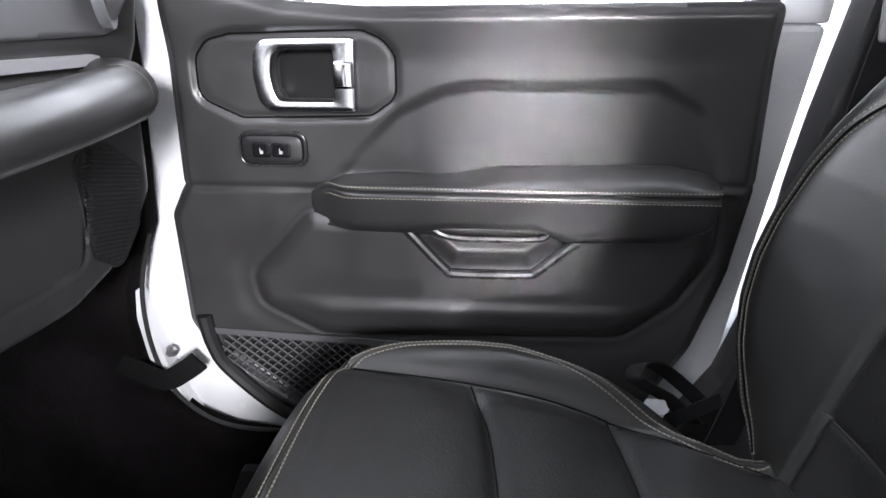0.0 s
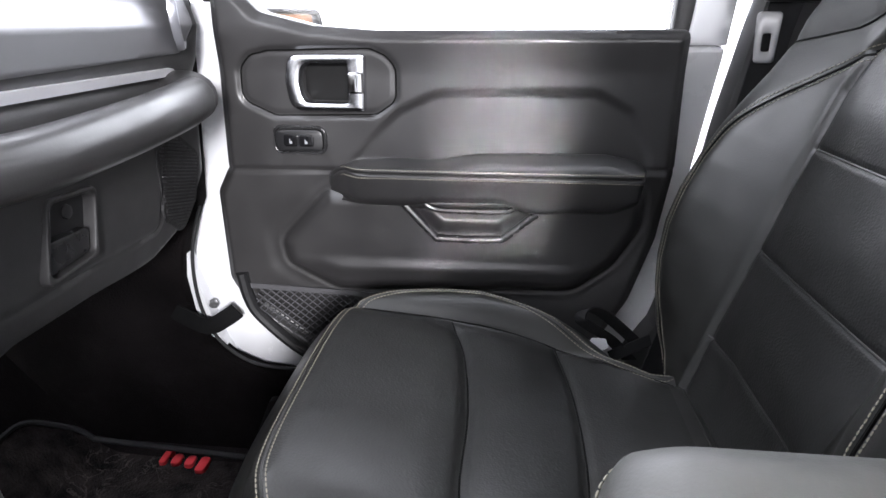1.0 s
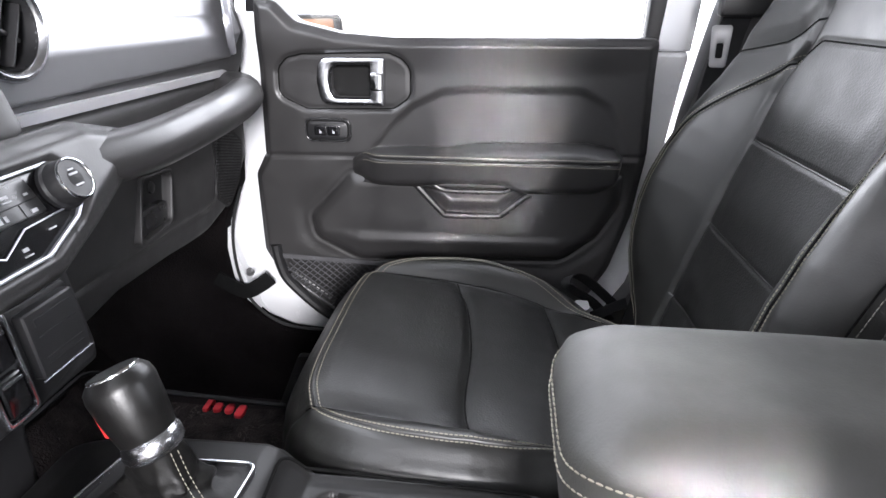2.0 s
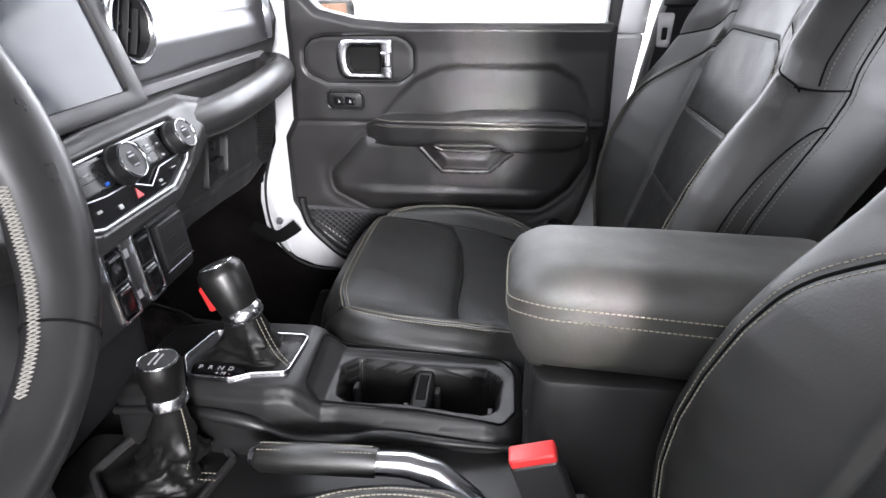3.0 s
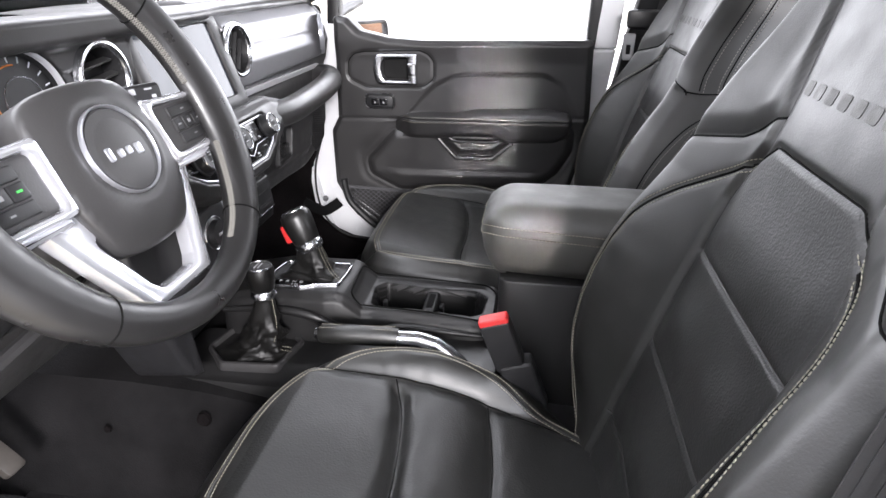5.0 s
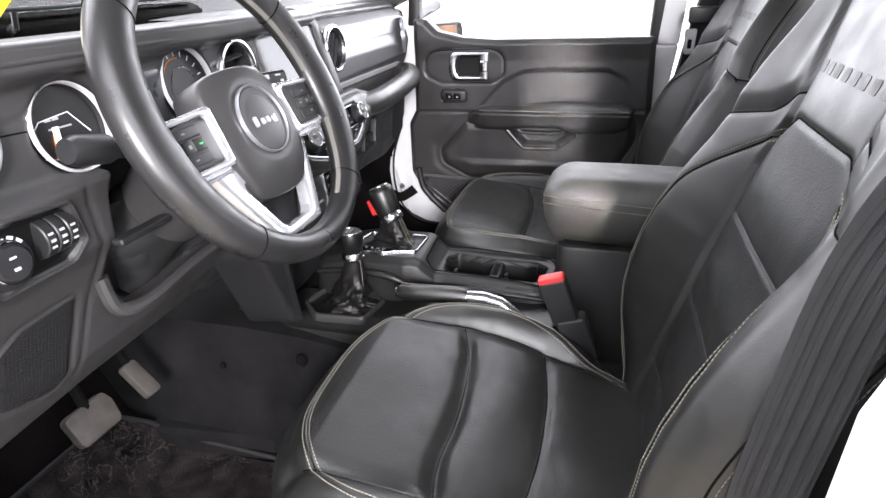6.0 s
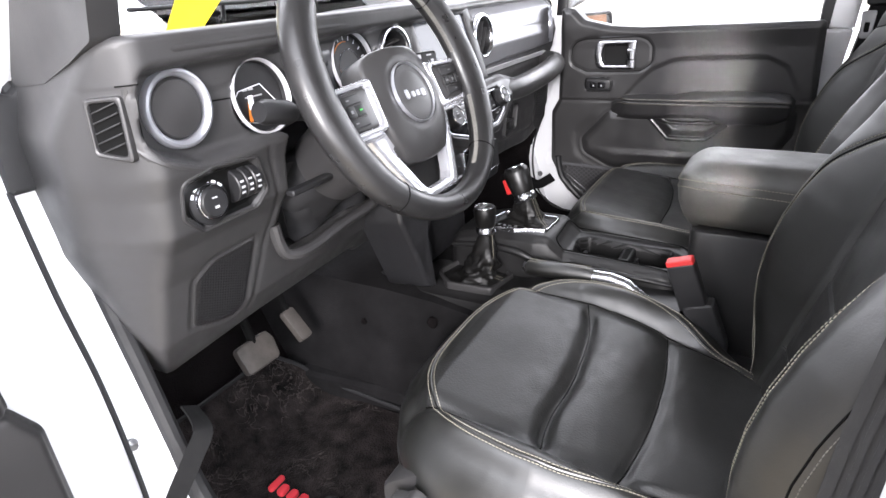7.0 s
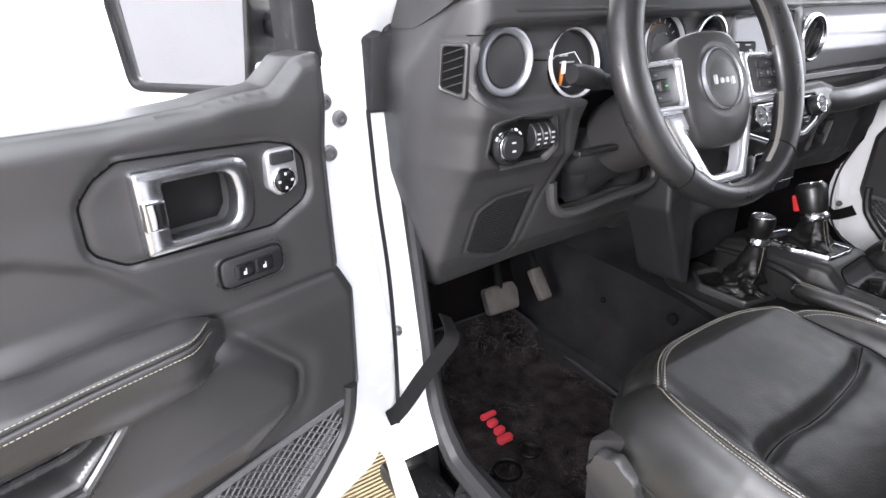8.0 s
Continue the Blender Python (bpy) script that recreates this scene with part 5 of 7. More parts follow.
def gauge(y, z, r, speed):
    p, _ = dash_at(y - r - 0.004, z - 0.02)
    m = axes((p.x, y, z), (0.985, 0, 0.17))
    g = part("gauge_ring", ring(m, r, 0.0038, 0.006, 48), SILVER_STRIP, dash, "bright ring of an instrument dial")
    part("gauge_face", lathe([(r - 0.001, 0.008), (r - 0.005, -0.008), (0.0, -0.008)], m, 40, (1, 1), True), PLASTIC_DEEP, g)
    m = m @ Matrix.Translation((0, 0, -0.008))
    if speed:
        part("inner_ring", ring(m @ Matrix.Translation((0.004, -0.004, -0.001)), 0.028, 0.002, 0.002, 40), SATIN, g)
        for k in range(15):
            a = radians(225 - k * 19.3)
            mm = m @ Matrix.Translation((0.042 * math.cos(a), 0.042 * math.sin(a), 0)) @ Matrix.Rotation(a, 4, "Z")
            part("tick", mark(mm, 0.007, 0.0016), MARK_BRIGHT, g)
        a0 = [radians(225 - k * 9.6) for k in range(16)]
        part("red_scale", tube([tuple(m @ Vector((0.036 * math.cos(a), 0.036 * math.sin(a), 0.0))) for a in a0], 0.0009, 5), ORANGE, g)
        part("readout", join(*[mark(m, 0.006, 0.003, (-0.004 + k * 0.008, -0.022)) for k in range(3)]), MARK_BRIGHT, g)
    else:
        part("readout", join(*[mark(m, 0.008, 0.003, (-0.018 + k * 0.010, 0.012)) for k in range(2)], mark(m, 0.03, 0.002, (-0.006, 0.002))), MARK, g)
        part("pointer", prism(rp([(-0.026, -0.030), (-0.021, -0.030), (-0.013, -0.004), (-0.018, -0.003)], 0.001), flat(m), 0.0, 0.002), ORANGE, g)
        part("pointer_tip", prism(rp([(-0.021, -0.014), (-0.013, -0.014), (-0.010, 0.004), (-0.018, 0.004)], 0.001), flat(m), 0.002, 0.003), MARK_BRIGHT, g)
        part("dial_line", tube([tuple(m @ Vector(p)) for p in ((-0.044, 0.0, 0.001), (-0.030, 0.012, 0.001), (0.010, 0.016, 0.001), (0.030, -0.010, 0.001))], 0.0007, 5), MARK_BRIGHT, g)
        part("dial_line", tube([tuple(m @ Vector(p)) for p in ((-0.040, -0.026, 0.001), (-0.01, -0.034, 0.001), (0.030, -0.030, 0.001))], 0.0006, 5), MARK, g)


gauge(-0.505, 1.357, 0.051, False)
gauge(-0.297, 1.371, 0.053, True)
p0, n0 = dash_at(-0.40, 1.36)
part("cluster_display", prism(rp([(-0.452, 1.40), (-0.348, 1.40), (-0.348, 1.33), (-0.452, 1.33)], 0.01), dash_place, p0.x - 0.01, p0.x + 0.001, 0.001), CLUSTER, dash, "dark display between the dials")

# headlamp switch and dimmer wheels
LAMP_RIM = rp([(-0.676, 1.289), (-0.632, 1.297), (-0.558, 1.291), (-0.541, 1.240), (-0.562, 1.219), (-0.652, 1.217), (-0.680, 1.244)], 0.012)
lp = part("lamp_panel", relief(rp([(-0.668, 1.283), (-0.63, 1.290), (-0.562, 1.285), (-0.549, 1.24), (-0.568, 1.225), (-0.648, 1.224), (-0.672, 1.247)], 0.012), lambda q: dash_high(q) + 0.002, dash_place, 0.005, [(0.001, 0.004)]), DEEP_BLACK, dash, "black headlamp switch panel")
lm = axes((-0.392, -0.634, 1.251), (0.97, -0.05, 0.1))
part("knob_ring", ring(lm, 0.0222, 0.0030, 0.012, 32), SATIN, lp)
part("knob", lathe([(0.029, 0), (0.028, 0.003), (0.021, 0.005), (0.0195, 0.012), (0.017, 0.015), (0.0, 0.015)], lm, 32), PLASTIC_DEEP, lp)
part("mark", join(mark(lm @ Matrix.Translation((0, 0, 0.0155)), 0.007, 0.002, (0.0, 0.006)), mark(lm @ Matrix.Translation((0, 0, 0.0155)), 0.006, 0.003, (0.0, -0.006))), MARK, lp)
for k in range(6):
    a = radians(150 - k * 22)
    part("mark", mark(lm @ Matrix.Translation((0.0255 * math.cos(a), 0.0255 * math.sin(a), 0.0040)) @ Matrix.Rotation(a - 1.57, 4, "Z"), 0.006, 0.0032), MARK_BRIGHT, lp)
part("panel_lip", tube(dash_place(np.column_stack([LAMP_RIM, dash_high(LAMP_RIM) + 0.0005])), 0.0022, 8, True), PLASTIC, lp, "raised lip round the switch panel")
for y in (-0.592, -0.578, -0.564):
    part("dimmer_wheel", lathe([(0.0205, -0.0062), (0.022, -0.005), (0.022, 0.005), (0.0205, 0.0062)], axes((-0.394, y, 1.259), (0, 1, 0), (0, 0, 1)), 24), PLASTIC_DEEP, lp)
    part("mark", join(*[box((-0.3722 - 0.0012 * abs(k), y, 1.259 + k * 0.007), (0.001, 0.0060, 0.0030), 0) for k in (-1, 0, 1)]), MARK, lp)

# perforated knee grille
GR = rp([(-0.648, 1.135), (-0.62, 1.155), (-0.545, 1.160), (-0.555, 1.045), (-0.57, 1.032), (-0.65, 1.060)], 0.012)
kg = part("knee_grille", relief(GR, lambda q: dash_high(q) + 0.0014, dash_place, 0.004, [(0.001, 0.003)]), PERFORATED, dash, "perforated grille in the knee panel")
holes = []
for i in range(22):
    for j in range(28):
        y, z = -0.645 + i * 0.0048, 1.036 + j * 0.0046 + (i % 2) * 0.0023
        if sdf(np.array([[y, z]]), GR)[0][0] < -0.004:
            p, n = dash_at(y, z, 0.0017)
            mm = axes(p, n)
            holes.append(prism([(-0.0013, -0.0013), (0.0013, -0.0013), (0.0013, 0.0013), (-0.0013, 0.0013)], flat(mm), -0.0005, 0.0004))
part("perforation", join(*holes), PLASTIC_DEEP, kg)

PG = rp([(0.566, 1.196), (0.620, 1.200), (0.682, 1.158), (0.664, 1.092), (0.630, 1.048), (0.575, 1.085)], 0.02)
pg = part("knee_texture", relief(PG, lambda q: dash_high(q) + 0.0015, dash_place, 0.004, [(0.001, 0.003)]), PERFORATED, dash, "fine ribbed field at the passenger's end")
ribs = []
for k in range(30):
    zz = 1.052 + k * 0.005
    yy = np.linspace(0.55, 0.70, 60)
    q = np.column_stack([yy, zz - 0.25 * (yy - 0.62)])
    q = q[sdf(q, PG)[0] < -0.005]
    if len(q) > 4:
        ribs.append(tube(dash_place(np.column_stack([q, dash_high(q) + 0.0018])), 0.0011, 5))
part("perforation", join(*ribs), PLASTIC_DEEP, pg)

# tray and gaiter below the column
part("column_tray", tube(spline([(-0.428, -0.505, 1.165), (-0.424, -0.497, 1.118), (-0.415, -0.46, 1.106), (-0.42, -0.36, 1.112), (-0.42, -0.255, 1.122), (-0.425, -0.245, 1.16)], 6), 0.010, 10), PLASTIC, dash, "rounded edge of the opening below the column")


def gaiter():
    v, f = [], []
    n, k = 28, 9
    for i in range(k):
        s = i / (k - 1)
        for j in range(n):
            a = 2 * math.pi * j / n
            r = 1 + 0.09 * math.sin(5 * a + 7 * s) * math.sin(math.pi * s)
            ry, rz = (0.055 + 0.065 * s) * r, (0.045 + 0.03 * s) * r
            v.append((-0.36 - 0.12 * s, -0.385 + ry * math.cos(a), 1.245 - 0.075 * s + rz * math.sin(a)))
    for i in range(k - 1):
        f += [(i * n + j, i * n + (j + 1) % n, i * n + n + (j + 1) % n, i * n + n + j) for j in range(n)]
    return np.array(v), f


part("column_gaiter", gaiter(), CLOTH, dash, "creased black fabric gaiter below the column")
GA = rp([(-0.492, 1.25), (-0.262, 1.25), (-0.250, 1.128), (-0.455, 1.114), (-0.492, 1.145)], 0.015)


def cloth_high(q):
    y, z = q[:, 0], q[:, 1]
    a = y + 0.45 * (z - 1.12)
    n = np.array([noise.noise((b * 18, c * 10, 1.7)) for b, c in q])
    return -0.436 + 0.016 * np.sin(62 * a + 2.2 * n) * step(z, 1.115, 1.15) + 0.018 * n + 0.25 * (z - 1.13)


part("gaiter_skirt", relief(GA, cloth_high, dash_place, 0.005), CLOTH, dash, "loose folds of the gaiter")

# centre stack
sm = axes((-0.374, 0.022, 1.278), (0.955, -0.02, 0.295))
S_OUT = rp([(-0.130, 0), (0.126, 0), (0.128, 0.158), (-0.130, 0.158)], 0.012)
S_IN = rp([(-0.105, 0.022), (0.098, 0.022), (0.098, 0.146), (-0.105, 0.146)], 0.006)
sb = part("screen_bezel", prism(S_OUT, flat(sm), -0.05, 0.006, 0.004, S_IN), PLASTIC, dash, "charcoal display surround")
part("screen", prism(rp([(-0.109, 0.018), (0.102, 0.018), (0.102, 0.150), (-0.109, 0.150)], 0.004), flat(sm), -0.03, 0.0005), SCREEN, sb, "dark glossy touch screen")
HOOD = rp([(-0.24, -0.002, 0.02), (-0.20, 0.03, 0.02), (0.0, 0.046, 0.05), (0.180, 0.050, 0.02), (0.254, 0.026, 0.012), (0.248, 0.006, 0.01), (0.198, -0.017, 0.02), (0.145, -0.038, 0.03), (0.075, -0.062, 0.02), (-0.082, -0.064, 0.02), (-0.14, -0.046, 0.03), (-0.22, -0.018, 0.02)], 0.02)
cm = axes((-0.338, 0.018, 1.240), (0.90, 0, 0.43))
part("stack_hood", relief(HOOD, lambda q: -0.006 + 0.010 * inside(q, HOOD, 0.02) - 0.010 * inside(q, rp([(-0.15, 0.024), (0.125, 0.026), (0.152, -0.006), (0.12, -0.034), (0.07, -0.052), (-0.075, -0.052), (-0.13, -0.034), (-0.165, -0.006)], 0.01), 0.006), flat(cm), 0.0035, [(0.003, 0.006), (0.004, 0.08)]), VINYL, dash, "soft surround of the climate controls")
C_OUT = rp([(-0.145, 0.021), (0.120, 0.023), (0.147, -0.006), (0.116, -0.030), (0.066, -0.048), (-0.071, -0.048), (-0.126, -0.030), (-0.160, -0.006)], 0.008)
cp = part("climate_panel", prism(C_OUT, flat(cm), -0.02, -0.003, 0.002), GLOSS, dash, "gloss black climate control panel")
C_IN = rp([(-0.142, 0.018), (0.117, 0.020), (0.143, -0.006), (0.114, -0.027), (0.064, -0.045), (-0.069, -0.045), (-0.124, -0.027), (-0.156, -0.006)], 0.008)
part("climate_trim", prism(C_OUT, flat(cm), -0.006, 0.0005, 0.0008, C_IN), SATIN_DARK, cp)
part("trim_line", tube([tuple(cm @ Vector(p)) for p in ((-0.156, -0.006, -0.001), (-0.06, -0.018, -0.001), (-0.04, -0.020, -0.001), (0.0, -0.020, -0.001), (0.03, -0.034, -0.001), (0.06, -0.020, -0.001), (0.11, -0.018, -0.001), (0.142, -0.006, -0.001))], 0.0009, 6), SATIN_DARK, cp)
part("button_face", prism(rp([(0.022, 0.016), (0.088, 0.017), (0.090, -0.014), (0.032, -0.014)], 0.003), flat(cm), -0.004, 0.0002, 0.0005), SATIN_BLACK, cp, "dark button field")
part("button_face", prism(rp([(-0.088, 0.016), (-0.012, 0.016), (-0.018, -0.014), (-0.09, -0.014)], 0.003), flat(cm), -0.004, 0.0002, 0.0005), SATIN_BLACK, cp, "dark button field")
for u, v, w, h in ((0.035, 0.008, 0.008, 0.0018), (0.060, 0.007, 0.007, 0.0026), (0.060, 0.003, 0.009, 0.0012), (0.080, 0.004, 0.004, 0.002), (0.044, -0.008, 0.0035, 0.005), (0.050, -0.008, 0.0035, 0.005), (0.078, -0.010, 0.006, 0.003), (0.05, -0.034, 0.005, 0.003), (0.05, -0.039, 0.008, 0.0012), (0.085, -0.028, 0.008, 0.0014), (-0.05, 0.006, 0.009, 0.0018), (-0.03, -0.036, 0.005, 0.005), (-0.06, -0.03, 0.006, 0.003)):
    part("mark", mark(cm, w, h, (u, v), 0.0012 if v > -0.016 else -0.0024), MARK, cp)
for u0, v0, u1, v1 in ((0.048, 0.016, 0.050, -0.002), (0.027, -0.002, 0.090, -0.001), (-0.086, -0.001, -0.016, -0.001), (0.068, -0.002, 0.068, -0.014)):
    part("button_gap", tube([tuple(cm @ Vector((u0, v0, 0.0004))), tuple(cm @ Vector((u1, v1, 0.0004)))], 0.0005, 4), DEEP_BLACK, cp)
part("mark", mark(cm, 0.006, 0.0035, (-0.030, -0.010), 0.0012), BLUE, cp, "blue seat cooling mark")
part("hazard_mark", prism([(0.000, -0.038), (0.012, -0.038), (0.006, -0.027)], flat(cm), -0.004, -0.0022), RED, cp, "red triangle on the hazard button")
for u, r in ((-0.108, 0.0215), (0.005, 0.0215), (0.118, 0.020)):
    km = cm @ Matrix.Translation((u, 0.0, -0.002))
    kb = part("rotary_knob", lathe([(r + 0.002, 0), (r + 0.002, 0.004), (r, 0.006), (r - 0.001, 0.017), (r - 0.002, 0.019), (r - 0.004, 0.019)], km, 40), PLASTIC_DEEP, cp, "knurled black rotary knob")
    part("knob_cap", lathe([(r - 0.004, 0.0185), (0.0, 0.0195)], km, 32), DEEP_BLACK, kb)
    part("knob_trim", ring(km @ Matrix.Translation((0, 0, 0.018)), r - 0.0015, 0.002, 0.0025, 36), CHROME, kb)
    part("mark", join(mark(km @ Matrix.Translation((0, 0, 0.0192)), 0.009, 0.0016, (0, -0.006)), mark(km @ Matrix.Translation((0, 0, 0.0192)), 0.010, 0.0018, (0, 0.004)), mark(km @ Matrix.Translation((0, 0, 0.0192)), 0.006, 0.0014, (0, 0.008))), MARK, kb)
# lower stack: switches
LOWER = rp([(-0.235, 0.06, 0.02), (-0.15, 0.075, 0.02), (0.135, 0.075, 0.012), (0.140, -0.03, 0.02), (0.115, -0.20, 0.03), (-0.18, -0.205, 0.03), (-0.235, -0.04, 0.02)], 0.02)
wm = axes((-0.347, 0.0, 1.115), (0.992, 0, 0.10))
part("stack_base", relief(LOWER, lambda q: -0.004 - 0.10 * step(-q[:, 1], 0.045, 0.10) * (1 - step(-q[:, 0], 0.12, 0.17)) - 0.03 * step(-q[:, 0], 0.13, 0.18), flat(wm), 0.006, [(0.004, 0.01), (0.004, 0.10)]), PLASTIC_DEEP, dash, "black lower centre stack with an open cubby")
sp = part("switch_panel", prism(rp([(-0.125, 0.040), (-0.046, 0.050), (0.054, 0.050), (0.060, 0.042), (0.126, 0.042), (0.128, -0.030), (0.058, -0.046), (-0.12, -0.046), (-0.135, 0.0)], 0.008), flat(wm), -0.01, 0.001, 0.002), PLASTIC_DEEP, dash, "window switch panel")
for a, b in ((-0.034, -0.004), (0.020, 0.050)):
    part("switch_frame", prism(rp([(a - 0.003, 0.046), (b + 0.003, 0.046), (b + 0.003, -0.043), (a - 0.003, -0.043)], 0.006), flat(wm), -0.002, 0.0075, 0.002, rp([(a + 0.0014, 0.0416), (b - 0.0014, 0.0416), (b - 0.0014, -0.0386), (a + 0.0014, -0.0386)], 0.005)), SATIN, sp, "silver switch frame")
for x in (-0.019, 0.035):
    for y in (0.021, -0.019):
        b = part("window_switch", box((0, 0, 0), (0.024, 0.035, 0.012), 0.004), GLOSS, sp)
        b.data.transform(wm @ Matrix.Translation((x, y, 0.002)))
        part("mark", mark(wm @ Matrix.Translation((0, 0, 0.0085)), 0.019, 0.0026, (x, y + 0.012)), SATIN, sp)
for y in (0.026, -0.026):
    part("mark", mark(wm, 0.010, 0.010, (0.008, y), 0.0018), MARK, sp)
ub = part("socket_door", box((0, 0, 0), (0.060, 0.060, 0.016), 0.004), PLASTIC_DEEP, sp, "ribbed flap over the media sockets")
ub.data.transform(wm @ Matrix.Translation((0.091, 0.006, 0.003)))
part("slot", join(*[prism(rp([(0.070, y - h), (0.114, y - h), (0.114, y + h), (0.070, y + h)], 0.001, 2), flat(wm), 0.008, 0.0118) for y, h in ((0.025, 0.0035), (0.012, 0.0008), (-0.008, 0.0008), (-0.014, 0.0008))]), PLASTIC_DEEP, ub)
part("socket_trim", tube([tuple(wm @ Vector(p)) for p in ((0.060, -0.025, 0.009), (0.122, -0.025, 0.009))], 0.0012, 6), SATIN, ub)
fk = wm @ Matrix.Translation((-0.084, 0.005, 0.0))
fkb = part("media_knob", lathe([(0.026, 0), (0.025, 0.004), (0.021, 0.006), (0.020, 0.016), (0.0, 0.017)], fk, 32), PLASTIC_DEEP, sp, "black round knob with a silver rim")
part("knob_trim", ring(fk @ Matrix.Translation((0, 0, 0.002)), 0.028, 0.003, 0.004, 36), SATIN, fkb)
part("mark", mark(fk @ Matrix.Translation((0, 0, 0.017)), 0.018, 0.004), MARK, fkb)

# things on the dash top
tag = single("hang_tag", prism(rp([(-0.617, 1.437), (-0.567, 1.438), (-0.455, 1.505), (-0.535, 1.512)], 0.003, 2), lambda p: np.column_stack([-0.43 - 0.5 * (np.asarray(p)[:, 1] - 1.44) + np.asarray(p)[:, 2], np.asarray(p)[:, 0], np.asarray(p)[:, 1]]), 0, 0.0008), YELLOW, "bright yellow paper tag standing on the dashboard top", "tag")
wip = thing("wiper_arm", (-0.70, -0.25, 1.42), "dark wiper arm resting on the windscreen", "wiper")
part("blade", tube([(-0.645, -0.50, 1.474), (-0.645, -0.25, 1.474), (-0.645, 0.10, 1.480)], 0.0035, 8), PLASTIC_DEEP, wip)
part("arm", tube([(-0.645, -0.32, 1.476), (-0.66, -0.315, 1.43)], 0.004, 8), PLASTIC_DEEP, wip)

# ---- steering wheel ----
WC = Vector((-0.248, -0.403, 1.360))
wfm = axes(WC, (0.914, -0.01, 0.406))
hub_m = wfm @ Matrix.Translation((0.005, -0.020, -0.024))
pod_m = wfm @ Matrix.Translation((0.002, -0.025, -0.012))
col_m = axes((-0.257, -0.400, 1.331), (0.835, 0, 0.55))
wheel = thing("steering_wheel", (-0.25, -0.402, 1.16), "black leather steering wheel with satin silver spokes", "steering wheel")
wp = flat(wfm)
WR = 0.180


def grip(a):
    """How far the leather reaches inwards beyond the round rim: thumb grips beside the spokes."""
    e = math.degrees(math.asin(max(-1.0, min(1.0, math.sin(a)))))
    return float(np.interp(e, [-72, -52, -32, -8, 10, 40, 62, 84], [0, 0.004, 0.013, 0.017, 0.017, 0.010, 0.007, 0.0]))


def rim_at(a, b, lift_=0.0):
    """A point of the rim's surface: angle a round the wheel, b round the section."""
    thick = 0.0168 + lift_
    r = WR + (thick + (grip(a) if math.cos(b) < 0 else 0.18 * grip(a))) * math.cos(b)
    return (r * math.cos(a), r * math.sin(a), 0.012 + 1.1 * thick * math.sin(b))


def rim():
    n, k = 144, 22
    v = [rim_at(2 * math.pi * i / n, 2 * math.pi * j / k) for i in range(n) for j in range(k)]
    f = []
    for i in range(n):
        for j in range(k):
            f.append((i * k + j, i * k + (j + 1) % k, ((i + 1) % n) * k + (j + 1) % k, ((i + 1) % n) * k + j))
    return wp(np.array(v)), f


rm = part("rim", rim(), LEATHER_WHEEL, wheel, "worn glossy black leather rim")
for deg in (-131, -49, 37, 137):
    part("seam", tube([tuple(wfm @ Vector(rim_at(radians(deg), b, 0.0002))) for b in np.linspace(0, 2 * math.pi, 24)], 0.0009, 5), SEAM_SHADE, rm)
# laced stitching on the inner side of the rim: two threads that cross
for lo, hi in ((-64, -20), (7, 82), (98, 173), (200, 244)):
    lace = []
    m_ = int((hi - lo) / 1.75)
    for side in (1, -1):
        pts = [wfm @ Vector(rim_at(radians(lo + (hi - lo) * i / (m_ * 4)), math.pi - 0.24 + side * 0.17 * math.sin(i * math.pi / 2), 0.0003)) for i in range(m_ * 4 + 1)]
        lace.append(tube([tuple(p) for p in pts], 0.0008, 5))
    part("lacing", join(*lace), THREAD_DARK, rm, "dull laced stitching on the rim")
HUB = spline([(-0.070, 0.042), (-0.044, 0.064), (0.044, 0.064), (0.070, 0.042), (0.074, -0.01), (0.062, -0.058), (0.038, -0.086), (-0.038, -0.086), (-0.062, -0.058), (-0.074, -0.01)], 5, True)
hub = part("airbag_cover", relief(HUB, lambda q: 0.006 + 0.036 * np.sqrt(np.clip(1 - (q[:, 0] / 0.10) ** 2 - ((q[:, 1] + 0.003) / 0.105) ** 2, 0.02, 1)) - 0.003 * np.exp(-((np.hypot(q[:, 0], q[:, 1] + 0.0) - 0.0445) / 0.003) ** 2), flat(hub_m), 0.004, [(0.002, 0.006), (0.0, 0.04)]), VINYL, wheel, "domed black airbag cover")
em = hub_m @ Matrix.Translation((0, 0.0, 0.037))
part("emblem_ring", ring(em, 0.0425, 0.0026, 0.005, 48), SATIN_DARK, hub)
part("emblem_disc", lathe([(0.0395, 0.001), (0.038, 0.003), (0.0, 0.004)], em, 40), PLASTIC, hub)
for x, w, h, dy in ((-0.020, 0.007, 0.013, -0.001), (-0.007, 0.008, 0.008, -0.003), (0.004, 0.008, 0.008, -0.003), (0.017, 0.009, 0.011, -0.0045)):
    part("emblem_block", prism(rp([(x - w / 2, dy - h / 2), (x + w / 2, dy - h / 2), (x + w / 2, dy + h / 2), (x - w / 2, dy + h / 2)], 0.002, 2), flat(em), 0.002, 0.0055, 0.0008), SATIN_DARK, hub)


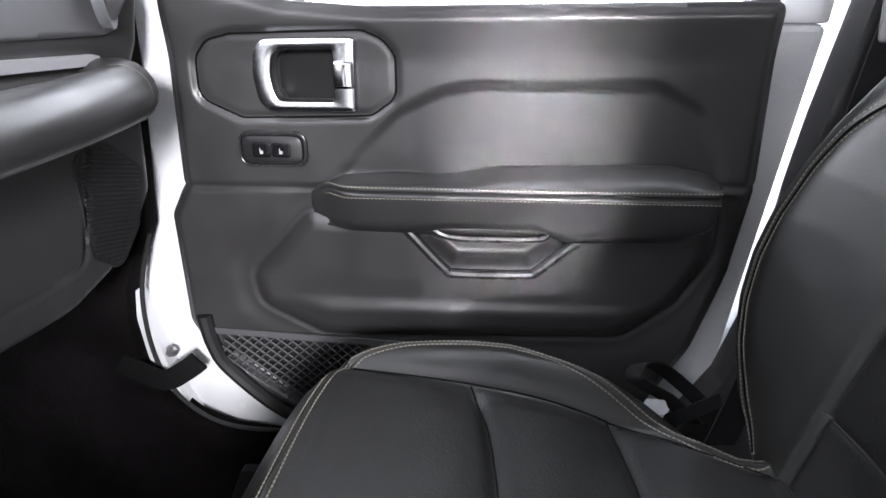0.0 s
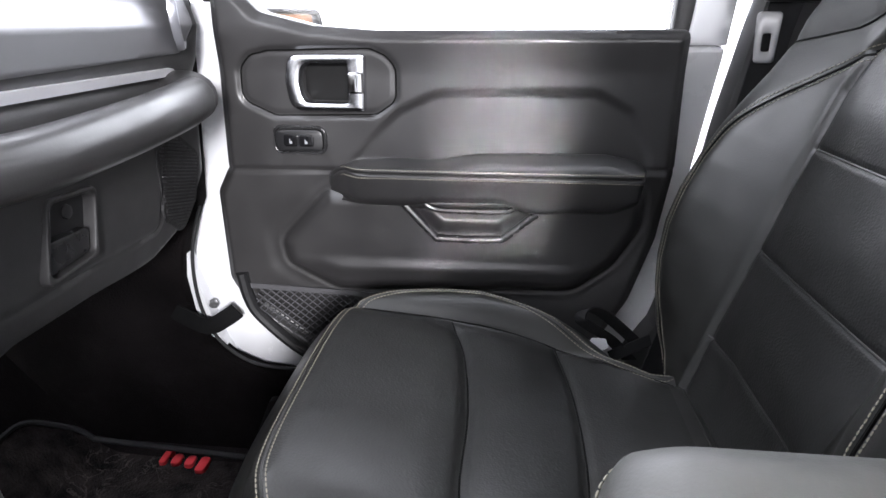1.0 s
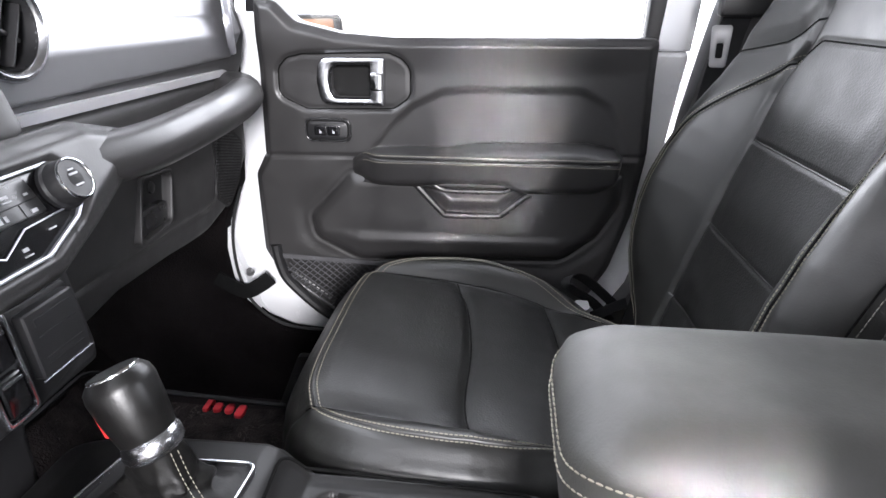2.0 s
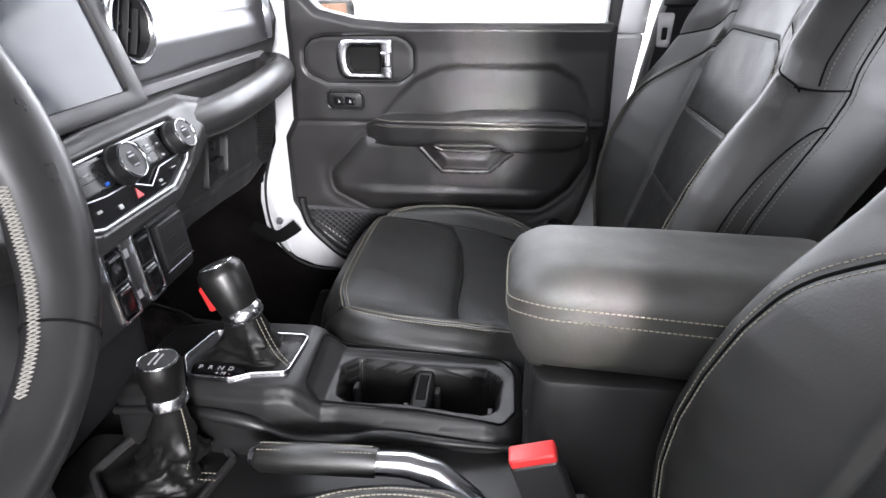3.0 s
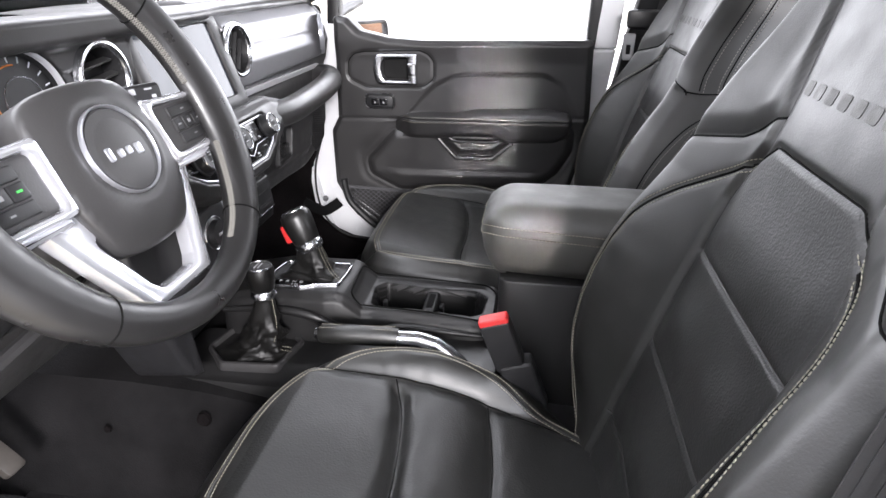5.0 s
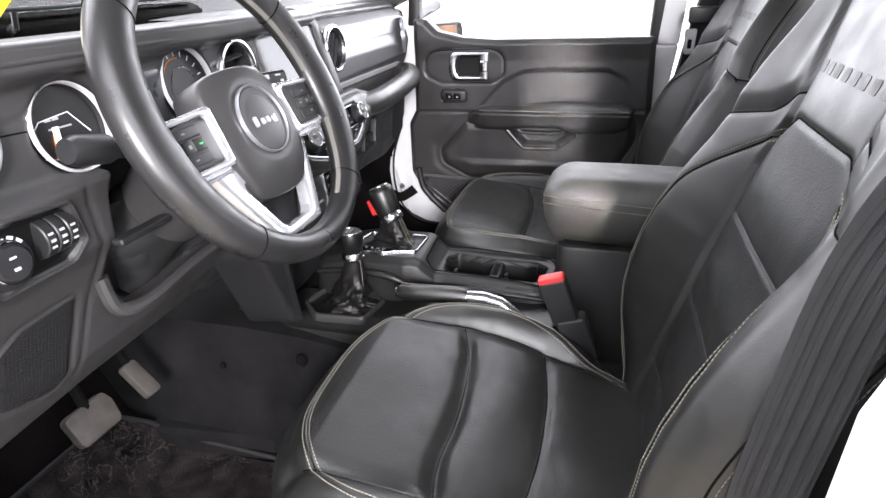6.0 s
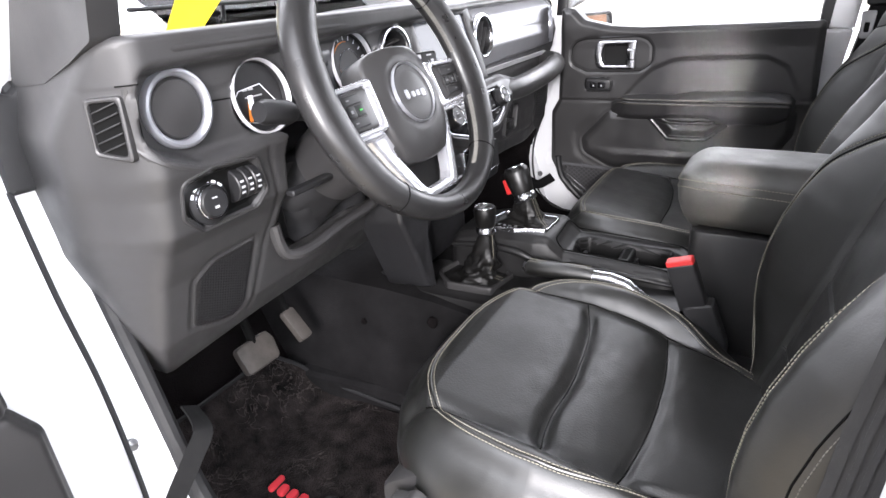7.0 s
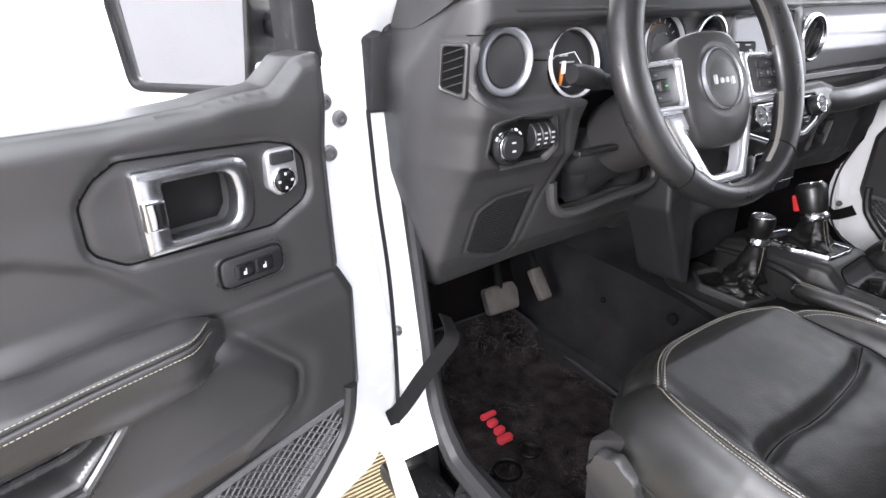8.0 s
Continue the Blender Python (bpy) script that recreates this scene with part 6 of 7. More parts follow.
def spoke_side(s):
    o = [(0.066, 0.041), (0.152, 0.037), (0.178, 0.021), (0.177, -0.012), (0.146, -0.028), (0.070, -0.029)]
    i = [(0.080, 0.032), (0.146, 0.029), (0.165, 0.016), (0.164, -0.008), (0.139, -0.019), (0.082, -0.020)]
    o, i = [rp([(s * x, y) for x, y in p], 0.008) for p in (o, i)]
    sp_ = part("side_spoke", prism(o, flat(pod_m), 0.002, 0.022, 0.005, i), SPOKE, wheel, "satin silver spoke frame")
    part("switch_pod", prism(i, flat(pod_m), 0.004, 0.018, 0.002), PLASTIC, sp_)
    for k, (x, y, w, h) in enumerate(((0.126, 0.006, 0.016, 0.014), (0.126, 0.0205, 0.050, 0.012), (0.126, -0.0085, 0.050, 0.012), (0.1085, 0.006, 0.016, 0.014), (0.1435, 0.006, 0.016, 0.014))):
        part("button", prism(rp([(s * x - w / 2, y - h / 2), (s * x + w / 2, y - h / 2), (s * x + w / 2, y + h / 2), (s * x - w / 2, y + h / 2)], 0.002, 2), flat(pod_m), 0.016, 0.0205, 0.001), PLASTIC_DEEP, sp_)
        part("mark", mark(pod_m @ Matrix.Translation((0, 0, 0.0206)), 0.005 if k else 0.004, 0.0016 if k else 0.004, (s * x, y)), MARK_DULL if not (s < 0 and k == 3) else GREEN, sp_)
    part("lower_arm", prism(rp([(s * 0.160, -0.016), (s * 0.172, -0.024), (s * 0.128, -0.036), (s * 0.078, -0.035), (s * 0.076, -0.027), (s * 0.134, -0.026)], 0.003), flat(pod_m), 0.0, 0.016, 0.004), SPOKE, sp_)


spoke_side(1)
spoke_side(-1)
LS_O = [(-0.104, -0.050), (0.104, -0.050), (0.082, -0.098), (0.060, -0.140), (0.050, -0.162), (-0.050, -0.162), (-0.060, -0.140), (-0.082, -0.098)]
LS_I = [(-0.064, -0.078), (0.064, -0.078), (0.050, -0.106), (0.034, -0.138), (0.026, -0.147), (-0.026, -0.147), (-0.034, -0.138), (-0.050, -0.106)]
part("lower_spoke", prism(rp(LS_O, 0.008), wp, -0.020, -0.004, 0.006, rp(LS_I, 0.008)), SPOKE, wheel, "satin silver lower spoke with an opening")
part("column_shroud", tube([tuple(col_m @ Vector((0, -0.008, h))) for h in (-0.015, -0.03, -0.06, -0.11, -0.17)], [0.05, 0.062, 0.066, 0.064, 0.06], 24), PLASTIC, wheel, "dark steering column shroud")
st = part("stalk", tube([tuple(col_m @ Vector(p)) for p in ((-0.05, 0.02, -0.05), (-0.10, 0.036, -0.045), (-0.15, 0.046, -0.04))], [0.010, 0.009, 0.011], 12), PLASTIC_DEEP, wheel)
part("stalk_end", tube([tuple(col_m @ Vector(p)) for p in ((-0.140, 0.044, -0.041), (-0.150, 0.046, -0.040), (-0.188, 0.053, -0.036), (-0.196, 0.054, -0.035))], [0.011, 0.015, 0.0155, 0.012], 14), PLASTIC_DEEP, st)
st2 = part("stalk", tube([tuple(col_m @ Vector(p)) for p in ((0.05, 0.005, -0.05), (0.10, 0.010, -0.045), (0.15, 0.016, -0.04))], [0.010, 0.010, 0.013], 12), PLASTIC_DEEP, wheel)
pd = axes((-0.262, -0.325, 1.381), (0.90, -0.25, 0.36))
paddle = part("stalk_end", prism(rp([(-0.050, -0.011), (0.040, -0.013), (0.044, 0.011), (-0.046, 0.010)], 0.006), flat(pd @ Matrix.Rotation(-0.12, 4, "Z")), -0.018, 0.0, 0.004), PLASTIC_DEEP, wheel, "black wiper stalk end with white print")
for x, y, w, h in ((-0.020, 0.005, 0.012, 0.0018), (-0.012, -0.005, 0.010, 0.0018), (0.006, 0.003, 0.007, 0.006), (0.008, -0.007, 0.010, 0.0020), (0.026, 0.004, 0.009, 0.0018), (0.030, -0.004, 0.005, 0.003)):
    part("mark", mark(pd @ Matrix.Rotation(-0.12, 4, "Z"), w, h, (x, y)), MARK, paddle)
part("tilt_lever", box((-0.345, -0.50, 1.236), (0.016, 0.085, 0.009), 0.004), PLASTIC_DEEP, wheel)

# ---- centre console ----
con = thing("centre_console", (-0.1, 0.05, 0.80), "charcoal centre console with two cup holders", "console")
C_OUTL = rp([(-0.40, -0.015, 0.03), (-0.40, 0.135, 0.03), (0.02, 0.140, 0.02), (0.105, 0.135, 0.02), (0.108, -0.002, 0.03), (0.06, -0.012, 0.02), (-0.12, -0.004, 0.03), (-0.20, -0.020, 0.03)], 0.03)
CUPS = rp([(-0.128, 0.028), (-0.11, 0.018), (-0.04, 0.022), (0.06, 0.014), (0.078, 0.026), (0.084, 0.088), (0.062, 0.107), (-0.025, 0.103), (-0.115, 0.111), (-0.136, 0.090)], 0.014)
CUP_RIM = rp([(-0.160, 0.006), (-0.02, 0.008), (0.085, -0.002), (0.098, 0.02), (0.099, 0.10), (0.08, 0.124), (-0.165, 0.128)], 0.02)


def con_high(q):
    x, y = q[:, 0], q[:, 1]
    z = np.interp(x, [-0.42, -0.36, -0.31, -0.180, -0.168, -0.152, -0.138, 0.11], [0.955, 0.972, 0.982, 0.982, 0.977, 0.961, 0.948, 0.942])
    e = -sdf(q, C_OUTL)[0]
    z -= 0.012 * (1 - step(e, 0, 0.014)) ** 1.5
    z -= 0.004 * inside(q, CUP_RIM, 0.005)
    cp_ = -sdf(q, CUPS)[0]
    z -= 0.085 * step(cp_, 0, 0.016)
    return z


cb = part("console_body", relief(C_OUTL, con_high, plan, 0.003, [(0.003, 0.006), (0.006, 0.04), (0.010, 0.10)]), CONSOLE, con)
# Black sheet over the pit: the wells' shade is put into colour.
part("cup_well", relief(CUPS, lambda q: con_high(q) + 0.0007 * step(-sdf(q, CUPS)[0], 0.001, 0.003) - 0.0005, plan, 0.003), DEEP_BLACK, con, "black cup holder well")
dv = part("cup_divider", box((-0.022, 0.062, 0.905), (0.026, 0.094, 0.060), 0.009), DEEP_BLACK, con, "black divider between the cup wells")
# Black block stands in for the shade inside the divider's slot.
part("slot_shade", box((-0.022, 0.066, 0.931), (0.013, 0.052, 0.010), 0.003), SEAM_SHADE, dv)
ridge_l = spline([(-0.392, -0.020, 0.938), (-0.30, -0.026, 0.950), (-0.225, -0.030, 0.945), (-0.165, -0.022, 0.916), (-0.105, -0.014, 0.912), (-0.06, -0.016, 0.925), (0.02, -0.022, 0.926), (0.10, -0.016, 0.918)], 8)
part("side_ridge", tube(ridge_l, [0.004 + 0.005 * math.sin(math.pi * min(1, 0.08 + k / len(ridge_l))) for k in range(len(ridge_l))], 12), CONSOLE, con, "moulded ridge along the console side")
part("rim_groove", tube(np.column_stack([np.vstack([CUP_RIM, CUP_RIM[:1]]), con_high(np.vstack([CUP_RIM, CUP_RIM[:1]])) + 0.0012]), 0.0016, 6), SEAM_SHADE, con)
for x in (-0.078, 0.032):
    part("cup_floor", lathe([(0.040, 0.0), (0.038, 0.003), (0.0, 0.003)], axes((x, 0.063, 0.858), (0, 0, 1))), DEEP_BLACK, con)
    for sx, sy in ((-1, 1), (1, -1)):
        part("grip_flap", box((x + sx * 0.036, 0.063 + sy * 0.018, 0.905), (0.008, 0.016, 0.030), 0.004), RUBBER, con, "black rubber cup grip")
BZ_O = rp([(-0.308, 0.094, 0.012), (-0.176, 0.096, 0.012), (-0.180, 0.012, 0.012), (-0.225, 0.004, 0.012), (-0.245, -0.008, 0.012), (-0.300, -0.006, 0.014), (-0.322, 0.03, 0.02)], 0.012)
BZ_I = rp([(-0.3045, 0.0905, 0.010), (-0.1795, 0.0925, 0.010), (-0.183, 0.0155, 0.010), (-0.2255, 0.0075, 0.010), (-0.246, -0.0045, 0.010), (-0.2985, -0.0025, 0.012), (-0.3185, 0.0315, 0.018)], 0.010)
part("shifter_bezel", prism(BZ_O, plan, 0.972, 0.989, 0.002, BZ_I), SATIN, con, "bright shifter surround")
gp_ = part("gear_plate", prism(rp([(-0.305, 0.024), (-0.235, 0.020), (-0.228, 0.002), (-0.252, -0.002), (-0.298, 0.000)], 0.008), plan, 0.978, 0.9855, 0.001), GLOSS, con, "gloss black gear letter plate")


def letters(word, size, gap, m, mat, parent):
    for i, ch in enumerate(word):
        cu = bpy.data.curves.new("gear_letter", "FONT")
        cu.body, cu.size, cu.extrude, cu.align_x, cu.align_y = ch, size, 0.0002, "CENTER", "CENTER"
        tmp = new("gear_letter", cu)
        dg = bpy.context.evaluated_depsgraph_get()
        me = bpy.data.meshes.new_from_object(tmp.evaluated_get(dg))
        bpy.data.objects.remove(tmp)
        v = np.array([tuple(x.co) for x in me.vertices])
        f = [tuple(q.vertices) for q in me.polygons]
        part("gear_letter", moved((v, f), m @ Matrix.Translation((i * gap, 0, 0))), mat, parent, smooth=0)


letters("PRND", 0.010, 0.0130, axes((-0.291, 0.014, 0.9862), (0, 0, 1), (1, 0.0, 0)), MARK, gp_)
letters("+M-", 0.008, 0.008, axes((-0.266, 0.004, 0.9862), (0, 0, 1), (1, 0.0, 0)), MARK, gp_)


def boot(name, base, base_z, top, r_top, parent, folds, k=10):
    """A leather gaiter from a base outline up to a lever."""
    base = resample(np.vstack([base, base[:1]]), 0.006)[:-1]
    n = len(base)
    c = base.mean(0)
    v, f = [], []
    for i in range(k):
        s = i / (k - 1)
        for j, p in enumerate(base):
            a = math.atan2(p[1] - c[1], p[0] - c[0])
            q = np.array([top[0] + r_top * math.cos(a), top[1] + r_top * math.sin(a)])
            e = s ** 0.55
            w = 1 + folds * (1.6 * noise.noise((math.cos(a) * 1.6, math.sin(a) * 1.6, s * 5 + base_z * 40)) + 1.1 * noise.noise((math.cos(a) * 3.4 + 5, math.sin(a) * 3.4, s * 11 + base_z * 30)) + 0.7 * math.sin(16 * s + 2.5 * math.sin(2 * a))) * math.sin(math.pi * min(1, s + 0.15))
            xy = (p + (q - p) * e)
            m = np.array(c) + (np.array(top[:2]) - c) * e
            xy = m + (xy - m) * w
            v.append((xy[0], xy[1], base_z + (top[2] - base_z) * (s ** 1.3)))
    for i in range(k - 1):
        f += [(i * n + j, i * n + (j + 1) % n, i * n + n + (j + 1) % n, i * n + n + j) for j in range(n)]
    return part(name, (np.array(v), f), GAITER, parent, "creased black leather gaiter")


sh_ = thing("gear_lever", (-0.25, 0.05, 0.98), "automatic gear lever with leather knob and silver collar", "gear lever")
bt = boot("gaiter", rp([(-0.298, 0.088), (-0.186, 0.089), (-0.188, 0.020), (-0.222, 0.016), (-0.236, 0.030), (-0.304, 0.034)], 0.012), 0.982, (-0.243, 0.052, 1.046), 0.019, sh_, 0.11, 26)
kd = Vector((-0.40, 0.12, 0.90)).normalized()
km = axes((-0.242, 0.052, 1.036), kd)
part("collar", lathe([(0.018, -0.004), (0.024, 0.0), (0.026, 0.004), (0.0255, 0.012), (0.023, 0.016)], km), SATIN, sh_)
kn = part("knob", lathe([(0.021, 0.012), (0.024, 0.018), (0.027, 0.040), (0.0285, 0.062), (0.027, 0.070), (0.022, 0.0755), (0.0, 0.077)], km, 32), GLOSS_LEATHER, sh_, "black leather knob")
part("knob_cap", lathe([(0.0205, 0.0755), (0.019, 0.0778), (0.0, 0.0785)], km, 28), PLASTIC, kn)
part("cap_ring", ring(km @ Matrix.Translation((0, 0, 0.0755)), 0.0215, 0.0015, 0.002, 28), CHROME, kn)
part("release_button", box((0, 0, 0), (0.014, 0.018, 0.034), 0.004), RED, kn, "red release button").data.transform(km @ Matrix.Translation((0.002, 0.029, 0.040)))
part("stitching", stitches([spline([(-0.222, 0.040, 1.042), (-0.212, 0.034, 1.022), (-0.200, 0.030, 1.0), (-0.186, 0.026, 0.988)], 6), spline([(-0.218, 0.044, 1.042), (-0.208, 0.038, 1.022), (-0.196, 0.034, 1.0), (-0.183, 0.030, 0.988)], 6)], 0.0032, 0.0042, 0.0005), THREAD, bt)

# driver-side shelf with transfer lever and parking brake
shelf = part("side_shelf", relief(rp([(-0.44, -0.135, 0.04), (-0.44, -0.010, 0.02), (0.11, -0.008, 0.02), (0.11, -0.125, 0.02), (-0.20, -0.140, 0.05)], 0.03), lambda q: 0.888 - 0.02 * step(-q[:, 1], 0.10, 0.135) + 0.020 * step(q[:, 0], -0.22, -0.12), plan, 0.008, [(0.004, 0.01), (0.008, 0.08)]), CONSOLE, con)
TB = rp([(-0.390, -0.075), (-0.375, -0.020), (-0.275, -0.018), (-0.248, -0.040), (-0.262, -0.108), (-0.350, -0.112)], 0.014)
tl = thing("transfer_lever", (-0.31, -0.065, 0.89), "short transfer case lever with round silver-capped knob", "lever")
part("boot_frame", prism(rp([(-0.402, -0.078), (-0.385, -0.010), (-0.268, -0.008), (-0.236, -0.036), (-0.252, -0.118), (-0.356, -0.124)], 0.016), plan, 0.880, 0.897, 0.006, rp([(-0.392, -0.076), (-0.378, -0.018), (-0.272, -0.016), (-0.245, -0.040), (-0.260, -0.110), (-0.352, -0.114)], 0.014)), PLASTIC, tl)
tb = boot("gaiter", TB, 0.888, (-0.283, -0.071, 1.002), 0.015, tl, 0.20, 34)
tm = axes((-0.283, -0.071, 1.001), (-0.02, 0.0, 1.0))
part("collar", lathe([(0.014, -0.004), (0.019, 0.0), (0.0215, 0.004), (0.021, 0.012), (0.018, 0.016)], tm), SATIN, tl)
tk = part("knob", lathe([(0.018, 0.014), (0.0205, 0.020), (0.023, 0.040), (0.0235, 0.050), (0.0215, 0.057), (0.0, 0.058)], tm, 32), GLOSS_LEATHER, tl, "black knob")
part("cap_ring", ring(tm @ Matrix.Translation((0, 0, 0.0565)), 0.0205, 0.002, 0.0025, 32), CHROME, tk)
part("cap_disc", lathe([(0.0185, 0.0575), (0.0, 0.0590)], tm, 28), PLASTIC, tk)
part("mark", join(mark(tm @ Matrix.Translation((0, 0, 0.059)), 0.020, 0.0016, (0, 0.004)), mark(tm @ Matrix.Translation((0, 0, 0.059)), 0.018, 0.0016, (0, -0.002))), MARK, tk)
part("stitching", stitches([spline([(-0.266, -0.078, 1.0), (-0.262, -0.084, 0.95), (-0.268, -0.09, 0.915), (-0.245, -0.08, 0.90)], 6), spline([(-0.268, -0.074, 1.0), (-0.265, -0.078, 0.95), (-0.272, -0.082, 0.916), (-0.248, -0.072, 0.902)], 6)], 0.0032, 0.0042, 0.0005), THREAD, tb)

hb_ = thing("parking_brake", (-0.07, -0.08, 0.90), "leather-gripped parking brake lever with silver stem", "brake lever")
gr = part("grip", tube([(-0.188, -0.082, 0.944), (-0.182, -0.082, 0.944), (-0.14, -0.081, 0.946), (-0.075, -0.079, 0.946), (-0.054, -0.078, 0.944)], [0.012, 0.016, 0.017, 0.017, 0.016], 16), LEATHER, hb_)
part("end_button", tube([(-0.194, -0.082, 0.944), (-0.186, -0.082, 0.944)], [0.010, 0.012], 14), SATIN, hb_)
part("stem", tube([(-0.055, -0.078, 0.944), (-0.02, -0.076, 0.943), (0.01, -0.078, 0.936), (0.05, -0.088, 0.912), (0.07, -0.09, 0.89)], [0.0135, 0.0145, 0.015, 0.014, 0.012], 14), SATIN, hb_, "silver stem")
part("stitching", stitches([np.array([(-0.182, -0.087, 0.9600), (-0.06, -0.083, 0.9625)]), np.array([(-0.182, -0.077, 0.9605), (-0.06, -0.073, 0.9625)])], 0.0032, 0.0044, 0.0005), THREAD, gr)

# storage bin with padded lid
bn = thing("storage_bin", (0.25, 0.0, 0.70), "tall console bin with padded leather lid", "console bin")
part("bin_body", prism(rp([(0.108, -0.068, 0.02), (0.41, -0.072, 0.03), (0.41, 0.075, 0.03), (0.108, 0.078, 0.02)], 0.02), plan, 0.62, 1.060, 0.006), CONSOLE, bn)
part("bin_rib", box((0.112, -0.02, 0.955), (0.012, 0.012, 0.05), 0.004), PLASTIC, bn)
LID = rp([(0.082, -0.076, 0.045), (0.43, -0.085, 0.03), (0.43, 0.080, 0.03), (0.084, 0.077, 0.045)], 0.02, 8)


def lid_high(q):
    tx = np.clip(np.minimum(q[:, 0] - 0.078, 0.436 - q[:, 0]) / 0.055, 0, 1)
    ty = np.clip((0.086 - np.abs(q[:, 1] + 0.002)) / 0.050, 0, 1)
    crown = (1 - (1 - tx) ** 2.4) * (1 - (1 - ty) ** 2.6)
    return 1.148 + 0.034 * crown - 0.004 * step(q[:, 0], 0.2, 0.43)


ld = part("lid", relief(LID, lid_high, plan, 0.006, [(0.002, 0.005), (0.0038, 0.011), (0.0032, 0.016), (0.0044, 0.024), (0.001, 0.050), (-0.008, 0.074), (-0.020, 0.092), (-0.036, 0.102)]), LID_LEATHER, bn, "padded black leather lid")
nl = sdf(LID, LID)[2]
rows = []
for off, fall in ((0.0044, 0.0105), (0.0050, 0.0235)):
    loop = np.vstack([LID, LID[:1]])
    q = np.column_stack([loop + np.vstack([nl, nl[:1]]) * off, lid_high(loop) - fall])
    rows.append(resample(q, 0.004))
part("stitching", stitches(rows), THREAD, ld, "pale double stitching round the lid")

# ---- belts and buckles ----
bk_ = thing("belt_buckle", (0.10, -0.115, 0.88), "black belt buckle with a red release button", "buckle")
bmx = axes((0.122, -0.131, 0.986), (-0.35, -0.10, 1.0), (1, 0, 0))
b1 = part("buckle_body", box((0, 0, 0), (0.046, 0.026, 0.09), 0.006), PLASTIC_DEEP, bk_)
b1.data.transform(bmx)
b2 = part("release_button", box((0, 0, 0), (0.044, 0.020, 0.018), 0.004), RED, bk_, "red release button")
b2.data.transform(bmx @ Matrix.Translation((0, -0.001, 0.044)))
b3 = part("buckle_boot", box((0, 0, 0), (0.052, 0.032, 0.10), 0.008), RUBBER, bk_)
b3.data.transform(bmx @ Matrix.Translation((0.008, 0, -0.085)))

belt = thing("seat_belt", (0.37, 0.70, 0.9), "black woven seat belt hanging by the centre pillar", "seat belt")
part("webbing", ribbon(spline([(0.46, 0.690, 1.80), (0.41, 0.688, 1.45), (0.385, 0.682, 1.34), (0.36, 0.680, 1.15), (0.33, 0.685, 0.95), (0.30, 0.69, 0.80)], 6), (1, 0.3, 0), 0.048, 0.0016), CLOTH, belt)
part("guide", box((0.395, 0.672, 1.392), (0.075, 0.026, 0.042), 0.010), PLASTIC_DEEP, belt)
tm2 = axes((0.368, 0.668, 1.330), (-0.2, -1, 0.1), (1, 0, 0))
part("tongue", prism(rp([(-0.012, -0.032), (0.012, -0.032), (0.015, 0.03), (-0.015, 0.03)], 0.006), flat(tm2), 0, 0.003, 0.001, rp([(-0.005, -0.018), (0.005, -0.018), (0.005, 0.004), (-0.005, 0.004)], 0.003)), BOLT, belt)
anchor = thing("belt_anchor", (0.22, 0.675, 0.86), "looped belt end with pale label by the seat", "belt anchor")
st_ = part("strap", ribbon(spline([(0.262, 0.692, 0.83), (0.225, 0.680, 0.872), (0.188, 0.665, 0.902), (0.172, 0.662, 0.917), (0.182, 0.668, 0.930), (0.205, 0.676, 0.922), (0.245, 0.690, 0.885), (0.28, 0.697, 0.85)], 8), (0.45, -0.55, 0.55), 0.026, 0.002), CLOTH, anchor)
part("label", prism(rp([(-0.016, -0.006), (0.0, -0.013), (0.016, -0.005), (0.012, 0.009), (-0.010, 0.010)], 0.003, 2), flat(axes((0.203, 0.664, 0.872), (-0.2, -0.8, 0.6), (1, 0, 0))), -0.001, 0.001), MARK, anchor, "pale paper label")
part("strap_end", ribbon(spline([(0.225, 0.672, 0.845), (0.26, 0.68, 0.86), (0.29, 0.69, 0.87)], 6), (0.2, 0.2, 1), 0.02, 0.002), CLOTH, anchor)
dbelt = thing("seat_belt", (0.37, -0.71, 0.9), "black woven seat belt beside the seat back", "seat belt")
part("webbing", ribbon(spline([(0.46, -0.690, 1.80), (0.42, -0.672, 1.52), (0.365, -0.650, 1.40), (0.338, -0.644, 1.32), (0.322, -0.642, 1.20), (0.311, -0.642, 1.08), (0.300, -0.655, 0.90), (0.29, -0.675, 0.70)], 6), (1, -0.25, 0), 0.050, 0.0018), BELT, dbelt)
for off in (-0.018, -0.009, 0.0, 0.009, 0.018):
    part("belt_rib", ribbon(spline([(0.365 + off, -0.6525 - 0.25 * off, 1.40), (0.338 + off, -0.6465 - 0.25 * off, 1.32), (0.322 + off, -0.6445 - 0.25 * off, 1.20), (0.311 + off, -0.6445 - 0.25 * off, 1.08), (0.300 + off, -0.6575 - 0.25 * off, 0.90)], 6), (1, -0.25, 0), 0.0045, 0.0008), BELT, dbelt)
part("guide", box((0.372, -0.648, 1.415), (0.07, 0.022, 0.045), 0.009), PLASTIC_DEEP, dbelt)

# ---- footwell ----
br = thing("brake_pedal", (-0.65, -0.41, 0.75), "worn grey brake pedal pad on a black arm", "pedal")
pm = axes((-0.652, -0.408, 0.812), (0.86, -0.1, 0.5), (0, 1, 0))
pd = part("pad", prism(rp([(-0.042, -0.031), (0.039, -0.031), (0.046, 0.01), (0.039, 0.031), (-0.041, 0.031)], 0.012), flat(pm), -0.012, 0.008, 0.004), STEEL, br, "worn dusty grey pad")
# Arm coloured flat black so it sinks into the footwell shade.
part("arm", tube([(-0.66, -0.405, 0.82), (-0.70, -0.40, 0.95), (-0.72, -0.395, 1.15)], 0.009, 10), SEAM_SHADE, br)
ac = thing("accelerator_pedal", (-0.64, -0.30, 0.75), "narrow grey accelerator pedal", "pedal")
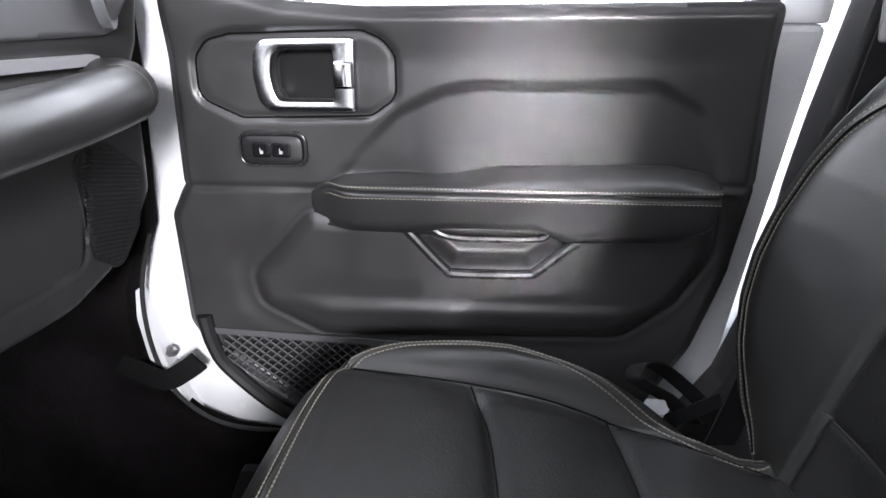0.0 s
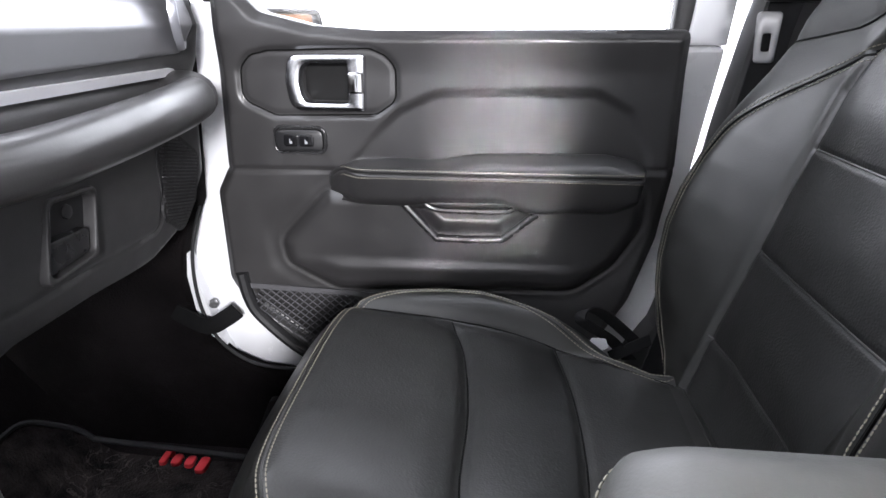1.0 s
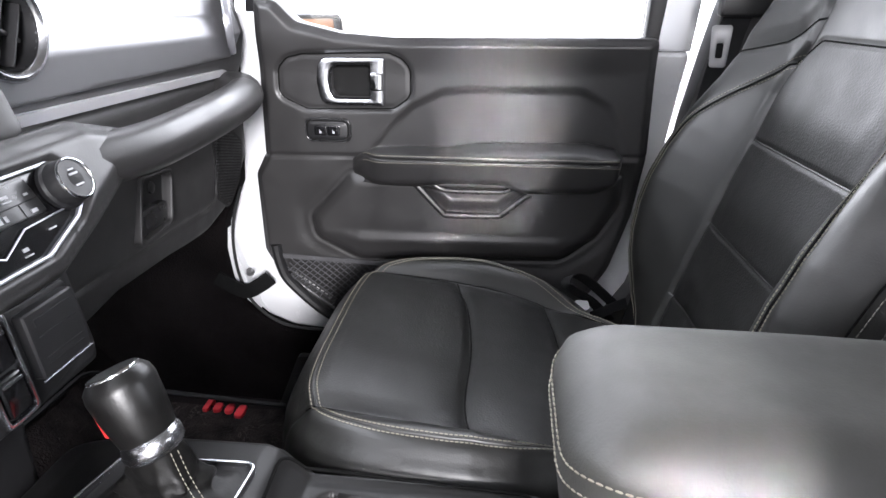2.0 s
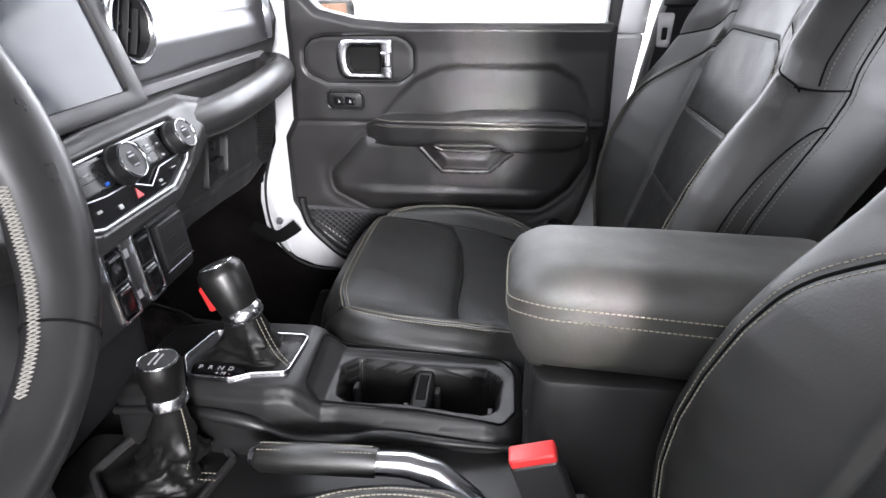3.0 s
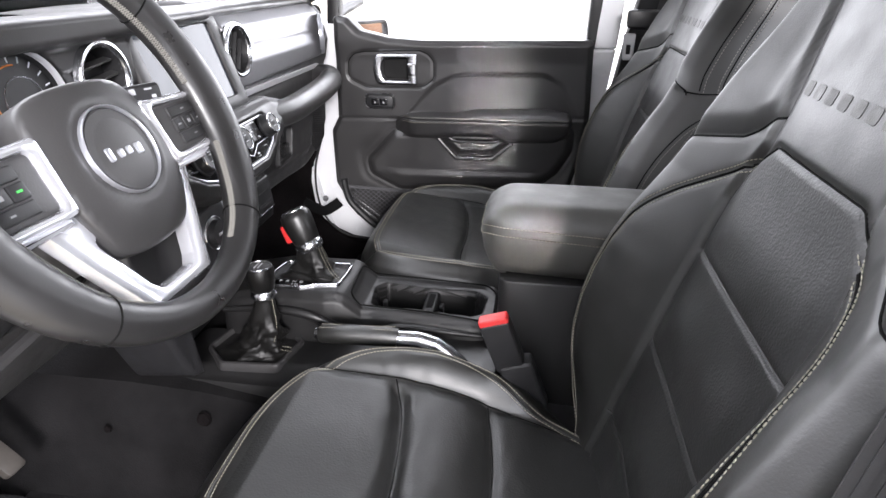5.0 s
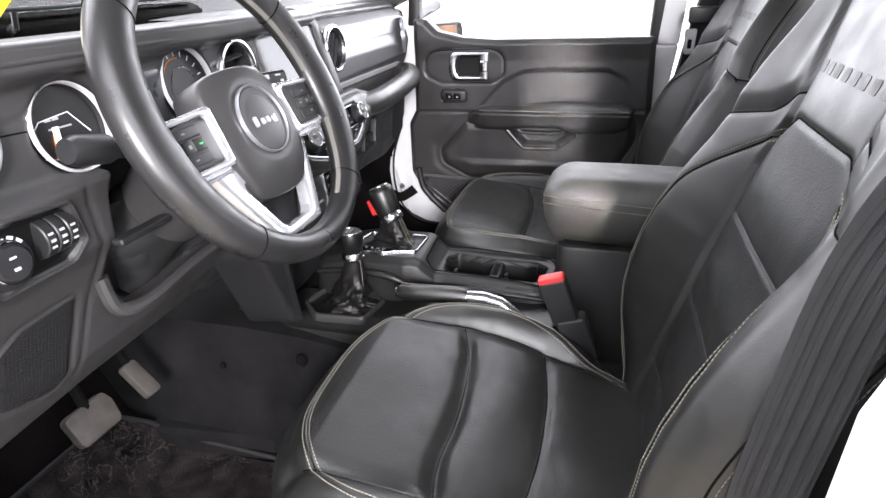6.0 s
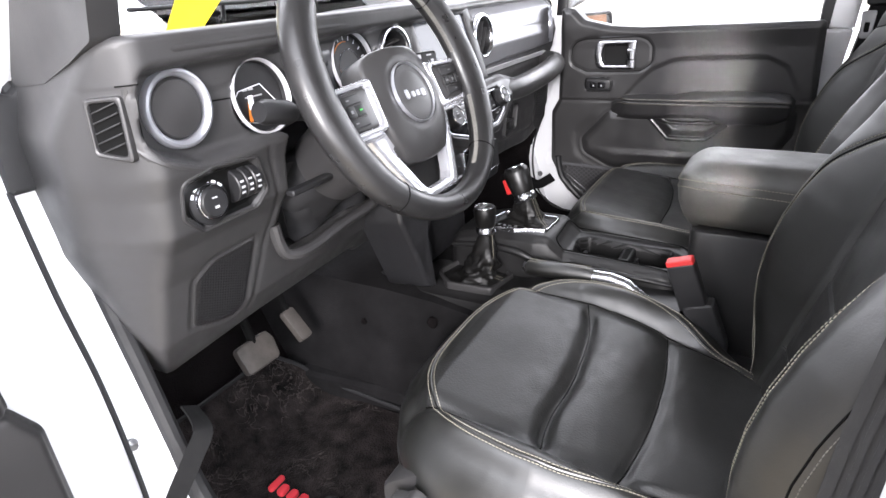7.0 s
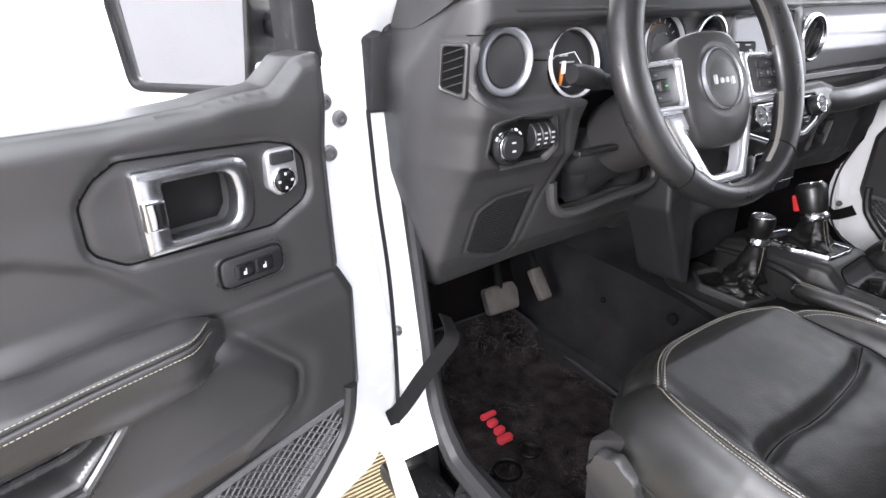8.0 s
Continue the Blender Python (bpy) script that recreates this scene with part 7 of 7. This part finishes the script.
am = axes((-0.634, -0.305, 0.828), (0.80, -0.05, 0.6), (0, 1, 0))
part("pad", prism(rp([(-0.016, -0.038), (0.017, -0.038), (0.014, 0.038), (-0.018, 0.038)], 0.008), flat(am), -0.010, 0.006, 0.003), STEEL, ac)
# Same flat black here: footwell shade put into the arm's colour.
part("arm", tube([(-0.645, -0.305, 0.83), (-0.72, -0.30, 0.98), (-0.75, -0.30, 1.15)], 0.008, 10), SEAM_SHADE, ac)


single("tunnel_ledge", box((-0.575, -0.200, 0.612), (0.30, 0.085, 0.075), 0.022, Matrix.Rotation(0.10, 4, "Z")), TUNNEL, "carpeted ledge at the foot of the tunnel", "ledge", "structure")


def floor_mat(cy, name, label):
    ob = thing(name, (-0.45, cy, 0.585), label, "floor mat", "floor mats")
    s = -1 if cy < 0 else 1
    o = rp([(-0.76, cy - 0.20), (-0.76, cy + 0.16), (-0.70, cy + 0.215), (-0.16, cy + 0.215), (-0.16, cy - 0.225), (-0.66, cy - 0.225)], 0.05)

    def high(q):
        h = 0.594 + 0.11 * step(-q[:, 0], 0.60, 0.78) ** 1.5
        h += 0.004 * np.array([noise.noise((a * 14, b * 14, 5)) for a, b in q])
        h += 0.0035 * np.array([abs(noise.noise((a * 42, b * 30, 9))) for a, b in q]) * (np.hypot(q[:, 0] + 0.47, q[:, 1] - cy - 0.06) < 0.15)
        e = -sdf(q, o)[0]
        return h + 0.006 * (1 - step(e, 0.0, 0.012))
    mt = part("mat", relief(o, high, plan, 0.009, [(0.002, 0.008)]), MAT, ob)
    part("bound_edge", tube(np.column_stack([np.vstack([o, o[:1]]), high(np.vstack([o, o[:1]])) + 0.001]), 0.005, 6), CLOTH, mt)
    for x, w, h, dx in ((-0.549, 0.013, 0.040, 0.006), (-0.525, 0.017, 0.025, -0.001), (-0.499, 0.017, 0.025, -0.003), (-0.473, 0.018, 0.036, -0.009)):
        yy = cy - s * 0.0 + (-0.067 if cy < 0 else 0.212) + dx
        part("emblem_block", prism(rp([(x - w / 2, yy - h / 2), (x + w / 2, yy - h / 2), (x + w / 2, yy + h / 2), (x - w / 2, yy + h / 2)], 0.007, 3), plan, 0.59, 0.6035, 0.002), RED_CLOTH, mt, "red stitched block")
    return ob


dm = floor_mat(-0.455, "floor_mat", "dusty black carpet floor mat with a red stitched emblem")
floor_mat(0.43, "floor_mat", "black carpet floor mat with a red stitched emblem")
part("eyelet", join(ring(axes((-0.40, -0.585, 0.600), (0, 0, 1)), 0.030, 0.006, 0.006, 28), ring(axes((-0.415, -0.515, 0.600), (0, 0, 1)), 0.022, 0.008, 0.006, 28)), DEEP_BLACK, dm)
# door check straps and jamb bolts
cs = single("door_check_strap", ribbon(spline([(-0.46, -0.695, 0.955), (-0.415, -0.712, 0.944), (-0.414, -0.735, 0.918), (-0.421, -0.765, 0.880), (-0.431, -0.790, 0.838), (-0.435, -0.808, 0.818), (-0.439, -0.822, 0.812)], 6), (0.73, 0.44, -0.51), 0.026, 0.003), STRAP, "black webbing door check strap", "strap")
cs2 = single("door_check_strap", ribbon(spline([(-0.515, 0.700, 0.875), (-0.50, 0.700, 0.865), (-0.46, 0.704, 0.845), (-0.43, 0.710, 0.858), (-0.41, 0.716, 0.872)], 6), (0, 0, 1), 0.030, 0.006), STRAP, "black webbing door check strap folded at the closed door", "strap")
for x, y, z, n in ((-0.483, -0.775, 0.942, (1, 0, 0)), (-0.462, 0.738, 0.872, (0, -1, 0))):
    single("jamb_bolt", lathe([(0.0, 0.010), (0.005, 0.009), (0.0065, 0.004), (0.009, 0.002), (0.009, -0.002)], axes((x, y, z), n, (0, 0.3, 1)), 14), BOLT, "dark steel bolt on the white door jamb", "bolt")

# weather strip block on the driver's hinge pillar and the side step below
bracket = rp([(-0.772, 1.285), (-0.722, 1.283), (-0.706, 1.42), (-0.735, 1.395), (-0.748, 1.402), (-0.764, 1.392)], 0.006)
single("pillar_bracket", prism(bracket, lambda p: np.column_stack([np.asarray(p)[:, 2], np.asarray(p)[:, 0], np.asarray(p)[:, 1]]), -0.60, -0.553, 0.006), RUBBER, "grey-black rubber weather strip block on the white pillar", "weather strip")
sd = thing("sill_tread_plate", (-0.2, -0.755, 0.60), "black ridged tread plate along the driver's sill", "tread plate")
part("board", box((0.45, -0.757, 0.612), (1.96, 0.085, 0.036), 0.012), PLASTIC_DEEP, sd)
for i in range(64):
    part("tread_bar", box((-0.44 + (i // 4) * 0.034 + (i % 2) * 0.017, -0.783 + (i % 4) * 0.018, 0.6315), (0.016, 0.005, 0.004), 0.0), RUBBER, sd)
part("end_bracket", box((-0.515, -0.742, 0.622), (0.07, 0.060, 0.05), 0.022), PLASTIC, sd)
